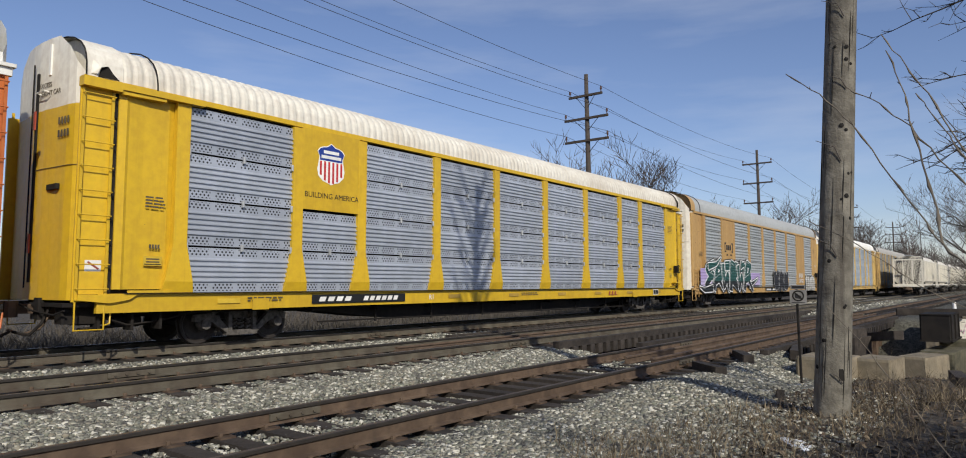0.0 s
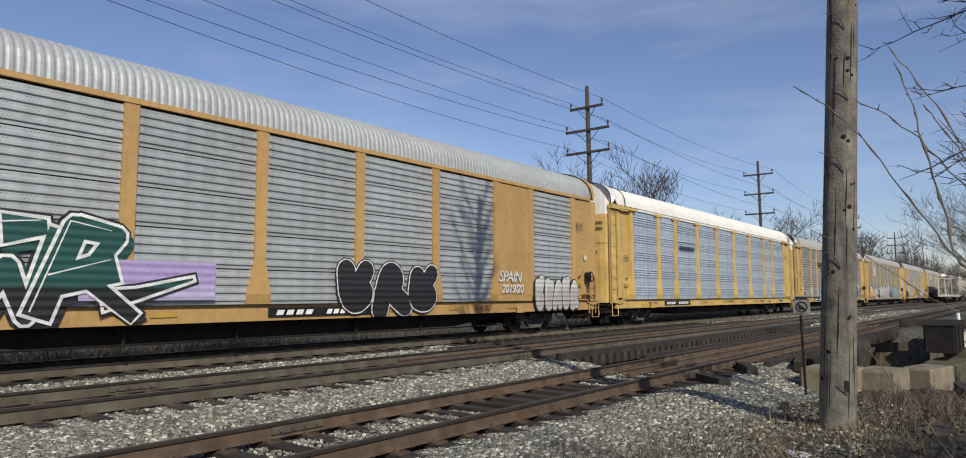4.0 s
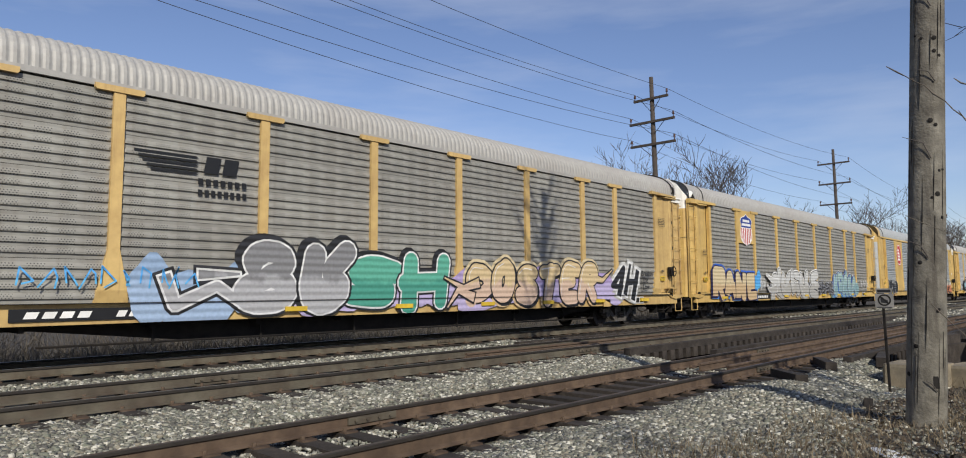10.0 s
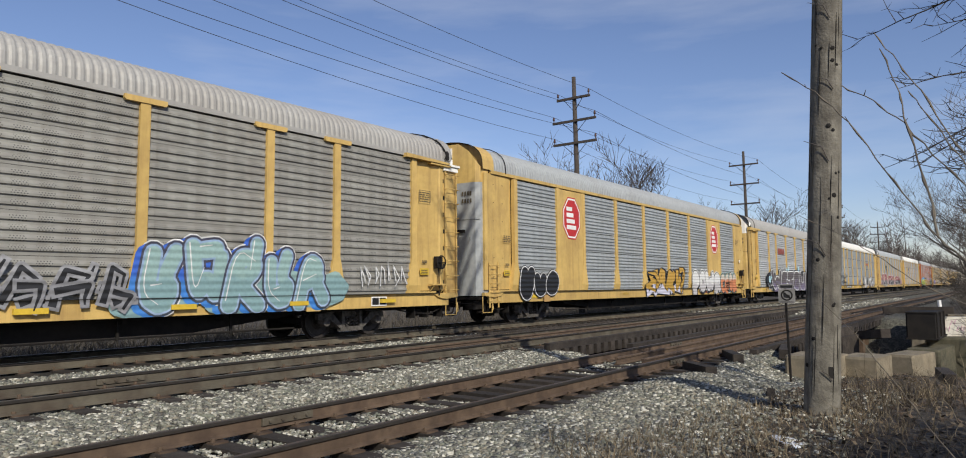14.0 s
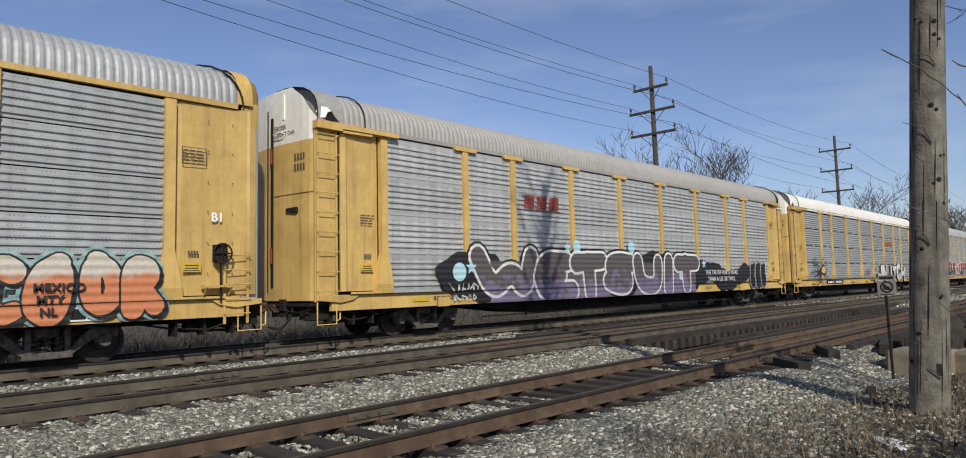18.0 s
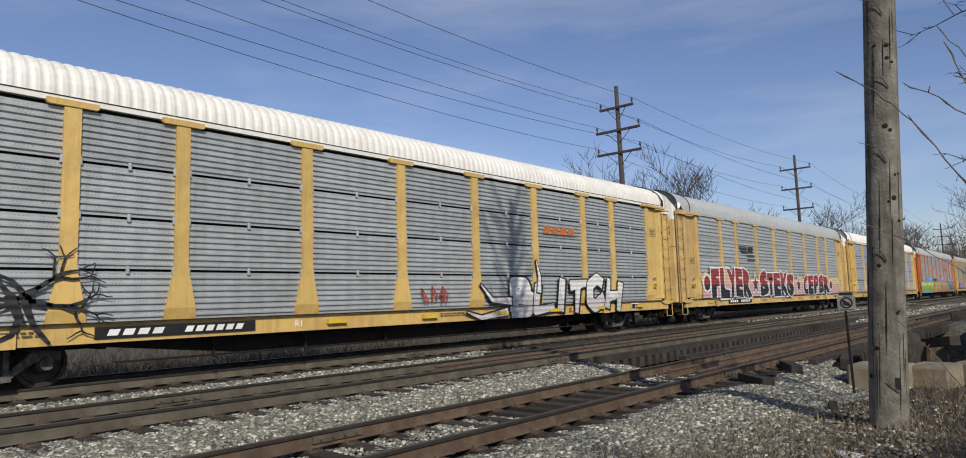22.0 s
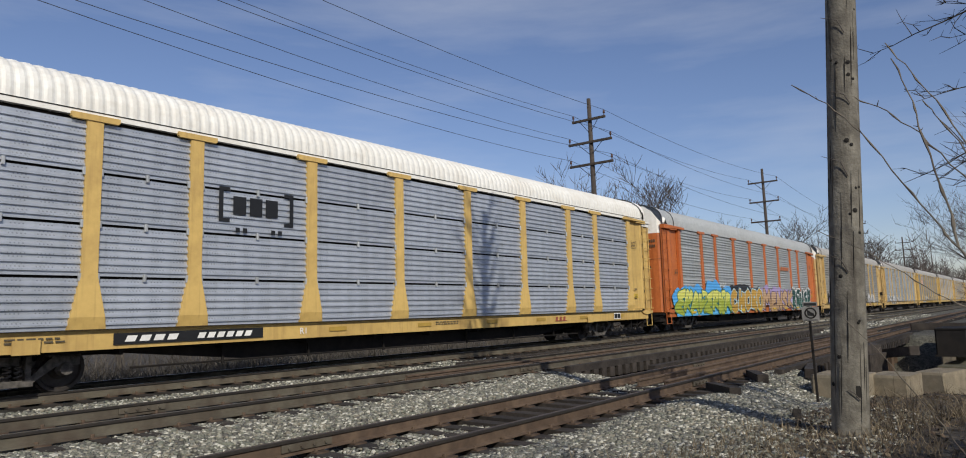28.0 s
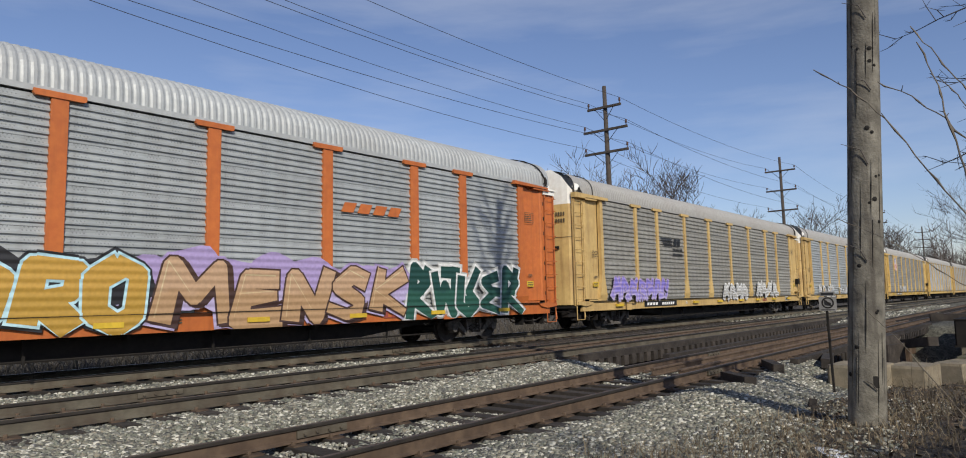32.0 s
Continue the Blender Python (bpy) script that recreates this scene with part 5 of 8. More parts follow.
PINK = mat("pale_pink_spray", (0.6, 0.35, 0.45), None, 0.6)
for k_ in range(7):
    r_ = random.Random(k_)
    x_, z_ = -0.45 + k_ * 0.14, r_.uniform(0.08, 0.3)
    part("scrawl", Shape().tube([(x_, -0.124, z_), (x_ + 0.05, -0.124, z_ + 0.12), (x_ + 0.1, -0.124, z_ + 0.02), (x_ + 0.13, -0.124, z_ + 0.14)], 0.012, 4), PINK, t_)

solid("loose_timber", Shape().box(-1.1, 1.1, -0.11, 0.11, 0, 0.2, 0.015), TIE, "dark timber leaning beside a steel girder", "timber", "loose timbers", at=pose(19.2, 2.75, -0.1, 0, 6, 30))
solid("loose_timber", Shape().box(-0.8, 0.8, -0.1, 0.1, 0, 0.18, 0.015), TIE, "dark timber lying across a steel girder", "timber", "loose timbers", at=pose(21.6, 1.85, 0.45, 0, 0, 100))

# loose pieces on the ground
solid("broken_timber", Shape().prism([(-0.13, 0), (0.13, 0), (0.07, 0.04), (-0.03, 0.12), (-0.08, 0.06)], -0.05, 0.05, "y"), TIE, "dark splintered timber chunk lying on gravel", "timber", at=pose(9.95, 2.62, -0.27, 8, 0, 20))
solid("broken_branch", Shape().tube([(-0.02, 0.17, 0.0), (0.0, 0.05, 0.02), (0.02, -0.08, 0.015), (0.0, -0.16, 0.0)], [0.03, 0.038, 0.034, 0.02], 7), TIE, "short dark rotten branch lying beside snow", "branch", at=pose(7.5, 1.5, -0.27))
solid("fallen_tie", Shape().box(-0.5, 0.5, -0.09, 0.09, 0, 0.15, 0.02), TIE, "short dark timber half buried in dry weeds", "timber", at=pose(13.2, 0.8, -0.28, 0, 0, 10))
s_ = Shape()
ring_ = [(0.34 * math.cos(a) * (1 + 0.25 * math.sin(3 * a)), 0.16 * math.sin(a) * (1 + 0.2 * math.cos(2 * a))) for a in (2 * math.pi * k / 18 for k in range(18))]
s_.v = [(*p, 0) for p in ring_] + [(p[0] * 0.7, p[1] * 0.7, 0.045) for p in ring_]
s_.f = [(j, (j + 1) % 18, 18 + (j + 1) % 18, 18 + j) for j in range(18)] + [tuple(range(18, 36))]
solid("snow_patch", s_, SNOW, "small leftover patch of old snow on the ground", "snow", at=pose(7.15, 1.72, -0.285, 0, 0, 35), smooth=True)
for k_, (x_, y_, w_) in enumerate(((17.2, 4.15, 2.2), (15.2, 4.75, 1.4), (12.6, 4.55, 1.1))):
    solid("loose_timber", Shape().box(-w_ / 2, w_ / 2, -0.11, 0.11, 0, 0.2, 0.015), TIE, "loose dark timber beside the siding", "timber", "loose timbers", at=pose(x_, y_, -0.39, 2, 1, 12 + 15 * k_))


# ---- dry grass, weeds and litter ----
def blades(name, label, patches, seed, material, category):
    """Thin leaning blades. patches: x, y, radius, how many, height."""
    rng = np.random.default_rng(seed)
    V = []
    for cx, cy, rad, count, height in patches:
        count = int(count * ((0.2 if height < 0.3 else 0.07) if name == "dry_grass" else 1))
        a, r = rng.random(count) * 6.283, rad * np.sqrt(rng.random(count))
        x, y = cx + r * np.cos(a), cy + r * np.sin(a)
        z = ground_height(x, y) - 0.02
        h = height * (0.25 + 0.85 * rng.random(count) ** 1.5)
        la, lean = rng.random(count) * 6.283, h * rng.uniform(0.1, 1.3, count)
        w = (0.0022 + 0.0022 * rng.random(count)) * (1 if name == "dry_grass" else 2.6)
        wa = rng.random(count) * 6.283
        dx, dy = np.cos(wa) * w, np.sin(wa) * w
        ex, ey = np.cos(la) * lean, np.sin(la) * lean
        P = [(x - dx, y - dy, z), (x + dx, y + dy, z), (x + ex * 0.35 + dx, y + ey * 0.35 + dy, z + h * 0.6), (x + ex * 0.35 - dx, y + ey * 0.35 - dy, z + h * 0.6),
             (x + ex + dx * 0.3, y + ey + dy * 0.3, z + h), (x + ex - dx * 0.3, y + ey - dy * 0.3, z + h)]
        V.append(np.stack([np.stack(p, -1) for p in P], 1).reshape(-1, 3))
    v = np.concatenate(V)
    k = np.arange(len(v) // 6)[:, None] * 6
    f = np.concatenate([k + np.array([[0, 1, 2, 3]]), k + np.array([[3, 2, 4, 5]])])
    tagged(new(name, raw_mesh(name, v, f, material)), label, category, kind="stuff")


blades("dry_grass", "straw-coloured dry grass and weeds on gravel",
       [(6.0, 2.3, 0.9, 2300, 0.22), (7.2, 2.5, 0.8, 1900, 0.2), (5.0, 2.2, 0.7, 1500, 0.25), (8.4, 2.6, 0.7, 1200, 0.18), (7.6, 1.2, 1.0, 1800, 0.2),
        (9.1, 1.5, 0.5, 900, 0.25), (10.6, 1.4, 0.9, 2200, 0.34), (11.6, 1.0, 0.9, 2200, 0.4), (12.6, 1.6, 0.8, 1700, 0.4), (13.2, 2.3, 0.6, 900, 0.4),
        (5.4, 1.2, 0.9, 1700, 0.2), (9.8, 0.2, 1.2, 2400, 0.45), (12.0, -0.2, 1.6, 2600, 0.5), (15.0, 0.6, 1.6, 2200, 0.6), (18.5, 0.4, 2.0, 1800, 0.6),
        (6.3, 2.3, 1.3, 9000, 0.1), (8.4, 1.9, 1.1, 7000, 0.1), (5.0, 2.4, 0.9, 5000, 0.12), (10.2, 1.8, 1.0, 4000, 0.12), (7.0, 0.2, 1.2, 1500, 0.22), (5.8, 3.2, 0.5, 400, 0.25), (4.2, 1.6, 0.7, 700, 0.25), (24, 0, 4, 2200, 0.7)], 11, STRAW, "dry grass")
blades("roadside_brush", "pale dead brush beyond the far track",
       [(x, 21.5 + 1.5 * math.sin(x), 2.4, 1500, 1.1) for x in range(-18, 70, 3)] + [(x, 26.5, 3, 700, 1.8) for x in range(-22, 80, 5)], 12, BRUSH, "brush")


def litter():
    rng = np.random.default_rng(3)
    n = 16000
    x, y = rng.uniform(3.5, 22, n), rng.uniform(-4, 2.6, n) + 0.0
    z = ground_height(x, y) + 0.012
    s, a = rng.uniform(0.012, 0.035, n), rng.random(n) * 6.283
    t1, t2 = rng.normal(0, 0.5, n), rng.normal(0, 0.5, n)
    P = []
    for u, w in ((-1, -0.6), (1, -0.5), (0.9, 0.6), (-0.8, 0.7)):
        P.append(np.stack([x + s * (u * np.cos(a) - w * np.sin(a)), y + s * (u * np.sin(a) + w * np.cos(a)), z + s * (u * t1 + w * t2) * 0.7], -1))
    v = np.stack(P, 1).reshape(-1, 3)
    tagged(new("leaf_litter", raw_mesh("leaf_litter", v, np.arange(len(v)).reshape(-1, 4), LITTER)), "brown dead leaves scattered on dark soil", "leaves", kind="stuff")


litter()


# ---- canes close by ----
def cane(label, pts, r0, seed, side=0):
    rng = random.Random(seed)
    fine = []
    P = [Vector(p) for p in pts]
    for a, b in zip(P, P[1:]):
        for k in range(4):
            fine.append(a.lerp(b, k / 4) + Vector((0, rng.uniform(-0.003, 0.003), rng.uniform(-0.003, 0.003))))
    fine.append(P[-1])
    n = len(fine)
    radii = [r0 * (0.55 + 0.75 * i / n) * (1.9 if i % 4 == 1 else 1.0) for i in range(n)]
    s = Shape().tube(fine, radii, 6)
    for i in range(3, n - 2, 5):
        d = Vector((rng.uniform(-0.01, 0.01), rng.uniform(-0.012, 0.012), rng.uniform(0.005, 0.015)))
        s.tube([fine[i], fine[i] + d], [r0 * 0.8, r0 * 0.4], 4)
    return s


BUSH = thing("bare_shrub", "leafless shrub with long thin budded canes", "shrub", at=(0, 0, 0))
FOOT = [(1.75, -0.15, 1.0), (1.68, -0.35, 0.5), (1.62, -0.45, -0.3)]
CANES = [[(2.0, 0.45, 1.85), (1.96, 0.36, 1.77), (1.94, 0.28, 1.67), (1.9, 0.2, 1.53), (1.86, 0.13, 1.41), (1.84, 0.1, 1.36), (1.8, 0.04, 1.29)] + FOOT,
         [(2.1, 0.32, 1.81), (2.06, 0.24, 1.75), (2.04, 0.17, 1.67), (2.02, 0.09, 1.55), (2.0, 0.03, 1.47), (1.9, -0.12, 1.2)] + FOOT[1:],
         [(2.02, 0.21, 1.87), (1.98, 0.17, 1.74), (1.96, 0.16, 1.67), (1.92, 0.13, 1.52), (1.9, 0.11, 1.44), (1.85, 0.1, 1.36)],
         [(2.15, 0.24, 1.96), (2.11, 0.18, 1.85), (2.09, 0.13, 1.76), (2.07, 0.07, 1.62), (2.05, 0.03, 1.55), (1.95, -0.14, 1.2)] + FOOT[1:],
         [(2.3, 0.18, 1.82), (2.28, 0.14, 1.75), (2.26, 0.09, 1.65), (2.24, 0.04, 1.56), (2.1, -0.16, 1.2)] + FOOT[1:],
         [(2.4, 0.46, 1.21), (2.36, 0.33, 1.07), (2.32, 0.23, 0.93), (2.3, 0.15, 0.82), (2.1, -0.15, 0.45), (1.8, -0.4, -0.3)],
         [(2.5, 0.53, 1.49), (2.46, 0.39, 1.41), (2.44, 0.28, 1.33), (2.42, 0.18, 1.25), (2.4, 0.06, 1.19), (2.1, -0.2, 0.8)] + FOOT[1:]]
for k_, pts_ in enumerate(CANES):
    part("cane", cane("", pts_, 0.0022 if k_ < 5 else 0.0016, k_), TWIG, BUSH, "thin budded cane")


# ---- bare trees ----
def branches(rng, start, way, length, radius, depth, trunk, crown, spread, up, floor):
    """Grows one limb and its forks. The first two levels go to the trunk's mesh."""
    pts, radii, p, d = [start], [radius], start.copy(), way.normalized()
    n = 4 if depth > 1 else 3
    for i in range(n):
        d = (d + Vector((rng.gauss(0, 0.12), rng.gauss(0, 0.12), rng.gauss(0, 0.08) + up * 0.06))).normalized()
        p = p + d * length / n
        pts.append(p.copy())
        radii.append(radius * (1 - 0.62 * (i + 1) / n))
    (trunk if depth >= 4 else crown).tube(pts, radii, 6 if depth >= 4 else 3, caps=False)
    if depth == 0:
        return
    forks = 3 if depth > 2 else 4
    for k in range(forks):
        i = n if k == 0 else rng.randint(1, n)
        a = rng.uniform(0, 6.283)
        side = Vector((math.cos(a), math.sin(a), rng.uniform(-0.1, 0.5)))
        nd = (d * (1.0 if k else 1.4) + side * spread).normalized()
        branches(rng, pts[i], nd, length * rng.uniform(0.55, 0.8), max(radii[i] * 0.75, floor), depth - 1, trunk, crown, spread, up, floor)


def bare_tree(seed, height, spread=0.75, depth=5, up=1.0, thick=1.0, floor=0.02):
    rng = random.Random(seed)
    trunk, crown = Shape(), Shape()
    branches(rng, Vector((0, 0, 0)), Vector((rng.uniform(-0.08, 0.08), rng.uniform(-0.08, 0.08), 1)), height * 0.36, height * 0.018 * thick, depth, trunk, crown, spread, up, floor)
    return trunk.mesh("trunk", BARK), crown.mesh("crown", BARK)


TREES = [bare_tree(21, 15, 0.7, 5), bare_tree(22, 13, 0.85, 5), bare_tree(23, 16, 0.6, 5, 1.3), bare_tree(24, 9, 0.95, 5, 0.6, 1.0, 0.007)]


def tree(i, x, y, z, height, turn, label, group="bare trees"):
    full = max(v.co.z for v in TREES[i][1].vertices)
    t = thing("bare_tree", label, "tree", group, Matrix.Translation((x, y, z)) @ Matrix.Rotation(turn, 4, "Z") @ Matrix.Scale(height / full, 4))
    part("trunk", TREES[i][0], None, t, "grey-brown trunk and limbs")
    tagged(part("crown", TREES[i][1], None, t, "fine leafless twigs"), kind="stuff")


LBL = "leafless grey-brown tree beyond the railway"
for i_, x_, y_, s_, a_ in ((0, 71, 44, 18.5, 0.3), (1, 77, 45, 22, 2.0), (0, 83, 46, 23.5, 3.3), (1, 90, 46, 23.5, 5.3), (1, 101, 45, 22.5, 4.0), (0, 158, 54, 24, 1.0), (2, 176, 56, 23, 2.2),
                          (3, -6, 33, 7.5, 1.0), (3, 4, 35, 8, 2.0), (3, 15, 34, 7.5, 3.0), (3, 27, 36, 8, 4.0), (1, -14, 38, 9, 0.5), (1, 40, 40, 9, 2.5)):
    tree(i_, x_, y_, -1.2, s_, a_, LBL)
rng_ = random.Random(8)
for k_ in range(22):
    x_ = 140 + k_ * 11 + rng_.uniform(-4, 4)
    tree(k_ % 3, x_, 38 - 0.02 * x_ + rng_.uniform(-5, 12), -1.2, rng_.uniform(17, 23), rng_.uniform(0, 6), LBL)
# the five at y -6 and beyond are unseen, added to shade the foreground
for i_, x_, y_, s_, a_ in ((3, 44, -0.6, 7.2, 0.4), (3, 52, 0.2, 8.5, 1.9), (1, 62, -1.5, 10, 3.0), (1, 75, -0.5, 12, 4.4), (0, 95, 0.5, 13, 5.2), (2, 120, 0.5, 15, 0.9), (1, 150, 1.5, 16, 2.4),
                          (3, 23, -1.7, 9.0, 5.0), (3, 29, -1.2, 8.5, 2.2), (3, 36, -0.8, 8, 3.3), (3, 40, 0.2, 7, 1.2), (3, 1.0, -7.0, 7.0, 0.7), (3, 3.6, -6.6, 7.0, 2.7), (3, 6.2, -6.4, 7.0, 4.7), (3, 8.8, -6.0, 6.6, 1.7), (3, -1.2, -7.2, 7.0, 3.7), (0, 180, 1, 18, 0.4), (2, 210, 2, 19, 1.4)):
    tree(i_, x_, y_, -0.35, s_, a_, "leafless tree on the near side of the tracks", "near side trees")


def spiky_tree():
    """A dark bare tree whose long level limbs reach out, set with short thorny twigs."""
    rng = random.Random(31)
    t = thing("bare_tree", "dark leafless thorny tree with long level limbs", "tree", "near side trees", (10.3, -1.25, -0.35))
    trunk, twigs = Shape(), Shape()
    trunk.tube([(0, 0, 0), (0.05, 0.02, 1.2), (-0.05, 0.05, 2.6), (0.0, 0.1, 4.4), (0.1, 0.1, 6.8)], [0.13, 0.11, 0.09, 0.06, 0.02], 8)
    for k in range(44):
        h = 1.8 + 4.6 * ((k * 7) % 44) / 44
        a = math.pi / 2 + rng.uniform(-0.75, 0.75) if k % 4 else rng.uniform(0, 6.283)
        ln = rng.uniform(1.3, 3.0) * (1.0 if 2.6 < h < 5.2 else 0.75)
        p, d = Vector((0, 0.05, h)), Vector((math.cos(a), math.sin(a), rng.uniform(-0.05, 0.35))).normalized()
        pts, n = [p.copy()], 9
        for i in range(n):
            d = (d + Vector((rng.gauss(0, 0.13), rng.gauss(0, 0.05), rng.gauss(0, 0.13)))).normalized()
            p = p + d * ln / n
            pts.append(p.copy())
        trunk.tube(pts, [0.022 * (1 - 0.85 * i / n) for i in range(n + 1)], 4)
        for i in range(2, n + 1):
            for _ in range(2):
                b = pts[i].lerp(pts[i - 1], rng.random())
                e = (d * 0.6 + Vector((rng.uniform(-1, 1), rng.uniform(-0.6, 0.9), rng.uniform(-0.6, 1)))).normalized()
                l2 = rng.uniform(0.12, 0.5)
                m = b + e * l2 * 0.55 + Vector((0, 0, rng.uniform(-0.03, 0.05)))
                twigs.tube([b, m, b + e * l2 + Vector((rng.uniform(-0.05, 0.05), rng.uniform(-0.05, 0.05), rng.uniform(-0.02, 0.08)))], [0.007, 0.005, 0.0025], 3)
                for _ in range(2):
                    f = Vector((rng.uniform(-1, 1), rng.uniform(-1, 1), rng.uniform(-0.4, 1))).normalized() * rng.uniform(0.05, 0.16)
                    twigs.tube([m, m + f], [0.004, 0.002], 3)
    part("trunk", trunk, THICKET, t, "dark trunk and limbs")
    tagged(part("crown", twigs, THICKET, t, "short thorny twigs"), kind="stuff")


spiky_tree()


def thicket():
    """Tangled bare twigs along the near side of the line."""
    rng = random.Random(52)
    s = Shape()
    spots = [(14.5, -0.6, 0.8, 14), (17, -0.5, 1.2, 36), (20, -0.8, 1.7, 60), (24, -0.6, 2.0, 70), (28, -0.2, 2.3, 80), (33, 0.2, 2.6, 90), (40, 0.6, 3.0, 90), (50, 1.0, 3.6, 90), (62, 1.4, 4.5, 90)]
    for cx, cy, h, count in spots:
        for _ in range(count):
            x, y = cx + rng.uniform(-2, 2) * (1 + cx / 40), cy + rng.uniform(-1.1, 0.9)
            p = Vector((x, y, -0.4))
            d = Vector((rng.uniform(-0.7, 0.7), rng.uniform(-0.7, 0.7), 1)).normalized()
            ln, r = h * rng.uniform(0.4, 1.1), 0.004 + 0.00022 * cx
            q1 = p + d * ln * 0.5
            q2 = q1 + (d + Vector((rng.uniform(-0.8, 0.8), rng.uniform(-0.8, 0.8), -0.2))).normalized() * ln * 0.5
            s.tube([p, q1, q2], [r * 1.5, r, r * 0.5], 3, False)
            for _ in range(4):
                b = q1.lerp(q2, rng.uniform(-0.4, 0.9))
                s.tube([b, b + Vector((rng.uniform(-1, 1), rng.uniform(-1, 1), rng.uniform(-0.1, 0.9))).normalized() * ln * 0.35], [r * 0.8, r * 0.4], 3, False)
    tagged(new("thicket", s.mesh("thicket", THICKET)), "tangled dark leafless brush beside the track", "brush", kind="stuff")


thicket()


def hedge():
    """A dense leafless hedge, unseen behind the viewpoint, added to shade the foreground."""
    rng = random.Random(53)
    s = Shape()
    for _ in range(420):
        p = Vector((rng.uniform(0.2, 6.8), rng.uniform(-3.3, -2.3), -0.35))
        ln = rng.uniform(2.2, 3.5)
        d = Vector((rng.uniform(-0.3, 0.3), rng.uniform(-0.2, 0.2), 1)).normalized()
        m = p + d * ln * 0.5
        q = p + d * ln + Vector((rng.uniform(-0.3, 0.3), rng.uniform(-0.2, 0.2), 0))
        s.tube([p, m, q], [0.03, 0.022, 0.01], 3, False)
        for _ in range(4):
            b = m.lerp(q, rng.uniform(-0.4, 0.9))
            s.tube([b, b + Vector((rng.uniform(-1, 1), rng.uniform(-0.5, 0.5), rng.uniform(0, 0.9))).normalized() * rng.uniform(0.3, 0.8)], [0.014, 0.006], 3, False)
    tagged(new("hedge", s.mesh("hedge", THICKET)), "unseen dense leafless hedge added to shade the foreground", "hedge", kind="stuff")


hedge()


def far_woods():
    rng = random.Random(77)
    s = Shape()
    for k in range(1500):
        x = rng.uniform(230, 900)
        y = rng.choice((rng.uniform(24, 90), rng.uniform(-110, -2)))
        h = rng.uniform(12, 24)
        b = Vector((x, y, -1))
        s.tube([b, b + Vector((rng.uniform(-1, 1), rng.uniform(-1, 1), h * 0.6)), b + Vector((rng.uniform(-2, 2), rng.uniform(-2, 2), h))], [0.25, 0.16, 0.03], 3, False)
        for _ in range(16):
            q = b + Vector((0, 0, h * rng.uniform(0.3, 0.9)))
            s.tube([q, q + Vector((rng.uniform(-3.4, 3.4), rng.uniform(-3.4, 3.4), rng.uniform(0.8, 3.4)))], [0.13, 0.03], 3, False)
    tagged(new("far_woods", s.mesh("far_woods", BARK)), "distant line of leafless woods at the horizon", "woods", kind="stuff")


far_woods()


# ---- pole line with wires ----
POLES = [(1.5, 20.4, 13.9, 3.0), (36.5, 20.4, 14.1, 3.0), (71.3, 20.4, 14.8, 3.0), (118, 20.4, 14.2, 3.0), (165, 20.4, 14.2, 3.0)]
ARMS = [[(12.75, 1.3), (11.35, 0.8), (9.98, 0.3)], [(12.75, 1.15), (11.35, 1.5), (9.98, 1.5)], [(13.4, 1.45), (11.43, 1.45), (9.43, 1.45)], [(13.0, 1.3), (11.5, 1.5), (9.9, 1.5)], [(13.0, 1.3), (11.5, 1.5), (9.9, 1.5)]]
TIPS = []
for (px_, py_, top_, lean_), arms_ in zip(POLES, ARMS):
    t_ = thing("power_pole", "dark wooden power pole with three crossarms", "utility pole", "power poles", (px_, py_, -1.25))
    lx_ = lambda z: (top_ - z) * 0.034
    part("shaft", Shape().tube([(lx_(0), 0, 0), (lx_(6), 0, 6), (0, 0, top_ + 1.25)], [0.2, 0.17, 0.12], 10), POLEWOOD, t_, "dark wooden shaft", smooth=True)
    tips_ = []
    for z_, half_ in arms_:
        z_ += 1.25
        xo_ = lx_(z_ - 1.25) - 0.16
        arm_ = part("crossarm", Shape().box(xo_ - 0.06, xo_ + 0.06, -half_, half_, z_ - 0.07, z_ + 0.07, 0.01), POLEWOOD, t_, "wooden crossarm")
        for s2_ in (-1, 1):
            part("brace", Shape().tube([(xo_ + 0.02, s2_ * half_ * 0.55, z_ - 0.05), (xo_ + 0.1, s2_ * 0.08, z_ - 0.75)], 0.02, 4), BLACK, t_)
            part("insulator", Shape().tube([(xo_, s2_ * (half_ - 0.08), z_ + 0.07), (xo_, s2_ * (half_ - 0.08), z_ + 0.2), (xo_, s2_ * (half_ - 0.08), z_ + 0.22), (xo_, s2_ * (half_ - 0.08), z_ + 0.4)], [0.03, 0.03, 0.075, 0.055], 8), INSUL, arm_, "brown porcelain insulator")
            tips_.append((px_ + xo_, py_ + s2_ * (half_ - 0.08), z_ - 1.25 + 0.42))
    TIPS.append(tips_)
for a_, b_ in zip(TIPS, TIPS[1:]):
    for p_, q_ in zip(a_, b_):
        p_, q_ = Vector(p_), Vector(q_)
        sag_ = 0.55 * ((q_ - p_).length / 35) ** 2
        cu_ = Shape().tube([p_.lerp(q_, k / 10) - Vector((0, 0, sag_ * 4 * (k / 10) * (1 - k / 10))) for k in range(11)], 0.0115, 4)
        solid("power_line", cu_, WIRE, "thin dark overhead wire between poles", "wire", "overhead wires")


# ---- emblems, stencils and graffiti on the cars ----
FACE = SIDE - 0.088


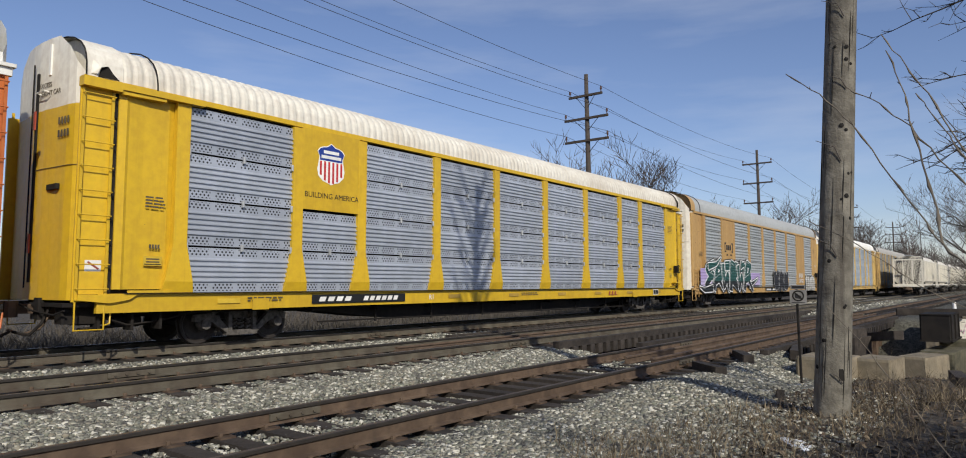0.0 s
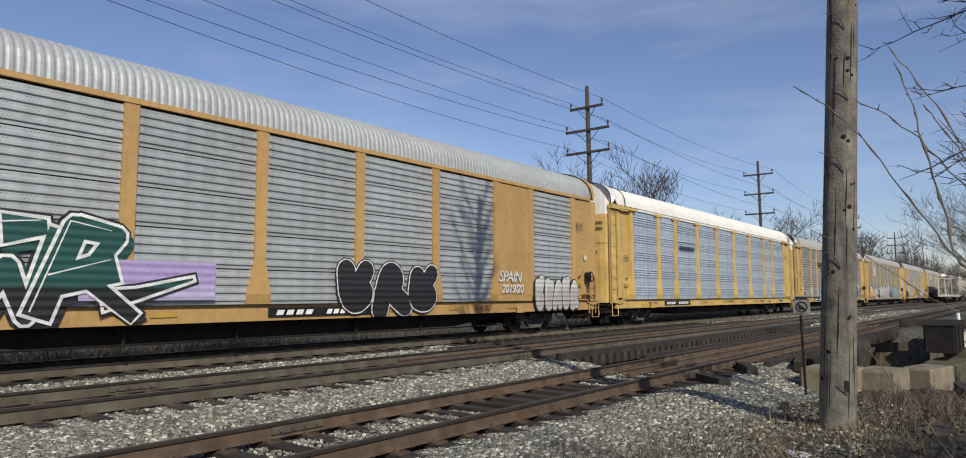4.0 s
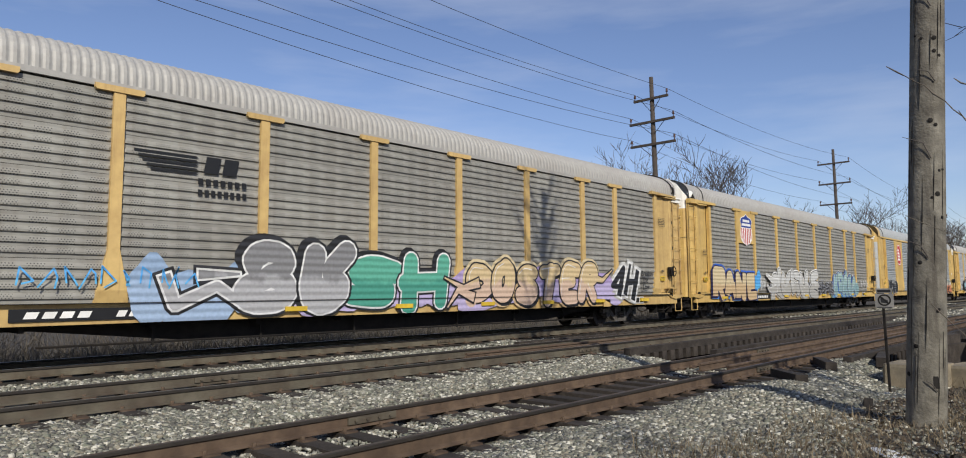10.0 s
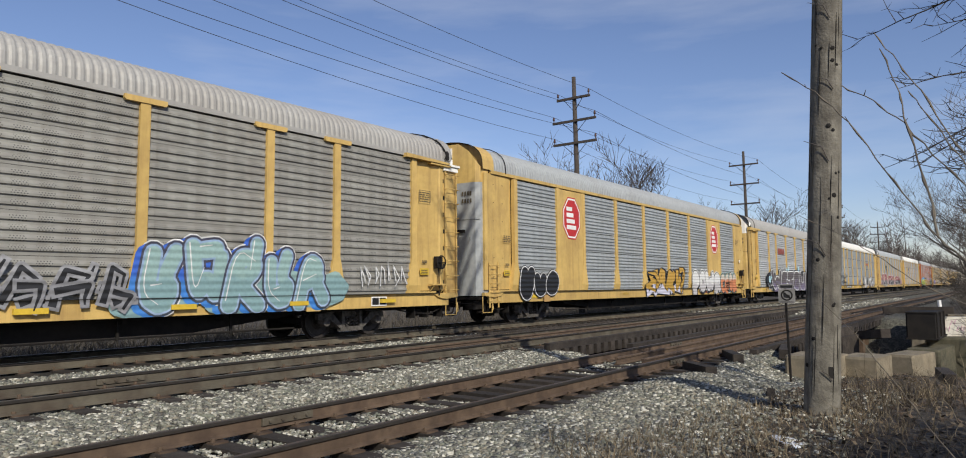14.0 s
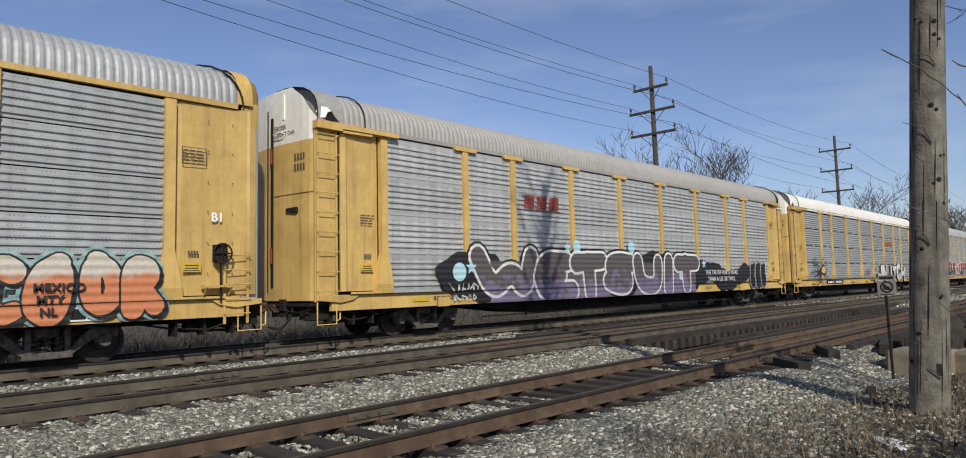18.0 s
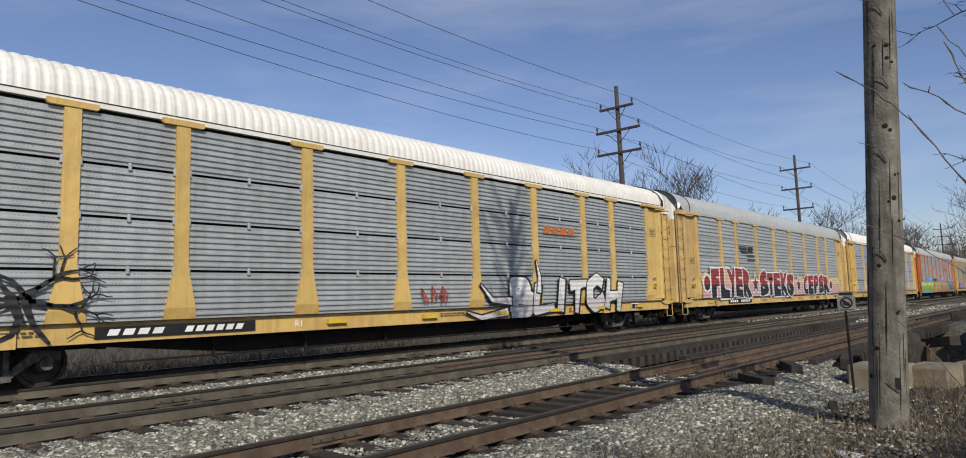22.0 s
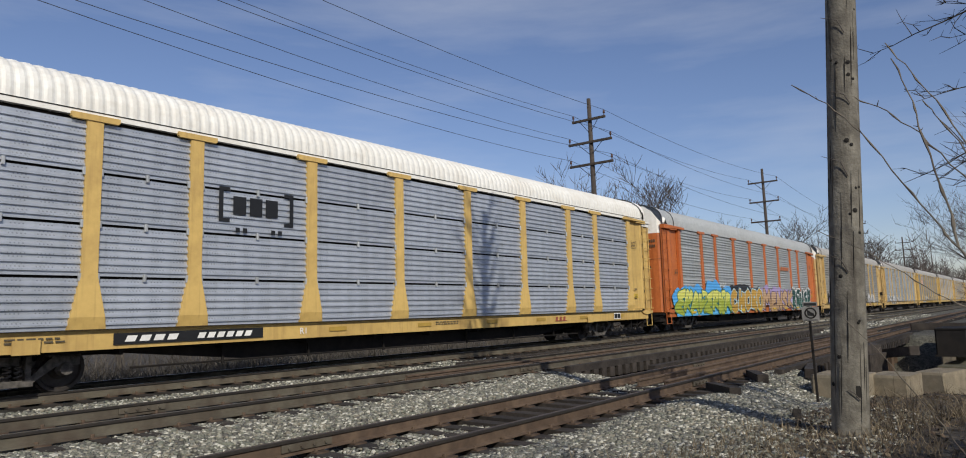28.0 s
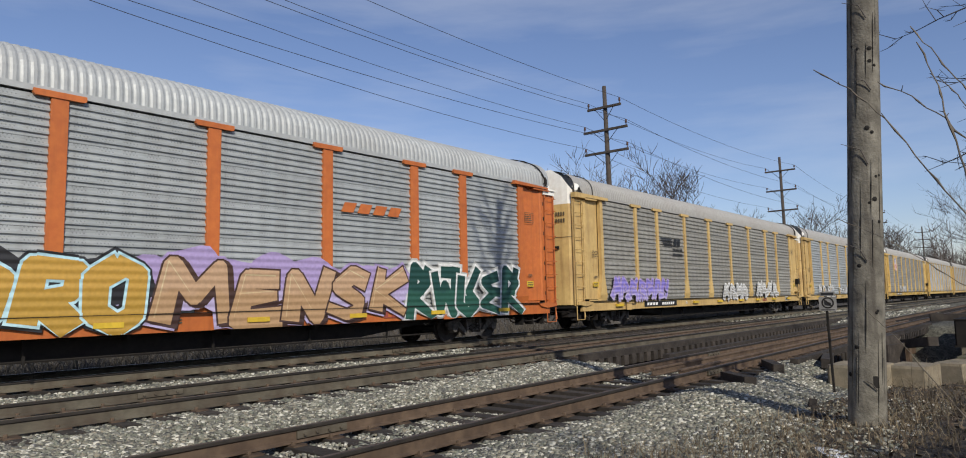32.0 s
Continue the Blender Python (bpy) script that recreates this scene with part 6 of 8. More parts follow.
def spray(name, top, low=None, split=1.5, soft=0.5):
    """Spray paint that shades from one colour to another with height; the ridges of the sheets show through it."""
    m = bpy.data.materials.new(name)
    m.use_nodes = True
    n, l = m.node_tree.nodes, m.node_tree.links
    p = n["Principled BSDF"]
    co = n.new("ShaderNodeTexCoord").outputs["Object"]
    sp = n.new("ShaderNodeSeparateXYZ")
    l.new(co, sp.inputs["Vector"])
    nz = n.new("ShaderNodeTexNoise")
    nz.inputs["Scale"].default_value, nz.inputs["Detail"].default_value = 2.2, 6
    l.new(co, nz.inputs["Vector"])
    ad = n.new("ShaderNodeMath")
    ad.operation = "MULTIPLY_ADD"
    ad.inputs[1].default_value = soft
    l.new(nz.outputs["Fac"], ad.inputs[0])
    l.new(sp.outputs["Z"], ad.inputs[2])
    rg = n.new("ShaderNodeMapRange")
    rg.inputs["From Min"].default_value, rg.inputs["From Max"].default_value = split + soft * 0.5 - 0.06, split + soft * 0.5 + 0.06
    l.new(ad.outputs[0], rg.inputs["Value"])
    mx = n.new("ShaderNodeMixRGB")
    low = low or tuple(c * 0.75 for c in top)
    mx.inputs["Color1"].default_value, mx.inputs["Color2"].default_value = (*low, 1), (*top, 1)
    l.new(rg.outputs["Result"], mx.inputs["Fac"])
    fine = n.new("ShaderNodeTexNoise")
    fine.inputs["Scale"].default_value, fine.inputs["Detail"].default_value = 14, 6
    l.new(co, fine.inputs["Vector"])
    hs = n.new("ShaderNodeHueSaturation")
    vr = n.new("ShaderNodeMapRange")
    vr.inputs["To Min"].default_value, vr.inputs["To Max"].default_value = 0.7, 1.2
    l.new(fine.outputs["Fac"], vr.inputs["Value"])
    l.new(vr.outputs["Result"], hs.inputs["Value"])
    l.new(mx.outputs["Color"], hs.inputs["Color"])
    l.new(hs.outputs["Color"], p.inputs["Base Color"])
    p.inputs["Roughness"].default_value = 0.55
    wv = n.new("ShaderNodeMath")
    wv.operation = "SINE"
    ml = n.new("ShaderNodeMath")
    ml.operation = "MULTIPLY"
    ml.inputs[1].default_value = 2 * math.pi / 0.155
    l.new(sp.outputs["Z"], ml.inputs[0])
    l.new(ml.outputs[0], wv.inputs[0])
    bp = n.new("ShaderNodeBump")
    bp.inputs["Strength"].default_value, bp.inputs["Distance"].default_value = 0.36, 0.02
    l.new(wv.outputs[0], bp.inputs["Height"])
    l.new(bp.outputs["Normal"], p.inputs["Normal"])
    return m


S_BLACK = spray("black_spray", (0.02, 0.02, 0.022))
S_WHITE = spray("white_spray", (0.68, 0.68, 0.66), (0.6, 0.6, 0.6))
S_CREAM = spray("cream_spray", (0.56, 0.46, 0.28), (0.5, 0.36, 0.2))
S_GREYW = spray("grey_white_spray", (0.5, 0.5, 0.48), (0.36, 0.35, 0.32))
S_GREEN = spray("teal_green_spray", (0.1, 0.36, 0.26), (0.06, 0.27, 0.2))
S_TEAL = spray("pale_teal_spray", (0.27, 0.4, 0.38), (0.2, 0.32, 0.33))
S_BLUE = spray("blue_spray", (0.04, 0.12, 0.5), (0.05, 0.2, 0.55))
S_SKY = spray("sky_blue_spray", (0.08, 0.34, 0.7), (0.1, 0.4, 0.7))
S_LILAC = spray("lilac_spray", (0.36, 0.28, 0.5), (0.42, 0.36, 0.55))
S_PURPLE = spray("purple_spray", (0.22, 0.18, 0.55), (0.3, 0.25, 0.6))
S_PLUM = spray("plum_brown_spray", (0.1, 0.085, 0.085), (0.17, 0.14, 0.22), 1.3, 2.6)
S_LIME = spray("lime_yellow_spray", (0.6, 0.6, 0.12), (0.3, 0.36, 0.04), 1.55, 0.6)
S_DGREEN = spray("dark_green_spray", (0.012, 0.055, 0.045), (0.02, 0.085, 0.06))
S_GOLD = spray("gold_spray", (0.48, 0.28, 0.05), (0.42, 0.25, 0.04))
S_TAN = spray("tan_spray", (0.46, 0.3, 0.18), (0.4, 0.25, 0.13))
S_RED = spray("red_black_spray", (0.25, 0.035, 0.035), (0.02, 0.02, 0.022), 1.72, 0.12)
S_PINK = spray("pink_cream_spray", (0.55, 0.43, 0.22), (0.5, 0.3, 0.3), 1.75, 0.5)
S_ORANGE = spray("orange_white_spray", (0.55, 0.5, 0.42), (0.55, 0.2, 0.09), 1.55, 0.4)
S_ICE = spray("ice_blue_spray", (0.4, 0.62, 0.7), (0.45, 0.66, 0.72))
S_ICEBLUE = spray("pale_blue_spray", (0.25, 0.35, 0.5), (0.3, 0.4, 0.55))
S_DEEP = spray("black_teal_spray", (0.014, 0.07, 0.06), (0.013, 0.015, 0.015), 1.45, 0.25)
S_PEACH = spray("cream_pink_spray", (0.56, 0.43, 0.24), (0.55, 0.4, 0.3), 1.5, 1.0)
S_BRIGHT = spray("silver_white_spray", (0.66, 0.66, 0.64), (0.48, 0.46, 0.46), 1.35, 0.9)
S_DUSK = spray("dusky_lilac_spray", (0.06, 0.06, 0.09), (0.05, 0.06, 0.08))
S_CHROME = spray("chrome_grey_spray", (0.2, 0.2, 0.205), (0.36, 0.36, 0.37), 1.55, 0.7)
S_FOREST = spray("deep_teal_spray", (0.015, 0.14, 0.13), (0.012, 0.11, 0.1))
S_ICELILAC = spray("pale_lilac_spray", (0.5, 0.48, 0.6), (0.55, 0.54, 0.64))
S_BRIGHTLIME = spray("pale_lime_spray", (0.7, 0.7, 0.35), (0.6, 0.6, 0.2))
S_BROWN = spray("dark_brown_spray", (0.06, 0.03, 0.02), (0.05, 0.025, 0.02))
S_INK = spray("navy_black_spray", (0.02, 0.015, 0.06), (0.02, 0.015, 0.05))
S_GREY = spray("grey_spray", (0.3, 0.3, 0.31), (0.22, 0.22, 0.23))


def glyph(ch, x0, x1, z0, z1, offset, shear, tilt, wave):
    """One fat letter stretched to a box, a little bent."""
    def bounds(me):
        co = np.empty(len(me.vertices) * 3, np.float32)
        me.vertices.foreach_get("co", co)
        return co.reshape(-1, 3)
    base, me = lettering(ch, 1.0, 0.0, shear), lettering(ch, 1.0, offset, shear).copy()
    c1, c2 = bounds(base), bounds(me)
    lo, hi = c1.min(0), c1.max(0)
    u, w = (c2[:, 0] - lo[0]) / (hi[0] - lo[0]), (c2[:, 2] - lo[2]) / (hi[2] - lo[2])
    X = x0 + u * (x1 - x0) + tilt * (w - 0.5) + 0.05 * np.sin(w * 6 + wave)
    Z = z0 + w * (z1 - z0) + 0.07 * np.sin(u * 4 + wave) - tilt * 0.5 * (u - 0.5)
    c2[:, 0], c2[:, 2] = X, Z
    me.vertices.foreach_set("co", c2.ravel())
    me.update()
    return me


def lay(name, me, material, car, depth, label=""):
    me.materials.clear()
    me.materials.append(material)
    return part(name, me, None, car, label, (0, FACE - depth, 0))


def blob_mesh(balls):
    """Flat discs with lumpy rims: x, z, rx, rz."""
    s = Shape()
    for i, (x, z, rx, rz) in enumerate(balls):
        n = 22
        s.add([(x + rx * math.cos(a) * (1 + 0.09 * math.sin(5 * a + i)), -0.0006 * (i % 9), max(z + rz * math.sin(a) * (1 + 0.09 * math.cos(4 * a + 2 * i)), SILL0 + 0.004)) for a in (2 * math.pi * k / n for k in range(n))], [tuple(range(n))])
    return s.mesh("paint_cloud")


def cloud(car, x0, x1, z0, z1, material, seed, count=12):
    rng = random.Random(seed)
    balls = [(x0 + (x1 - x0) * (k + 0.5) / count, rng.uniform(z0, z1) * 0.5 + (z0 + z1) * 0.25, (x1 - x0) / count * rng.uniform(0.7, 1.0), (z1 - z0) * rng.uniform(0.32, 0.5)) for k in range(count)]
    return lay("paint_cloud", blob_mesh(balls), material, car, 0.0, "soft sprayed background")


# lower-case keys are abstract interlocking shapes, not letters
SKELETON = {
    "a": [[(-0.05, 0), (0.3, 1), (0.75, 0.88), (0.45, 0.45), (1.05, 0.08)], [(0.0, 0.4), (0.7, 0.56)]],
    "b": [[(0.0, 1.02), (0.2, 0.1), (0.55, 0.62), (0.85, 0.0), (1.05, 0.92)], [(0.35, 0.98), (0.75, 1.0)]],
    "c": [[(0.98, 1.05), (0.15, 0.85), (0.6, 0.5), (0.0, 0.15), (0.95, -0.02)], [(0.55, 0.58), (1.1, 0.46)]],
    "d": [[(0.05, -0.02), (0.15, 0.98), (0.92, 0.72), (0.25, 0.4), (1.1, 0.0)], [(0.8, 1.08), (0.72, 0.55)]],
    "e": [[(0.1, 0.95), (0.05, 0.2), (0.5, 0.0), (0.9, 0.3), (0.5, 0.55), (0.85, 1.0)], [(0.3, 0.3), (0.6, 0.3)]],
    "W": [[(0, 1), (0.2, 0.02), (0.5, 0.72), (0.8, 0.02), (1, 1)]], "S": [[(0.95, 0.86), (0.4, 1), (0.05, 0.76), (0.4, 0.54), (0.85, 0.4), (0.9, 0.1), (0.5, 0), (0.03, 0.14)]],
    "B": [[(0.12, 0), (0.1, 1), (0.75, 0.97), (0.85, 0.72), (0.15, 0.53)], [(0.15, 0.53), (0.98, 0.42), (0.9, 0.03), (0.12, 0)]],
    "H": [[(0.08, 0), (0.08, 1)], [(0.92, 1), (0.92, 0)], [(0.08, 0.46), (0.92, 0.52)]], "D": [[(0.12, 0), (0.1, 1), (0.8, 0.92), (0.98, 0.4), (0.6, 0), (0.12, 0)]],
    "O": [[(0.5, 1), (0.06, 0.8), (0.05, 0.2), (0.5, 0), (0.95, 0.2), (0.94, 0.8), (0.5, 1)]], "T": [[(0.5, 0.95), (0.46, 0)], [(0, 0.92), (1, 1)]],
    "E": [[(0.98, 0.95), (0.1, 1), (0.08, 0), (1, 0.03)], [(0.1, 0.5), (0.78, 0.53)]], "R": [[(0.1, 0), (0.08, 1), (0.9, 0.98), (0.92, 0.6), (0.12, 0.48)], [(0.4, 0.5), (1, 0)]],
    "4": [[(0.72, 0), (0.72, 1), (0, 0.36), (1, 0.34)]], "A": [[(0, 0), (0.42, 1), (0.62, 1), (1, 0)], [(0.2, 0.33), (0.82, 0.36)]], "N": [[(0.05, 0), (0.08, 1), (0.9, 0.02), (0.95, 1)]],
    "M": [[(0.02, 0), (0.12, 1), (0.5, 0.38), (0.88, 1), (1, 0)]], "K": [[(0.1, 0), (0.1, 1)], [(0.98, 1), (0.18, 0.48), (1, 0)]], "P": [[(0.12, 0), (0.08, 1), (0.95, 0.98), (0.92, 0.5), (0.14, 0.42)]],
    "L": [[(0.1, 1), (0.08, 0.02), (0.98, 0.06)]], "Y": [[(0, 1), (0.5, 0.5), (1, 1)], [(0.5, 0.5), (0.48, 0)]], "C": [[(0.96, 0.82), (0.5, 1), (0.06, 0.78), (0.06, 0.2), (0.5, 0), (0.98, 0.18)]],
    "8": [[(0.5, 0.5), (0.1, 0.72), (0.3, 1), (0.75, 0.98), (0.88, 0.7), (0.5, 0.5), (0.05, 0.3), (0.2, 0), (0.85, 0), (0.97, 0.3), (0.5, 0.5)]], "Z": [[(0.0, 0.95), (0.95, 1), (0.05, 0.03), (1, 0.0)]],
    "I": [[(0.5, 0), (0.5, 1)]], "U": [[(0.05, 1), (0.06, 0.2), (0.5, 0), (0.94, 0.2), (0.95, 1)]]}


def rounded(pts):
    """Corner-cut twice, ends kept."""
    for _ in range(2 if len(pts) < 6 else 1):
        out = [pts[0]]
        for (ax, az), (bx, bz) in zip(pts, pts[1:]):
            out += [(ax * 0.75 + bx * 0.25, az * 0.75 + bz * 0.25), (ax * 0.25 + bx * 0.75, az * 0.25 + bz * 0.75)]
        pts = out + [pts[-1]]
    return pts


def brush(s, pts, w0, w1, y, grow, soft):
    """A flat painted stroke, w0 wide at its start and w1 at its end, widened all round by grow."""
    if soft:
        pts = rounded(pts)
    n, low = len(pts), SILL0 + 0.004
    half = [(w0 + (w1 - w0) * i / (n - 1)) / 2 + grow for i in range(n)]
    pts = list(pts)
    if not soft:
        for a, b in ((0, 1), (-1, -2)):
            d = math.hypot(pts[a][0] - pts[b][0], pts[a][1] - pts[b][1]) or 1e-6
            pts[a] = (pts[a][0] + (pts[a][0] - pts[b][0]) / d * grow, pts[a][1] + (pts[a][1] - pts[b][1]) / d * grow)
    for i in range(n):
        lift, (x, z), h = y - 0.00006 * (2 * i), pts[i], half[i]
        if i < n - 1:
            bx, bz = pts[i + 1]
            d = math.hypot(bx - x, bz - z) or 1e-6
            ux, uz, g = -(bz - z) / d, (bx - x) / d, half[i + 1]
            s.add([(u, lift, max(v, low)) for u, v in ((x - ux * h, z - uz * h), (bx - ux * g, bz - uz * g), (bx + ux * g, bz + uz * g), (x + ux * h, z + uz * h))], [(0, 1, 2, 3)])
        if soft or 0 < i < n - 1:
            k = 12 if soft else 8
            s.add([(x + h * math.cos(a), lift - 0.00006, max(z + h * math.sin(a), low)) for a in (2 * math.pi * (q + 0.5) / k for q in range(k))], [tuple(range(k))])


def piece(car, text, x0, x1, z0, z1, fill, line, halo=None, seed=0, shear=0.0, fat=0.3, rim=None, soft=True, edge=0.06, glow=0.07, drop=None, shine=None, lap=0.05):
    """Painted letters of thick strokes, each a part with its outline behind it; later letters overlap earlier ones."""
    rng = random.Random(seed * 7 + 1)
    wide = [0.6 if c in "I1" else 1.35 if c in "WM" else 1.0 for c in text]
    x, unit = x0, (x1 - x0) / sum(wide)
    for i, (c, w) in enumerate(zip(text, wide)):
        sw = fat * min(unit, (z1 - z0) * 0.8)
        a, b = x - lap * unit + sw / 2, x + (w + lap * 0.8) * unit - sw / 2
        lo, hi = z0 + sw / 2 + rng.uniform(-0.08, 0.1), z1 - sw / 2 + rng.uniform(-0.12, 0.12)
        tilt, bow = rng.uniform(-0.14, 0.14), rng.uniform(-0.1, 0.1)
        x += w * unit
        strokes = []
        for st in SKELETON[c]:
            q = [(a + (b - a) * (u + rng.uniform(-0.06, 0.06)) + (shear + tilt) * (v - 0.5) + bow * math.sin(3.1 * v), lo + (hi - lo) * (v + rng.uniform(-0.05, 0.05)) - 0.3 * tilt * (u - 0.5)) for u, v in st]
            if not soft:
                (ex, ez), (fx, fz) = q[-1], q[-2]
                k = 0.16 / (math.hypot(ex - fx, ez - fz) or 1)
                q[-1] = (ex + (ex - fx) * k, ez + (ez - fz) * k)
            strokes.append((q, sw * rng.uniform(0.9, 1.15), sw * (rng.uniform(0.8, 1.1) if soft else rng.uniform(0.35, 1.3))))
        d = 0.004 + 0.006 * i

        def layer(name, m, grow, depth, label=""):
            s = Shape()
            for k, (q, w0, w1) in enumerate(strokes):
                brush(s, q, w0, w1, -0.00004 * k, grow, soft)
            part(name, s, m, car, label, (0, FACE - depth, 0))
        if halo:
            layer("letter_halo", halo, edge + glow, 0.0008 + 0.0002 * i)
        if drop:
            s = Shape()
            for k, (q, w0, w1) in enumerate(strokes):
                for f in (0.5, 1.0):
                    brush(s, [(u + drop[0] * f, v + drop[1] * f) for u, v in q], w0, w1, -0.00003 * k - 0.00002 * f, edge, soft)
            part("letter_shadow", s, drop[2], car, "", (0, FACE - 0.0014 - 0.0002 * i, 0))
        layer("letter_outline", line, edge, d, "fat painted graffiti letter")
        if rim:
            layer("letter_rim", rim, 0.012, d + 0.002)
        layer("letter_fill", fill, -0.03 if rim else 0.0, d + 0.004)
        if shine:
            s = Shape()
            for q, w0, w1 in strokes[:2]:
                brush(s, [(u - w0 * 0.22, v + w0 * 0.22) for u, v in q[:3]], 0.03, 0.012, 0, 0.0, soft)
            part("letter_shine", s, shine, car, "", (0, FACE - d - 0.006, 0))


def block_piece(car, text, x0, x1, z0, z1, fill, line, halo=None, seed=0, fat=0.045):
    """Upright block letters with an outline."""
    rng = random.Random(seed * 7 + 1)
    x, unit = x0, (x1 - x0) / len(text)
    for i, c in enumerate(text):
        box = (x + 0.06 * unit, x + 0.92 * unit, z0 + rng.uniform(-0.02, 0.03), z1 + rng.uniform(-0.03, 0.03))
        bend = (0.0, rng.uniform(-0.03, 0.03), rng.uniform(0, 6))
        x += unit
        d = 0.003 + 0.0042 * i
        lay("letter_outline", glyph(c, *box, fat + 0.045, *bend), line, car, d, "fat painted graffiti letter")
        lay("letter_fill", glyph(c, *box, fat, *bend), fill, car, d + 0.0024)


def ribbon(s, pts, w, y):
    """A flat stroke of width w with round joints."""
    for (ax, az), (bx, bz) in zip(pts, pts[1:]):
        d = math.hypot(bx - ax, bz - az) or 1e-6
        nx, nz = -(bz - az) / d * w / 2, (bx - ax) / d * w / 2
        s.add([(u, y, max(v, SILL0 + 0.004)) for u, v in ((ax - nx, az - nz), (bx - nx, bz - nz), (bx + nx, bz + nz), (ax + nx, az + nz))], [(0, 1, 2, 3)])
    for x, z in pts:
        s.add([(x + w / 2 * math.cos(a), y - 0.0004, max(z + w / 2 * math.sin(a), SILL0 + 0.004)) for a in (math.pi * k / 5 for k in range(10))], [tuple(range(10))])


def wild(car, x0, x1, z0, z1, letters, fill, line, halo=None, seed=0, width=0.3, rim=None, soft=False, edge=0.06):
    """Unreadable angular lettering: thick pointed strokes that cross, each with an outline."""
    rng = random.Random(seed)
    strokes = []
    step = (x1 - x0) / letters
    for k in range(letters):
        cx = x0 + (k + 0.5) * step
        g = lambda u, v: (cx + u * step * 0.62 + rng.uniform(-0.1, 0.1), z0 + (0.08 + 0.82 * v) * (z1 - z0) + rng.uniform(-0.06, 0.06))
        strokes.append([g(-0.75, 0.0), g(-0.45, 0.55), g(-0.25, 1.0), g(0.35, rng.uniform(0.6, 0.9)), g(0.25, 0.5)])
        strokes.append([g(-0.5, 0.42), g(0.4, rng.uniform(0.3, 0.55)), g(0.55, 0.2), g(0.25, -0.08)])
        if k % 2:
            strokes.append([g(-0.1, 0.05), g(0.45, 0.2), g(0.95, rng.uniform(0.0, 0.12))])
        else:
            strokes.append([g(0.1, 0.55), g(0.4, 0.75), g(0.65, 1.12)])
    rng.shuffle(strokes)
    if halo:
        s = Shape()
        for i, st in enumerate(strokes):
            ribbon(s, st, width + 0.36, -0.0001 * i)
        tagged(part("paint_halo", s, halo, car, "sprayed halo round graffiti", (0, FACE - 0.0015, 0)), kind="stuff")
    for i, st in enumerate(strokes):
        w0, w1 = width * rng.uniform(0.9, 1.2), width * (rng.uniform(0.15, 0.6) if not soft else 0.9)
        for m, grow, depth in ((line, edge, 0.0), (rim, 0.02, 0.0012), (fill, -0.02 if rim else 0.0, 0.0024)):
            if m is None:
                continue
            s = Shape()
            brush(s, st, w0, w1, 0, grow, soft)
            part("graffiti_stroke", s, m, car, "", (0, FACE - 0.004 - 0.0036 * i - depth, 0))


def scribble(car, x0, x1, z0, z1, material, seed, loops=9, width=0.035, name="paint_tag"):
    rng = random.Random(seed)
    s = Shape()
    for k in range(loops):
        x = x0 + (x1 - x0) * k / loops
        w = (x1 - x0) / loops
        ribbon(s, [(x + rng.uniform(0, w), z0 + rng.uniform(0, 0.3) * (z1 - z0)), (x + rng.uniform(0, w), z0 + rng.uniform(0.7, 1.0) * (z1 - z0)), (x + w * rng.uniform(0.6, 1.3), z0 + rng.uniform(0.3, 0.7) * (z1 - z0)), (x + w * rng.uniform(0.5, 1.4), z0 + rng.uniform(0, 0.25) * (z1 - z0))], width, 0)
    part(name, s, material, car, "quick unreadable paint tag", (0, FACE - 0.012, 0))


def plate(car, name, x0, x1, z0, z1, material, depth=0.0, label="", y=None, shear=0.0):
    yy = (FACE if y is None else y) - depth
    return part(name, Shape().prism([(x0, z0), (x1, z0), (x1 + shear, z1), (x0 + shear, z1)], yy - 0.004, yy, "y"), material, car, label)


def bars(car, parent, x0, x1, z0, z1, count, material, y, shear=0.0, gap=0.3, name="text_bar"):
    """A row of letter-sized upright bars in place of characters."""
    w = (x1 - x0) / count
    for k in range(count):
        a = x0 + k * w
        part(name, Shape().prism([(a, z0), (a + w * (1 - gap), z0), (a + w * (1 - gap) + shear, z1), (a + shear, z1)], y - 0.003, y, "y"), material, parent)


def print_lines(car, x0, x1, z_top, lines, material, y, h=0.035, seed=0):
    rng = random.Random(seed)
    s = Shape()
    for k in range(lines):
        z = z_top - k * h * 1.9
        x = x0
        while x < x1 - 0.06:
            w = rng.uniform(0.05, 0.16)
            s.prism([(x, z), (min(x + w, x1), z), (min(x + w, x1), z + h), (x, z + h)], y - 0.002, y, "y")
            x += w + 0.035
    tagged(part("small_print", s, material, car, "small stencilled print"), kind="stuff")


SILLF = SIDE - 0.054


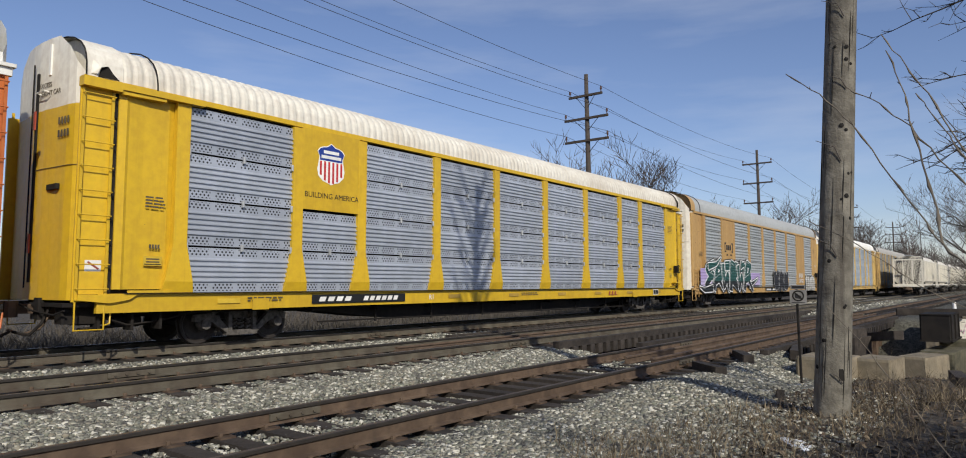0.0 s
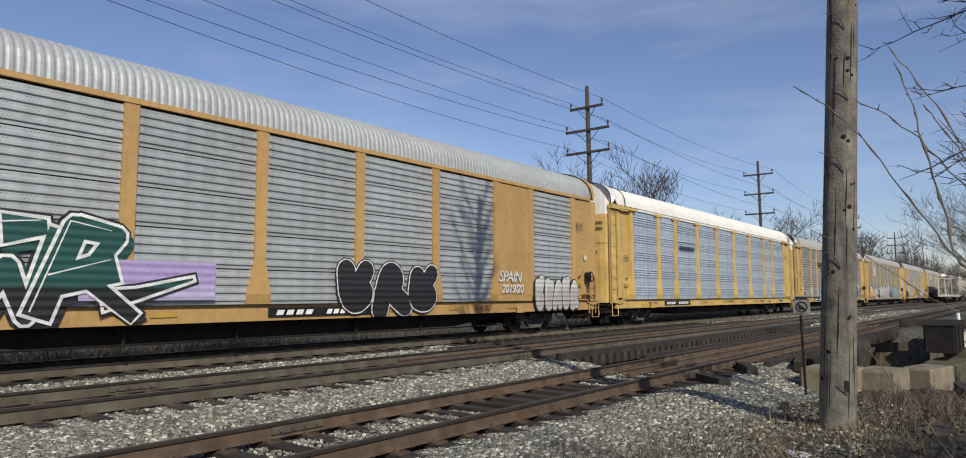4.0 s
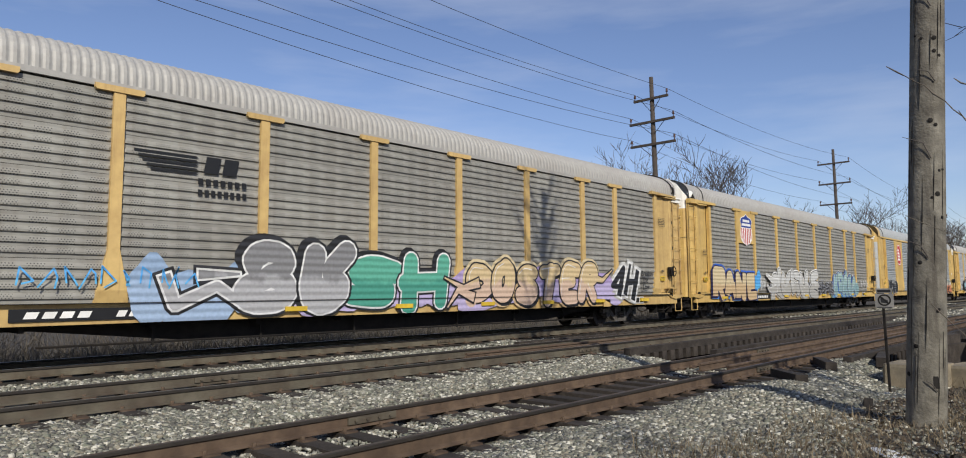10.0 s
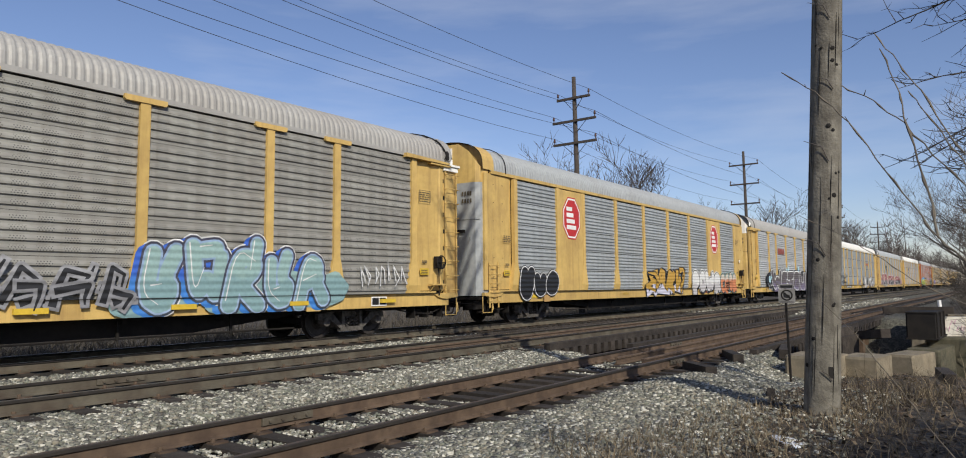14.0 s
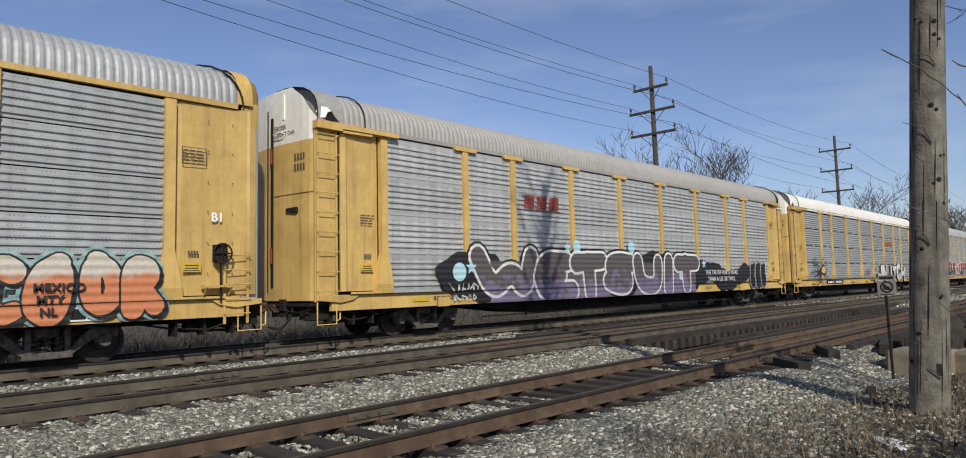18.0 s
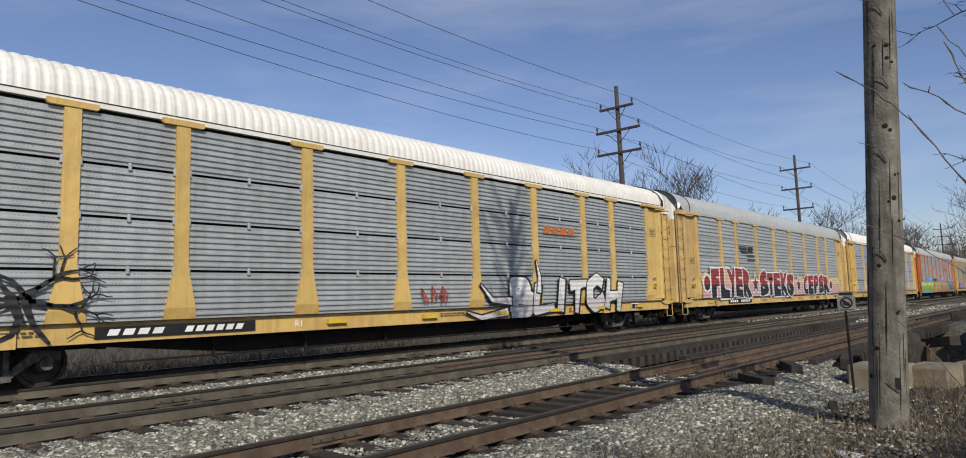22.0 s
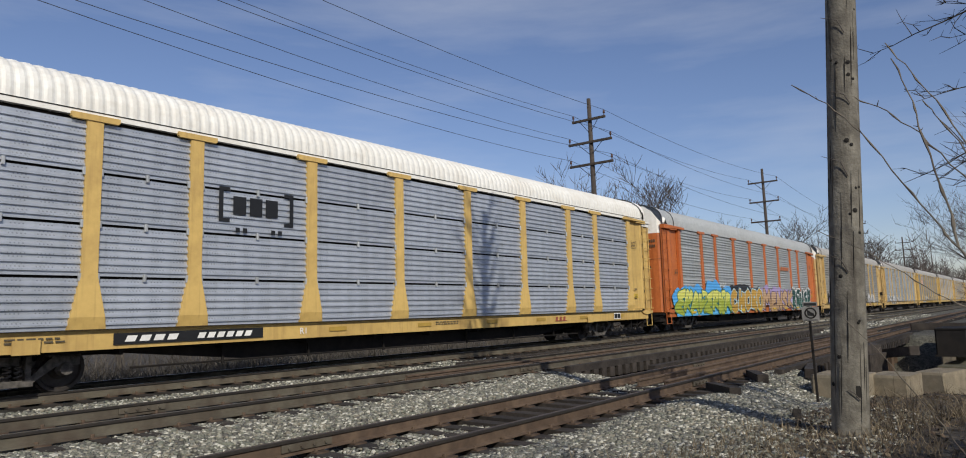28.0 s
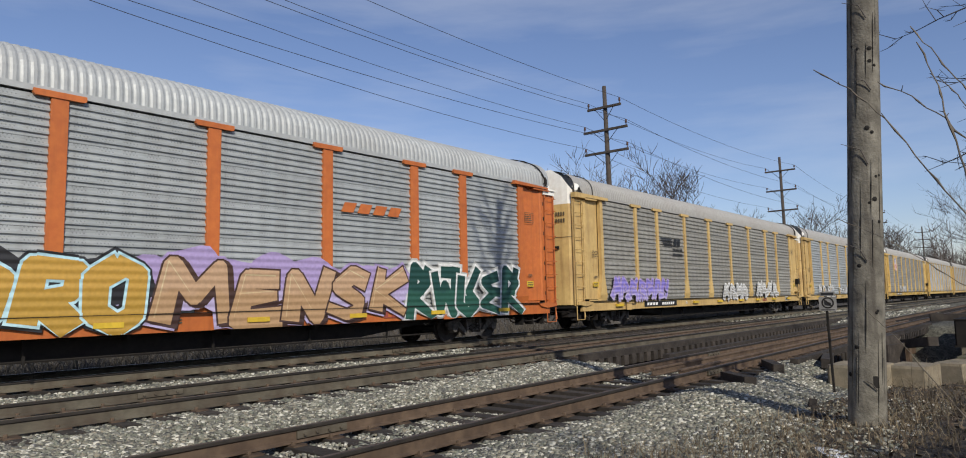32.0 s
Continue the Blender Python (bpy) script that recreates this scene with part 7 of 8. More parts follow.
def stencils(car, key, seed):
    rng = random.Random(seed)
    old = key in ("csx_old", "kcs")
    xo, thick = 12.5 if old else 5.0, key in ("ns", "up2", "bnsf", "bnsf2")
    p = plate(car, "number_board", xo, xo + 3.1, SILL0 + 0.07, SILL1 - 0.06, BLACKPAINT, 0, "black car number board", SILLF)
    bars(car, p, xo + 0.2, xo + 1.25, SILL0 + 0.12, SILL1 - 0.11, 4, WHITEPAINT, SILLF - 0.006, 0.05)
    bars(car, p, xo + 1.6, xo + 2.85, SILL0 + 0.12, SILL1 - 0.11, 6, WHITEPAINT, SILLF - 0.006, 0.05)
    if not old and key != "ttx":
        words("stencil", "R1", 0.2, WHITEPAINT, car, 9.05, SILLF - 0.004, SILL0 + 0.1)
    for x in (2.6, 9.9, 12.9, 15.9, 18.6, 21.4, 24.3):
        part("reflector", Shape().prism([(x, SILL0 + 0.13), (x + 0.52, SILL0 + 0.13), (x + 0.52, SILL0 + 0.23), (x, SILL0 + 0.23)], (FACE - 0.045 if thick else SILLF - 0.004), SILLF, "y"), NOTICE if thick or x < 3 else REFLECT, car, "yellow reflective strip")
    print_lines(car, 3.3, 4.2, SILL1 - 0.12, 2, PRINT, SILLF, 0.03, seed)
    print_lines(car, 13.6, 14.6, SILL1 - 0.12, 2, PRINT, SILLF, 0.03, seed + 1)
    p = plate(car, "logo_patch", 19.75, 20.5, SILL0 + 0.09, SILL0 + 0.11, MAROON, 0, "", SILLF)
    bars(car, p, 19.75, 20.5, SILL0 + 0.09, SILL1 - 0.1, 3, MAROON, SILLF - 0.004, 0.03, 0.55)
    p = plate(car, "inspection_board", 24.0, 24.55, SILL0 + 0.05, SILL1 - 0.05, WHITEPAINT, 0.001, "white edged inspection board", SILLF)
    for a in (24.03, 24.29):
        part("board_field", Shape().prism([(a, SILL0 + 0.08), (a + 0.23, SILL0 + 0.08), (a + 0.23, SILL1 - 0.08), (a, SILL1 - 0.08)], SILLF - 0.009, SILLF - 0.006, "y"), BLACKPAINT, p)
    for x in (3.4, 21.9):
        plate(car, "jacking_pad", x, x + 0.42, SILL0 - 0.02, SILL1 - 0.12, TAN if old else STYLES[key]["paint"], 0.03, "steel jacking pad", SILLF)
    yf = SIDE - 0.024
    for x, mirror in ((1.05, 0), (LENGTH - 1.5, 1)):
        p = plate(car, "notice", x, x + 0.36, 1.62, 1.8, NOTICE, 0, "small yellow notice", yf)
        part("notice_frame", Shape().prism([(x + 0.02, 1.64), (x + 0.34, 1.64), (x + 0.34, 1.655), (x + 0.02, 1.655)], yf - 0.008, yf - 0.005, "y"), BLACKPAINT, p)
        for k in range(2):
            part("text_bar", Shape().prism([(x + 0.05, 1.68 + k * 0.055), (x + 0.31, 1.68 + k * 0.055), (x + 0.31, 1.705 + k * 0.055), (x + 0.05, 1.705 + k * 0.055)], yf - 0.008, yf - 0.005, "y"), PRINT, p)
        p = plate(car, "data_panel", x, x + 0.01, 2.4, 2.41, PRINT, 0, "", yf)
        print_lines(car, x, x + 0.4, 2.92 if not mirror else 3.95, 4, PRINT, yf, 0.032, seed + 3)
        bars(car, p, x + 0.1, x + 0.32, 1.95, 2.03, 4, PRINT, yf)
        if mirror:
            s = Shape()
            for a, b, c, d in ((x - 0.03, x + 0.45, 3.7, 3.715), (x - 0.03, x + 0.45, 4.02, 4.035), (x - 0.03, x - 0.015, 3.7, 4.03), (x + 0.435, x + 0.45, 3.7, 4.03)):
                s.prism([(a, c), (b, c), (b, d), (a, d)], yf - 0.003, yf, "y")
            part("data_frame", s, PRINT, car, "dark stencilled frame")
    if old:
        words("stencil", "B1", 0.24, WHITEPAINT, car, LENGTH - 0.95, yf - 0.004, 2.62, 0.008, label="white stencil")
    # words on the end doors
    if not old:
        for k, t in enumerate(("EXCESS", "HEIGHT CAR")):
            words("stencil", t, 0.13, PRINT, car, -0.27, -0.62, 4.98 - k * 0.16, label="dark stencil").matrix_basis = pose(-0.3, -0.1, 4.98 - 0.16 * k, 0, 0, -83) @ Matrix.Translation((0.0, -0.03, 0))


def shield(car, cx, cz, w, h):
    """A shield emblem: blue head over red and white stripes, white rim."""
    def outline(k):
        top = [(-0.5, 0.28), (-0.42, 0.36), (-0.3, 0.4), (-0.15, 0.42), (0, 0.5), (0.15, 0.42), (0.3, 0.4), (0.42, 0.36), (0.5, 0.28)]
        low = [(0.43, 0.16), (0.46, 0.0), (0.5, -0.15), (0.46, -0.3), (0.3, -0.42), (0.12, -0.46), (0, -0.5), (-0.12, -0.46), (-0.3, -0.42), (-0.46, -0.3), (-0.5, -0.15), (-0.46, 0.0), (-0.43, 0.16)]
        return [(cx + x * w * k, cz + z * h * k) for x, z in top + low]
    y = SIDE - 0.056
    e = part("emblem", Shape().prism(outline(1.0)[::-1], y - 0.003, y, "y"), WHITEPAINT, car, "shield emblem in blue, red and white")
    head = [(x, z) for x, z in outline(0.95) if z > cz + 0.05 * h]
    head = [(cx + 0.41 * w, cz + 0.07 * h), (cx - 0.41 * w, cz + 0.07 * h)] + head
    part("emblem_head", Shape().prism(sorted(head, key=lambda p: -math.atan2(p[1] - cz - 0.2 * h, p[0] - cx)), y - 0.006, y - 0.003, "y"), BLUEPAINT, e)
    for k in range(6):
        x = cx + (-0.41 + k * 0.15) * w
        zl = cz - (0.28 if k in (0, 5) else 0.4 if k in (1, 4) else 0.455) * h
        part("emblem_stripe", Shape().prism([(x, zl), (x + 0.07 * w, zl - 0.01), (x + 0.07 * w, cz + 0.05 * h), (x, cz + 0.05 * h)], y - 0.006, y - 0.003, "y"), REDPAINT, e)
    for k, (a, b) in enumerate(((0.28, 0.24), (0.36, 0.12))):
        part("text_bar", Shape().prism([(cx - a * w, cz + b * h), (cx + a * w, cz + b * h), (cx + a * w, cz + (b + 0.075) * h), (cx - a * w, cz + (b + 0.075) * h)], y - 0.009, y - 0.006, "y"), WHITEPAINT, e)


def octagon(car, cx, cz, r):
    y = SIDE - 0.05
    ring = lambda k: [(cx + r * k * math.cos(math.pi * (i + 0.5) / 4) * 0.92, cz + r * k * 1.12 * math.sin(math.pi * (i + 0.5) / 4)) for i in range(8)]
    e = part("emblem", Shape().prism(ring(1.0), y - 0.003, y, "y"), REDPAINT, car, "red eight-sided emblem with white rim")
    part("emblem_rim", Shape().prism(ring(0.94), y - 0.005, y - 0.003, "y"), WHITEPAINT, e)
    part("emblem_field", Shape().prism(ring(0.86), y - 0.008, y - 0.005, "y"), REDPAINT, e)
    for k in range(4):
        z = cz + (0.45 - 0.3 * k) * r
        part("text_bar", Shape().prism([(cx - 0.5 * r, z - 0.1 * r), (cx + (0.05 + 0.12 * k) * r, z - 0.1 * r), (cx + (0.05 + 0.12 * k) * r, z + 0.1 * r), (cx - 0.5 * r, z + 0.1 * r)], y - 0.011, y - 0.008, "y"), WHITEPAINT, e)


def logo_bars(car, x0, x1, z0, z1, count, material, shear=0.0, line=None, label="brand mark as plain bars"):
    p = plate(car, "logo_patch", x0, x1, z0 - 0.05, z0 - 0.03, line or material, 0.0, label, SIDE - 0.03, shear * 0.2)
    bars(car, p, x0, x1, z0, z1, count, material, SIDE - 0.034, shear, 0.25)


def horse_mark(car, x0, z0, material):
    p = plate(car, "logo_patch", x0, x0 + 0.01, z0, z0 + 0.01, material, 0, "brand mark as plain bars", SIDE - 0.03)
    for k in range(5):
        part("logo_line", Shape().prism([(x0 - 0.15 * k * 0.5, z0 + 0.08 * k), (x0 + 0.9, z0 + 0.08 * k), (x0 + 0.85, z0 + 0.08 * k + 0.045), (x0 - 0.15 * k * 0.5, z0 + 0.08 * k + 0.045)], SIDE - 0.036, SIDE - 0.033, "y"), material, p)
    bars(car, p, x0 + 1.0, x0 + 1.75, z0 + 0.05, z0 + 0.38, 2, material, SIDE - 0.033, 0.06, 0.2)
    for k in range(2):
        bars(car, p, x0 + 0.9, x0 + 1.95, z0 - 0.18 - 0.22 * k, z0 - 0.06 - 0.22 * k, 7 + k, material, SIDE - 0.033, 0.0, 0.35)


def brackets(car, cx, cz, w, h, material, y):
    p = plate(car, "logo_patch", cx - w * 0.3, cx + w * 0.3, cz - 0.01, cz + 0.0, material, 0, "dark bracketed brand mark", y)
    for sx in (-1, 1):
        s = Shape()
        a = cx + sx * w / 2
        s.prism([(a - 0.05, cz - h / 2), (a + 0.05, cz - h / 2), (a + 0.05, cz + h / 2), (a - 0.05, cz + h / 2)], y - 0.004, y, "y")
        for zz in (cz - h / 2, cz + h / 2 - 0.08):
            b = a - sx * 0.2
            s.prism([(min(a, b), zz), (max(a, b), zz), (max(a, b), zz + 0.08), (min(a, b), zz + 0.08)], y - 0.005, y - 0.001, "y")
        part("logo_bracket", s, material, p)
    for dx in (-0.55, -0.35, 0.45, 0.65):
        s = Shape().prism([(cx + dx * w / 2 * 1.0 - 0.05, cz - h / 2 - 0.2), (cx + dx * w / 2 + 0.05, cz - h / 2 - 0.2), (cx + dx * w / 2 + 0.05, cz - h / 2 - 0.1), (cx + dx * w / 2 - 0.05, cz - h / 2 - 0.1)], y - 0.004, y, "y")
        part("logo_dot", s, material, p)
    bars(car, p, cx - w * 0.34, cx + w * 0.34, cz - h * 0.26, cz + h * 0.26, 3, material, y, 0, 0.22)


def star(car, cx, cz, r, fill, line):
    ring = lambda k: [(cx + (r if i % 2 == 0 else r * 0.42) * k * math.sin(math.pi * i / 5), cz + (r if i % 2 == 0 else r * 0.42) * k * math.cos(math.pi * i / 5)) for i in range(10)]
    for m, k, d in ((line, 1.3, 0.007), (fill, 0.95, 0.015)):
        s = Shape().prism(ring(k)[::-1], -0.002, 0.0, "y")
        part("painted_star", s, m, car, "painted star", (0, FACE - d, 0))


def disc(car, cx, cz, r, fill, line):
    for m, k, d in ((line, 1.25, 0.007), (fill, 0.95, 0.015)):
        part("painted_disc", Shape().prism([(cx + r * k * math.cos(-2 * math.pi * i / 20), cz + r * k * math.sin(-2 * math.pi * i / 20)) for i in range(20)], -0.002, 0, "y"), m, car, "painted disc", (0, FACE - d, 0))


for k_, ((car_, _), key_) in enumerate(zip(CARS, ORDER)):
    if k_ < 15:
        stencils(car_, key_, 100 + k_)
C = [c for c, _ in CARS]

p_ = plate(C[1], "sticker", 0.03, 0.31, 1.5, 1.7, WHITEPAINT, 0.0, "small white sticker with red bar", SIDE + 0.018)
part("sticker_bar", Shape().prism([(0.06, 1.66), (0.09, 1.68), (0.28, 1.55), (0.25, 1.53)], SIDE + 0.008, SIDE + 0.012, "y"), MAROON, p_)
shield(C[1], 5.5, 4.17, 0.84, 1.02)
words("slogan", "BUILDING AMERICA", 0.185, BLACKPAINT, C[1], 4.73, SIDE - 0.056, 3.32, label="black painted words")

brackets(C[2], 5.54, 3.35, 1.3, 0.55, BLACKPAINT, SIDE - 0.05)
plate(C[2], "paint_cloud", 0.9, 2.6, 1.1, 2.1, S_LILAC, 0.0, "lilac sprayed band")
plate(C[2], "paint_cloud", 8.6, 11.2, 1.2, 1.95, S_LILAC, 0.0, "lilac sprayed band")
piece(C[2], "cabdba", 1.7, 9.4, 0.74, 2.65, S_DEEP, S_WHITE, S_BLACK, 61, 0.1, 0.38, None, False, 0.06, 0.05, (0.1, -0.12, S_DEEP), S_WHITE, 0.22)
for q_ in (((9.0, 1.2), (9.6, 1.32), (10.7, 1.62)), ((2.6, 1.05), (1.4, 0.95), (0.7, 1.12)), ((2.0, 2.2), (3.2, 2.35), (4.0, 2.75))):
    for m_, g_, d_ in ((S_BLACK, 0.1, 0.026), (S_WHITE, 0.06, 0.028), (S_DEEP, 0.0, 0.031)):
        s_ = Shape()
        brush(s_, list(q_), 0.36, 0.04, 0, g_, False)
        part("graffiti_stroke", s_, m_, C[2], "", (0, FACE - d_, 0))
piece(C[2], "eae", 14.4, 18.1, 0.72, 2.1, S_BLACK, S_WHITE, S_BLACK, 62, 0.0, 0.5, None, True, 0.03, 0.03)
words("paint_tag", "SPAIN", 0.5, S_WHITE, C[2], 20.9, FACE - 0.01, 1.72, 0.004, 0.25, 0.92, label="white painted tag")
words("paint_tag", "2019/20", 0.4, S_WHITE, C[2], 21.05, FACE - 0.01, 1.36, 0.004, 0.25, 0.92, label="white painted tag")
piece(C[2], "eUaed", 23.0, 25.8, 0.72, 1.95, S_GREYW, S_BLACK, None, 63, 0.0, 0.6, None, True, 0.035, 0.0, (-0.06, -0.03, S_BLACK), S_WHITE)

logo_bars(C[3], 7.0, 8.9, 3.5, 3.68, 8, NAVY, 0.03, None, "dark brand mark as plain thin bars")
plate(C[3], "logo_line", 6.9, 9.0, 3.86, 3.89, NAVY, 0.0, "thin dark line", SIDE - 0.03)

horse_mark(C[4], 7.1, 3.55, BLACKPAINT)
scribble(C[4], 2.2, 4.2, 1.2, 1.75, S_WHITE, 2, 7, 0.04)
scribble(C[4], 5.0, 8.0, 1.35, 1.75, S_SKY, 3, 10, 0.03)
cloud(C[4], 9.6, 16.0, 0.75, 1.5, S_LILAC, 6, 9)
cloud(C[4], 15.0, 23.0, 0.8, 1.9, S_LILAC, 61, 10)
cloud(C[4], 6.9, 9.2, 0.7, 2.2, S_ICEBLUE, 7, 4)
piece(C[4], "b", 7.3, 9.3, 0.9, 1.85, S_CHROME, S_BLACK, None, 64, 0.1, 0.34, S_WHITE, False, 0.07)
piece(C[4], "8e", 8.7, 11.7, 0.72, 2.3, S_CHROME, S_BLACK, None, 65, 0.1, 0.42, S_WHITE, True, 0.07, 0.0, (-0.1, 0.06, S_BLACK))
piece(C[4], "SH", 11.4, 14.7, 0.75, 2.25, S_GREEN, S_BLACK, None, 2, 0.1, 0.44, S_WHITE, True, 0.06, 0.0, (-0.08, 0.05, S_BLACK))
piece(C[4], "DOSTER", 15.3, 21.5, 0.8, 2.15, S_PEACH, S_BLACK, S_CREAM, 3, 0.15, 0.42, None, True, 0.045, 0.08, (0.07, -0.05, S_BLACK), S_WHITE)
for q_ in (((15.8, 1.5), (15.2, 1.35), (14.5, 1.62)), ((15.6, 1.1), (15.0, 1.3), (14.6, 0.85)), ((21.2, 1.7), (21.8, 1.6), (22.4, 1.95))):
    for m_, g_, d_ in ((S_BLACK, 0.045, 0.034), (S_PEACH, 0.0, 0.037)):
        s_ = Shape()
        brush(s_, list(q_), 0.26, 0.03, 0, g_, False)
        part("graffiti_stroke", s_, m_, C[4], "", (0, FACE - d_, 0))
piece(C[4], "4H", 22.5, 24.1, 0.95, 2.15, S_BLACK, S_WHITE, S_GREYW, 4, 0.25, 0.3, None, False, 0.07)

for k_, w_ in enumerate(("Breakin", "The", "Low")):
    words("paint_tag", w_, 0.27, S_BLACK, C[4], 24.3 + 0.05 * k_, FACE - 0.05, 1.78 - 0.24 * k_, 0.005, 0.1, 1.0, "black hand-painted words", 0.0)
shield(C[5], 5.54, 4.05, 1.35, 1.5)
piece(C[5], "RANE", 1.75, 6.35, 0.74, 2.1, S_CREAM, S_INK, S_BLUE, 5, 0.0, 0.4, None, False, 0.045, 0.07, (-0.14, -0.05, S_INK))
cloud(C[5], 6.2, 6.9, 1.0, 2.1, S_SKY, 9, 2)
scribble(C[5], 6.8, 7.5, 1.2, 2.0, S_WHITE, 10, 5, 0.03)
piece(C[5], "debec", 8.3, 15.0, 0.74, 2.15, S_GREYW, S_BLACK, S_WHITE, 6, 0.1, 0.4, None, True, 0.03, 0.06, (0.08, -0.06, S_CREAM), S_WHITE, 0.14)
for q_ in (((9.0, 1.6), (8.2, 1.75), (7.6, 2.0)), ((8.8, 1.3), (8.0, 1.2), (7.7, 1.45))):
    for m_, g_, d_ in ((S_WHITE, 0.045, 0.03), (S_GREYW, 0.0, 0.033)):
        s_ = Shape()
        brush(s_, list(q_), 0.34, 0.04, 0, g_, True)
        part("graffiti_stroke", s_, m_, C[5], "", (0, FACE - d_, 0))
wild(C[5], 15.0, 17.9, 0.95, 1.75, 4, S_BLACK, S_GREY, None, 13, 0.12)
cloud(C[5], 17.6, 23.0, 0.75, 1.7, S_TEAL, 57, 8)
piece(C[5], "ebdea", 18.0, 22.5, 0.75, 2.2, S_TEAL, S_DUSK, S_WHITE, 7, 0.05, 0.4, S_ICEBLUE, True, 0.06, 0.03, (-0.12, -0.06, S_BLUE), S_WHITE)
scribble(C[5], 23.4, 25.2, 1.3, 1.95, S_WHITE, 15, 7, 0.03)

octagon(C[6], 5.54, 3.85, 0.78)
octagon(C[6], 21.86, 3.85, 0.78)
piece(C[6], "UUO", 1.95, 4.35, 0.85, 1.85, S_BLACK, S_WHITE, S_BLACK, 16, 0.05, 0.52, None, True, 0.035, 0.03)
piece(C[6], "cadb", 12.3, 16.8, 0.9, 2.05, S_GOLD, S_BLACK, None, 17, 0.35, 0.34, None, False, 0.03, 0.0, (0.16, 0.02, S_BLACK))
piece(C[6], "bca", 12.2, 16.6, 0.74, 1.3, S_ICELILAC, S_BLACK, None, 18, 0.3, 0.5, None, False, 0.025)
for q_ in (((16.4, 1.2), (16.7, 1.4), (17.0, 1.95)), ((13.6, 1.5), (13.2, 1.8), (12.4, 1.85))):
    for m_, g_, d_ in ((S_BLACK, 0.05, 0.028), (S_GOLD, 0.0, 0.031)):
        s_ = Shape()
        brush(s_, list(q_), 0.3, 0.05, 0, g_, False)
        part("graffiti_stroke", s_, m_, C[6], "", (0, FACE - d_, 0))
piece(C[6], "POWR", 18.1, 22.5, 0.76, 2.0, S_BRIGHT, S_BLACK, S_WHITE, 8, 0.0, 0.48, None, True, 0.04, 0.05, (0.06, -0.07, S_BLACK))
piece(C[6], "COOR", 22.7, 25.5, 0.78, 1.9, S_ORANGE, S_BLACK, S_TEAL, 18, 0.0, 0.5, None, True, 0.035, 0.06, (0.05, -0.05, S_BLACK))
for k_, w_ in enumerate(("MEXICO", "MTY", "NL")):
    words("paint_tag", w_, 0.2, S_BLACK, C[6], 23.45 + 0.05 * k_, FACE - 0.055, 1.3 - 0.2 * k_, 0.006, 0.0, 1.05, "black hand-painted words", 0.0)

logo_bars(C[7], 7.0, 8.8, 3.5, 3.9, 3, MAROON, 0.05)
cloud(C[7], 3.8, 18.6, 0.74, 2.1, S_BLACK, 19, 15)
cloud(C[7], 17.5, 22.9, 0.9, 1.85, S_BLACK, 20, 7)
piece(C[7], "WETSUIT", 4.9, 17.8, 0.72, 2.22, S_PLUM, S_WHITE, S_BLACK, 9, 0.05, 0.48, None, True, 0.085, 0.07, None, None, 0.09)
plate(C[7], "paint_band", 5.4, 17.6, SILL0 + 0.004, 1.9, S_PLUM, 0.0005, "dark painted ground behind letters")
for x_, z_, r_ in ((4.2, 1.6, 0.2), (9.5, 2.4, 0.17), (12.8, 2.45, 0.18), (16.4, 1.4, 0.13), (13.9, 1.2, 0.11)):
    disc(C[7], x_, z_, r_, S_ICE, S_ICE)
for x_, z_ in ((4.65, 1.72), (9.0, 2.35), (18.4, 1.9), (15.3, 0.98), (11.2, 1.5)):
    star(C[7], x_, z_, 0.17, S_ICE, S_ICE)
words("paint_tag", "THE TRUTH HURTS MORE", 0.27, S_WHITE, C[7], 18.5, FACE - 0.02, 1.45, 0.004, label="white hand-painted words")
words("paint_tag", "THAN A LIE OR TWO,", 0.27, S_WHITE, C[7], 18.7, FACE - 0.02, 1.17, 0.004, label="white hand-painted words")
scribble(C[7], 3.8, 4.9, 1.1, 1.3, S_WHITE, 22, 6, 0.035)
scribble(C[7], 3.8, 4.8, 0.84, 1.02, S_WHITE, 23, 5, 0.035)
piece(C[7], "eee", 23.1, 24.9, 0.74, 1.95, S_BLACK, S_WHITE, S_BLACK, 24, 0.0, 0.6, None, True, 0.03, 0.03)

logo_bars(C[8], 18.45, 20.3, 3.42, 3.66, 4, ORANGE, 0.12, BLACKPAINT)
piece(C[8], "BLITCH", 16.5, 23.2, 0.74, 2.0, S_BRIGHT, S_BLACK, None, 10, 0.2, 0.36, None, False, 0.05, 0.0, (0.08, -0.03, S_BLACK), S_GREYW)
for q_ in (((16.6, 1.25), (15.7, 1.3), (15.2, 1.75)), ((16.4, 0.95), (15.2, 0.8), (14.6, 0.98)), ((18.0, 1.5), (18.05, 2.0), (17.9, 2.5))):
    for m_, g_, d_ in ((S_BLACK, 0.045, 0.032), (S_BRIGHT, 0.0, 0.035)):
        s_ = Shape()
        brush(s_, list(q_), 0.22, 0.03, 0, g_, False)
        part("graffiti_stroke", s_, m_, C[8], "", (0, FACE - d_, 0))
rng_ = random.Random(41)


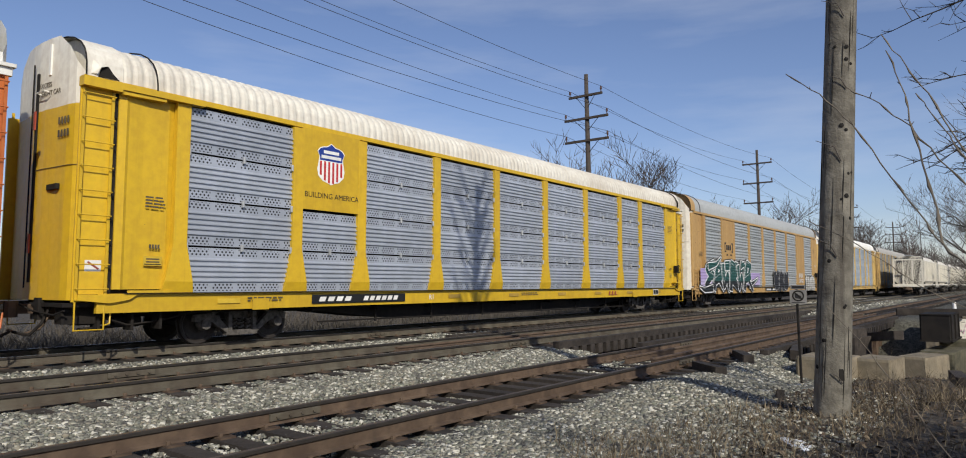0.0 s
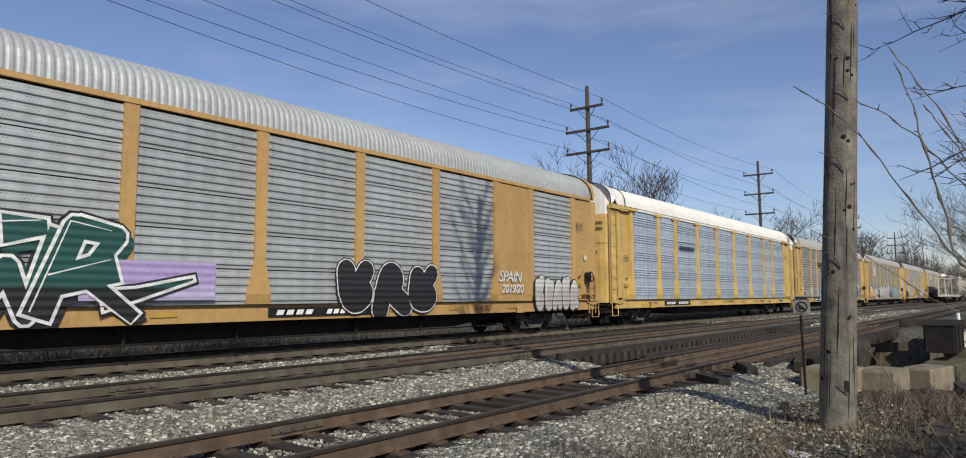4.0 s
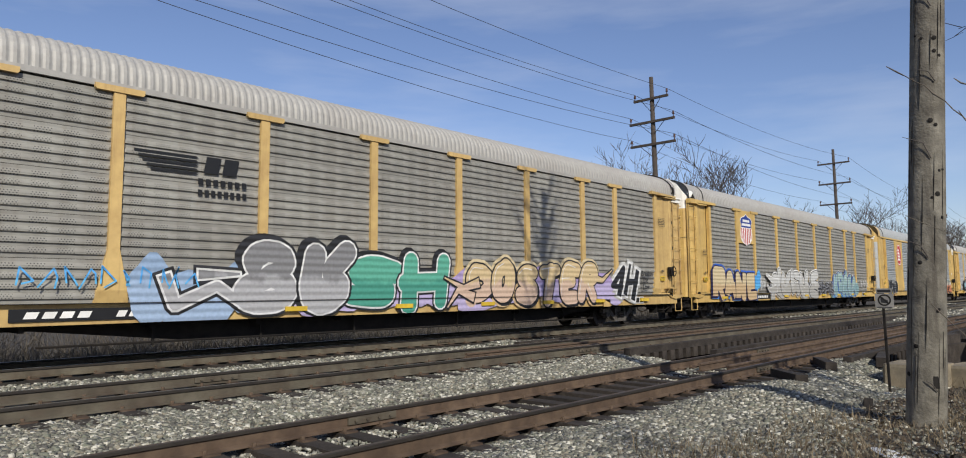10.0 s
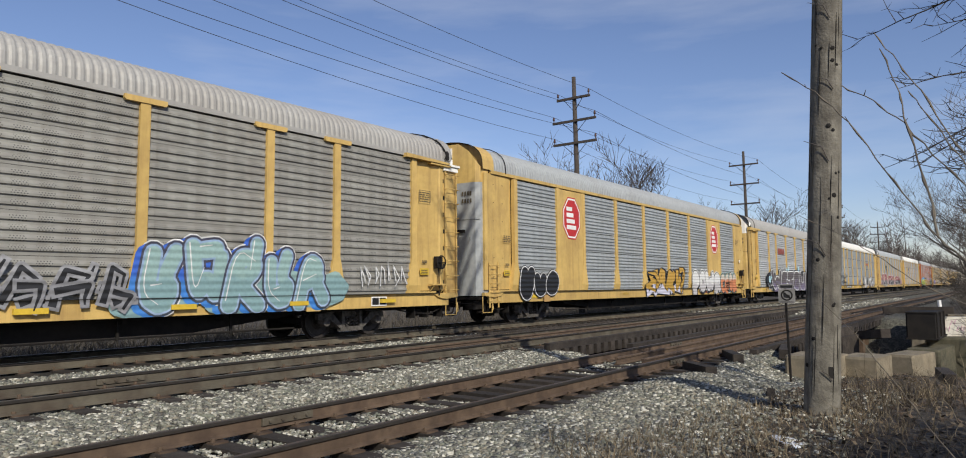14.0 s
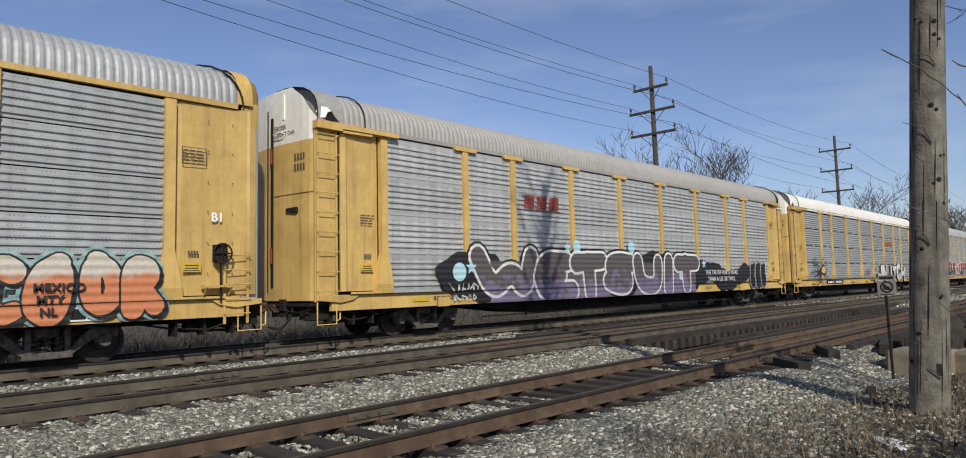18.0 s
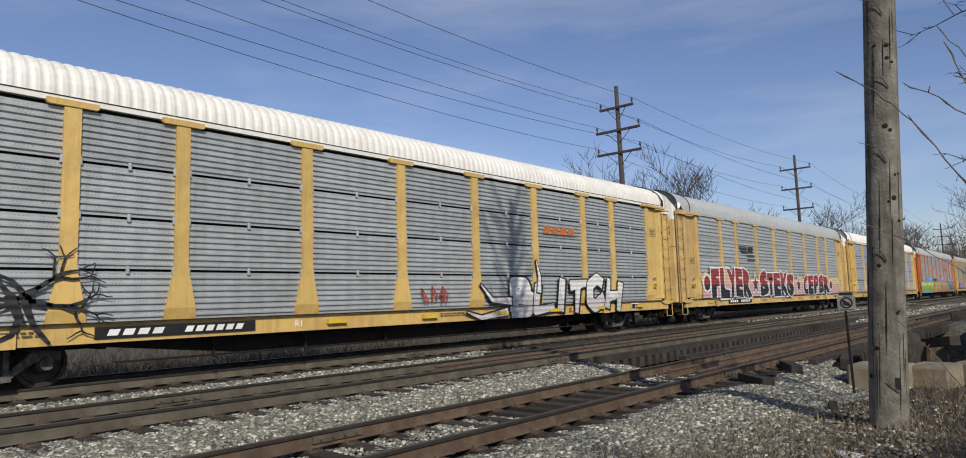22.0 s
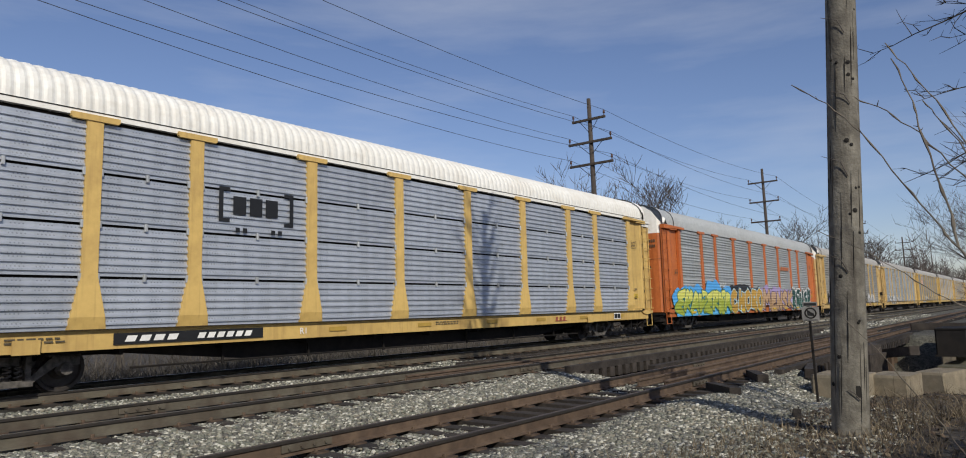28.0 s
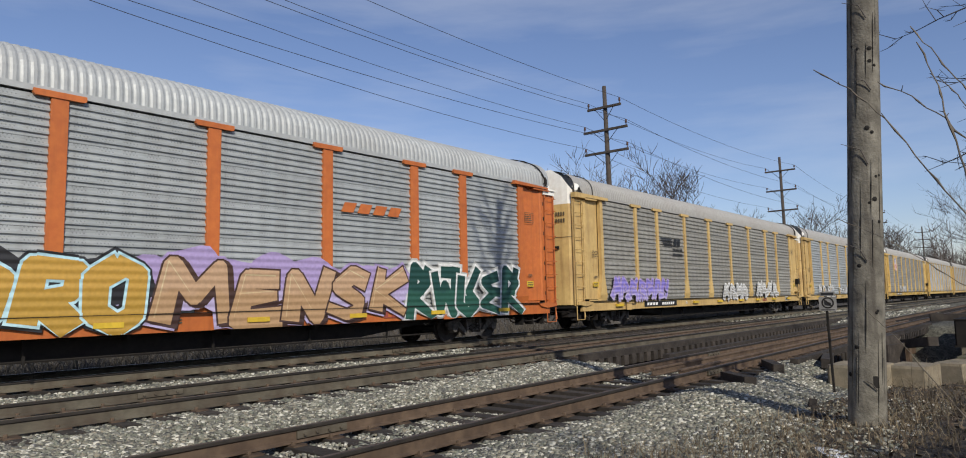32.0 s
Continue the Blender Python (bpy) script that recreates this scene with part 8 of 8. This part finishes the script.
def crooked(x, z, a, length, w, depth, s):
    pts = [(x, z)]
    for _ in range(3):
        a += rng_.uniform(-0.45, 0.45)
        x, z = x + math.cos(a) * length / 3, z + math.sin(a) * length / 4
        pts.append((x, z))
    brush(s, pts, w, w * 0.6, -0.0006 * depth, 0.0, False)
    if depth:
        for da in (-0.7, 0.6):
            crooked(x, z, a + da + rng_.uniform(-0.3, 0.3), length * 0.62, w * 0.6, depth - 1, s)


for a_ in (0.15, 0.7, 1.3, 1.9, 2.5, 3.0, 3.5, -0.3):
    s_ = Shape()
    crooked(3.9 + rng_.uniform(-0.15, 0.15), 1.5, a_, 0.75, 0.085, 2, s_)
    part("paint_tag", s_, S_BLACK, C[8], "black branching paint strokes", (0, FACE - 0.01, 0))
s_ = Shape()
brush(s_, [(3.7, 1.6), (3.85, 1.2), (3.75, 0.95), (3.4, 0.78)], 0.16, 0.05, 0, 0.0, False)
brush(s_, [(3.9, 1.5), (4.05, 1.1), (4.3, 0.78)], 0.12, 0.05, -0.0006, 0.0, False)
part("paint_tag", s_, S_BLACK, C[8], "black branching paint strokes", (0, FACE - 0.012, 0))
scribble(C[8], 12.8, 13.9, 1.25, 1.7, REDPRINT, 26, 4, 0.05)

horse_mark(C[9], 7.1, 3.35, BLACKPAINT)
plate(C[9], "paint_band", 1.95, 25.4, 1.12, 2.05, S_PINK, 0.0, "cream and pink rolled paint band")
cloud(C[9], 2.0, 5.0, 1.7, 2.5, S_PINK, 28, 4)
cloud(C[9], 16.0, 25.2, 1.5, 2.2, S_PINK, 29, 9)
block_piece(C[9], "FLYER", 3.1, 7.9, 1.22, 2.4, S_RED, S_WHITE, None, 11, 0.07)
block_piece(C[9], "STEKS", 9.5, 15.0, 1.22, 2.3, S_RED, S_WHITE, None, 12, 0.07)
block_piece(C[9], "CEPSR", 17.1, 22.6, 1.22, 2.2, S_RED, S_WHITE, None, 13, 0.07)
disc(C[9], 2.45, 1.8, 0.36, S_RED, S_WHITE)
disc(C[9], 23.2, 1.7, 0.3, S_RED, S_WHITE)
star(C[9], 8.7, 1.75, 0.52, S_RED, S_WHITE)
star(C[9], 16.05, 1.7, 0.5, S_RED, S_WHITE)

brackets(C[10], 7.95, 3.62, 1.75, 0.75, BLACKPAINT, SIDE - 0.03)

cloud(C[11], 0.7, 8.2, 0.75, 2.3, S_SKY, 30, 9)
plate(C[11], "paint_band", 0.9, 8.0, SILL0 + 0.01, 1.3, S_SKY, 0.0, "blue painted band")
piece(C[11], "cdabcdba", 1.0, 8.1, 0.72, 2.0, S_LIME, S_FOREST, None, 35, 0.3, 0.4, None, False, 0.045, 0.0, (0.13, -0.06, S_FOREST), S_BRIGHTLIME, 0.18)
cloud(C[11], 8.0, 13.6, 1.3, 2.3, S_BLACK, 34, 5)
piece(C[11], "CHORO", 8.3, 13.9, 0.74, 2.15, S_GOLD, S_ICE, S_BLACK, 14, 0.15, 0.42, None, False, 0.05, 0.05)
cloud(C[11], 13.4, 20.6, 0.9, 2.2, S_LILAC, 35, 8)
piece(C[11], "MENSK", 13.9, 20.5, 0.74, 2.1, S_TAN, S_BROWN, S_LILAC, 15, 0.25, 0.38, None, False, 0.04, 0.06, (0.1, -0.04, S_BROWN), S_CREAM)
piece(C[11], "dbecd", 20.5, 25.4, 0.74, 2.15, S_DGREEN, S_WHITE, S_GREYW, 16, 0.05, 0.3, None, False, 0.06, 0.05)
scribble(C[11], 6.6, 7.6, 2.15, 2.45, S_WHITE, 44, 5, 0.03)
logo_bars(C[11], 18.4, 20.4, 3.42, 3.66, 4, ORANGE, 0.12, BLACKPAINT)

horse_mark(C[12], 7.1, 3.4, BLACKPAINT)
wild(C[12], 2.2, 7.2, 1.1, 1.95, 7, S_PURPLE, S_LILAC, None, 36, 0.22)
wild(C[12], 13.6, 17.2, 1.0, 1.8, 4, S_GREYW, S_WHITE, None, 37, 0.18)
wild(C[12], 18.6, 22.4, 1.1, 1.9, 4, S_GREYW, S_WHITE, None, 38, 0.18)
scribble(C[13], 3.0, 7.0, 1.1, 1.9, S_WHITE, 39, 9, 0.12)
scribble(C[13], 9.0, 12.0, 1.1, 1.7, S_WHITE, 40, 7, 0.1)
scribble(C[14], 7.0, 10.5, 1.1, 1.8, S_WHITE, 41, 7, 0.12)
shield(C[14], 5.54, 4.05, 1.35, 1.5)


# ---- hopper cars moving off on the other track ----
def hopper():
    car = thing("hopper_car", "cream covered hopper car with ribbed sides", "railcar", "hopper cars")
    body = Shape().prism([(-1.5, 1.6), (-1.55, 3.9), (-1.0, 4.45), (1.0, 4.45), (1.55, 3.9), (1.5, 1.6), (0.6, 0.7), (-0.6, 0.7)], 1.6, 14.4, "x")
    part("body", body, HOPPER, car, "cream painted body")
    for x in (0.4, 15.6):
        part("end_platform", Shape().box(x - 0.6, x + 0.6, -1.45, 1.45, 0.95, 1.1), HOPPER, car)
    for x in (0.15, 15.85):
        for y in (-1.4, -0.45, 0.45, 1.4):
            part("end_post", Shape().box(x - 0.06, x + 0.06, y - 0.06, y + 0.06, 1.1, 3.95), HOPPER, car)
        part("end_beam", Shape().box(x - 0.07, x + 0.07, -1.45, 1.45, 3.95, 4.1), HOPPER, car)
    for x in (1.6, 14.4):
        part("slope_sheet", Shape().prism([(x, 1.2), (x, 4.3), (x + (1.2 if x < 5 else -1.2), 1.2)], -1.4, 1.4, "y"), DARK, car)
    for k in range(11):
        x = 2.0 + k * 1.2
        part("side_rib", Shape().box(x - 0.05, x + 0.05, -1.62, 1.62, 1.6, 3.9), HOPPER, car)
    for k in range(3):
        part("discharge_gate", Shape().box(3.6 + k * 3.7, 5.0 + k * 3.7, -0.6, 0.6, 0.35, 0.75, 0.05), DARK, car)
    part("roof_walk", Shape().box(1.0, 15.0, -0.35, 0.35, 4.5, 4.56), GALV_ROOF, car)
    part("side_sill", Shape().box(0.0, 16.0, -1.5, 1.5, 1.1, 1.28), HOPPER, car)
    for cx in (1.7, 14.3):
        bogie(car, cx, False)
    part("coupler", coupler_mesh(), None, car)
    part("coupler", coupler_mesh(), None, car, "", pose(16, 0, 0, 0, 0, 180))
    return car


HOPPERS = [(hopper(), 91.0)]
for k_ in range(1, 7):
    HOPPERS.append((copy_thing(HOPPERS[0][0], pose(91.0 + 17.4 * k_, MID_Y, 0)), 91.0 + 17.4 * k_))


# ---- movement ----
def train_x(t):
    return float(np.interp(t, [r[0] for r in TRAIN_ROWS], [r[1] for r in TRAIN_ROWS]))


def motions():
    for car, x0 in CARS:
        walk(car, [(t, pose(x0 + train_x(t), TRAIN_Y, 0)) for t in range(0, 33, 1)])
    for car, x0 in HOPPERS:
        walk(car, [(t, pose(x0 + 12.5 * t, MID_Y, 0)) for t in (0, 8, 16, 24, 32)])
    times = [k / 15 for k in range(32 * 15 + 1)]
    for w, x in WHEELSETS:
        walk(w, [(t, pose(x, 0, WHEEL_R, 0, math.degrees(train_x(t) / WHEEL_R) % 360, 0)) for t in times])


motions()
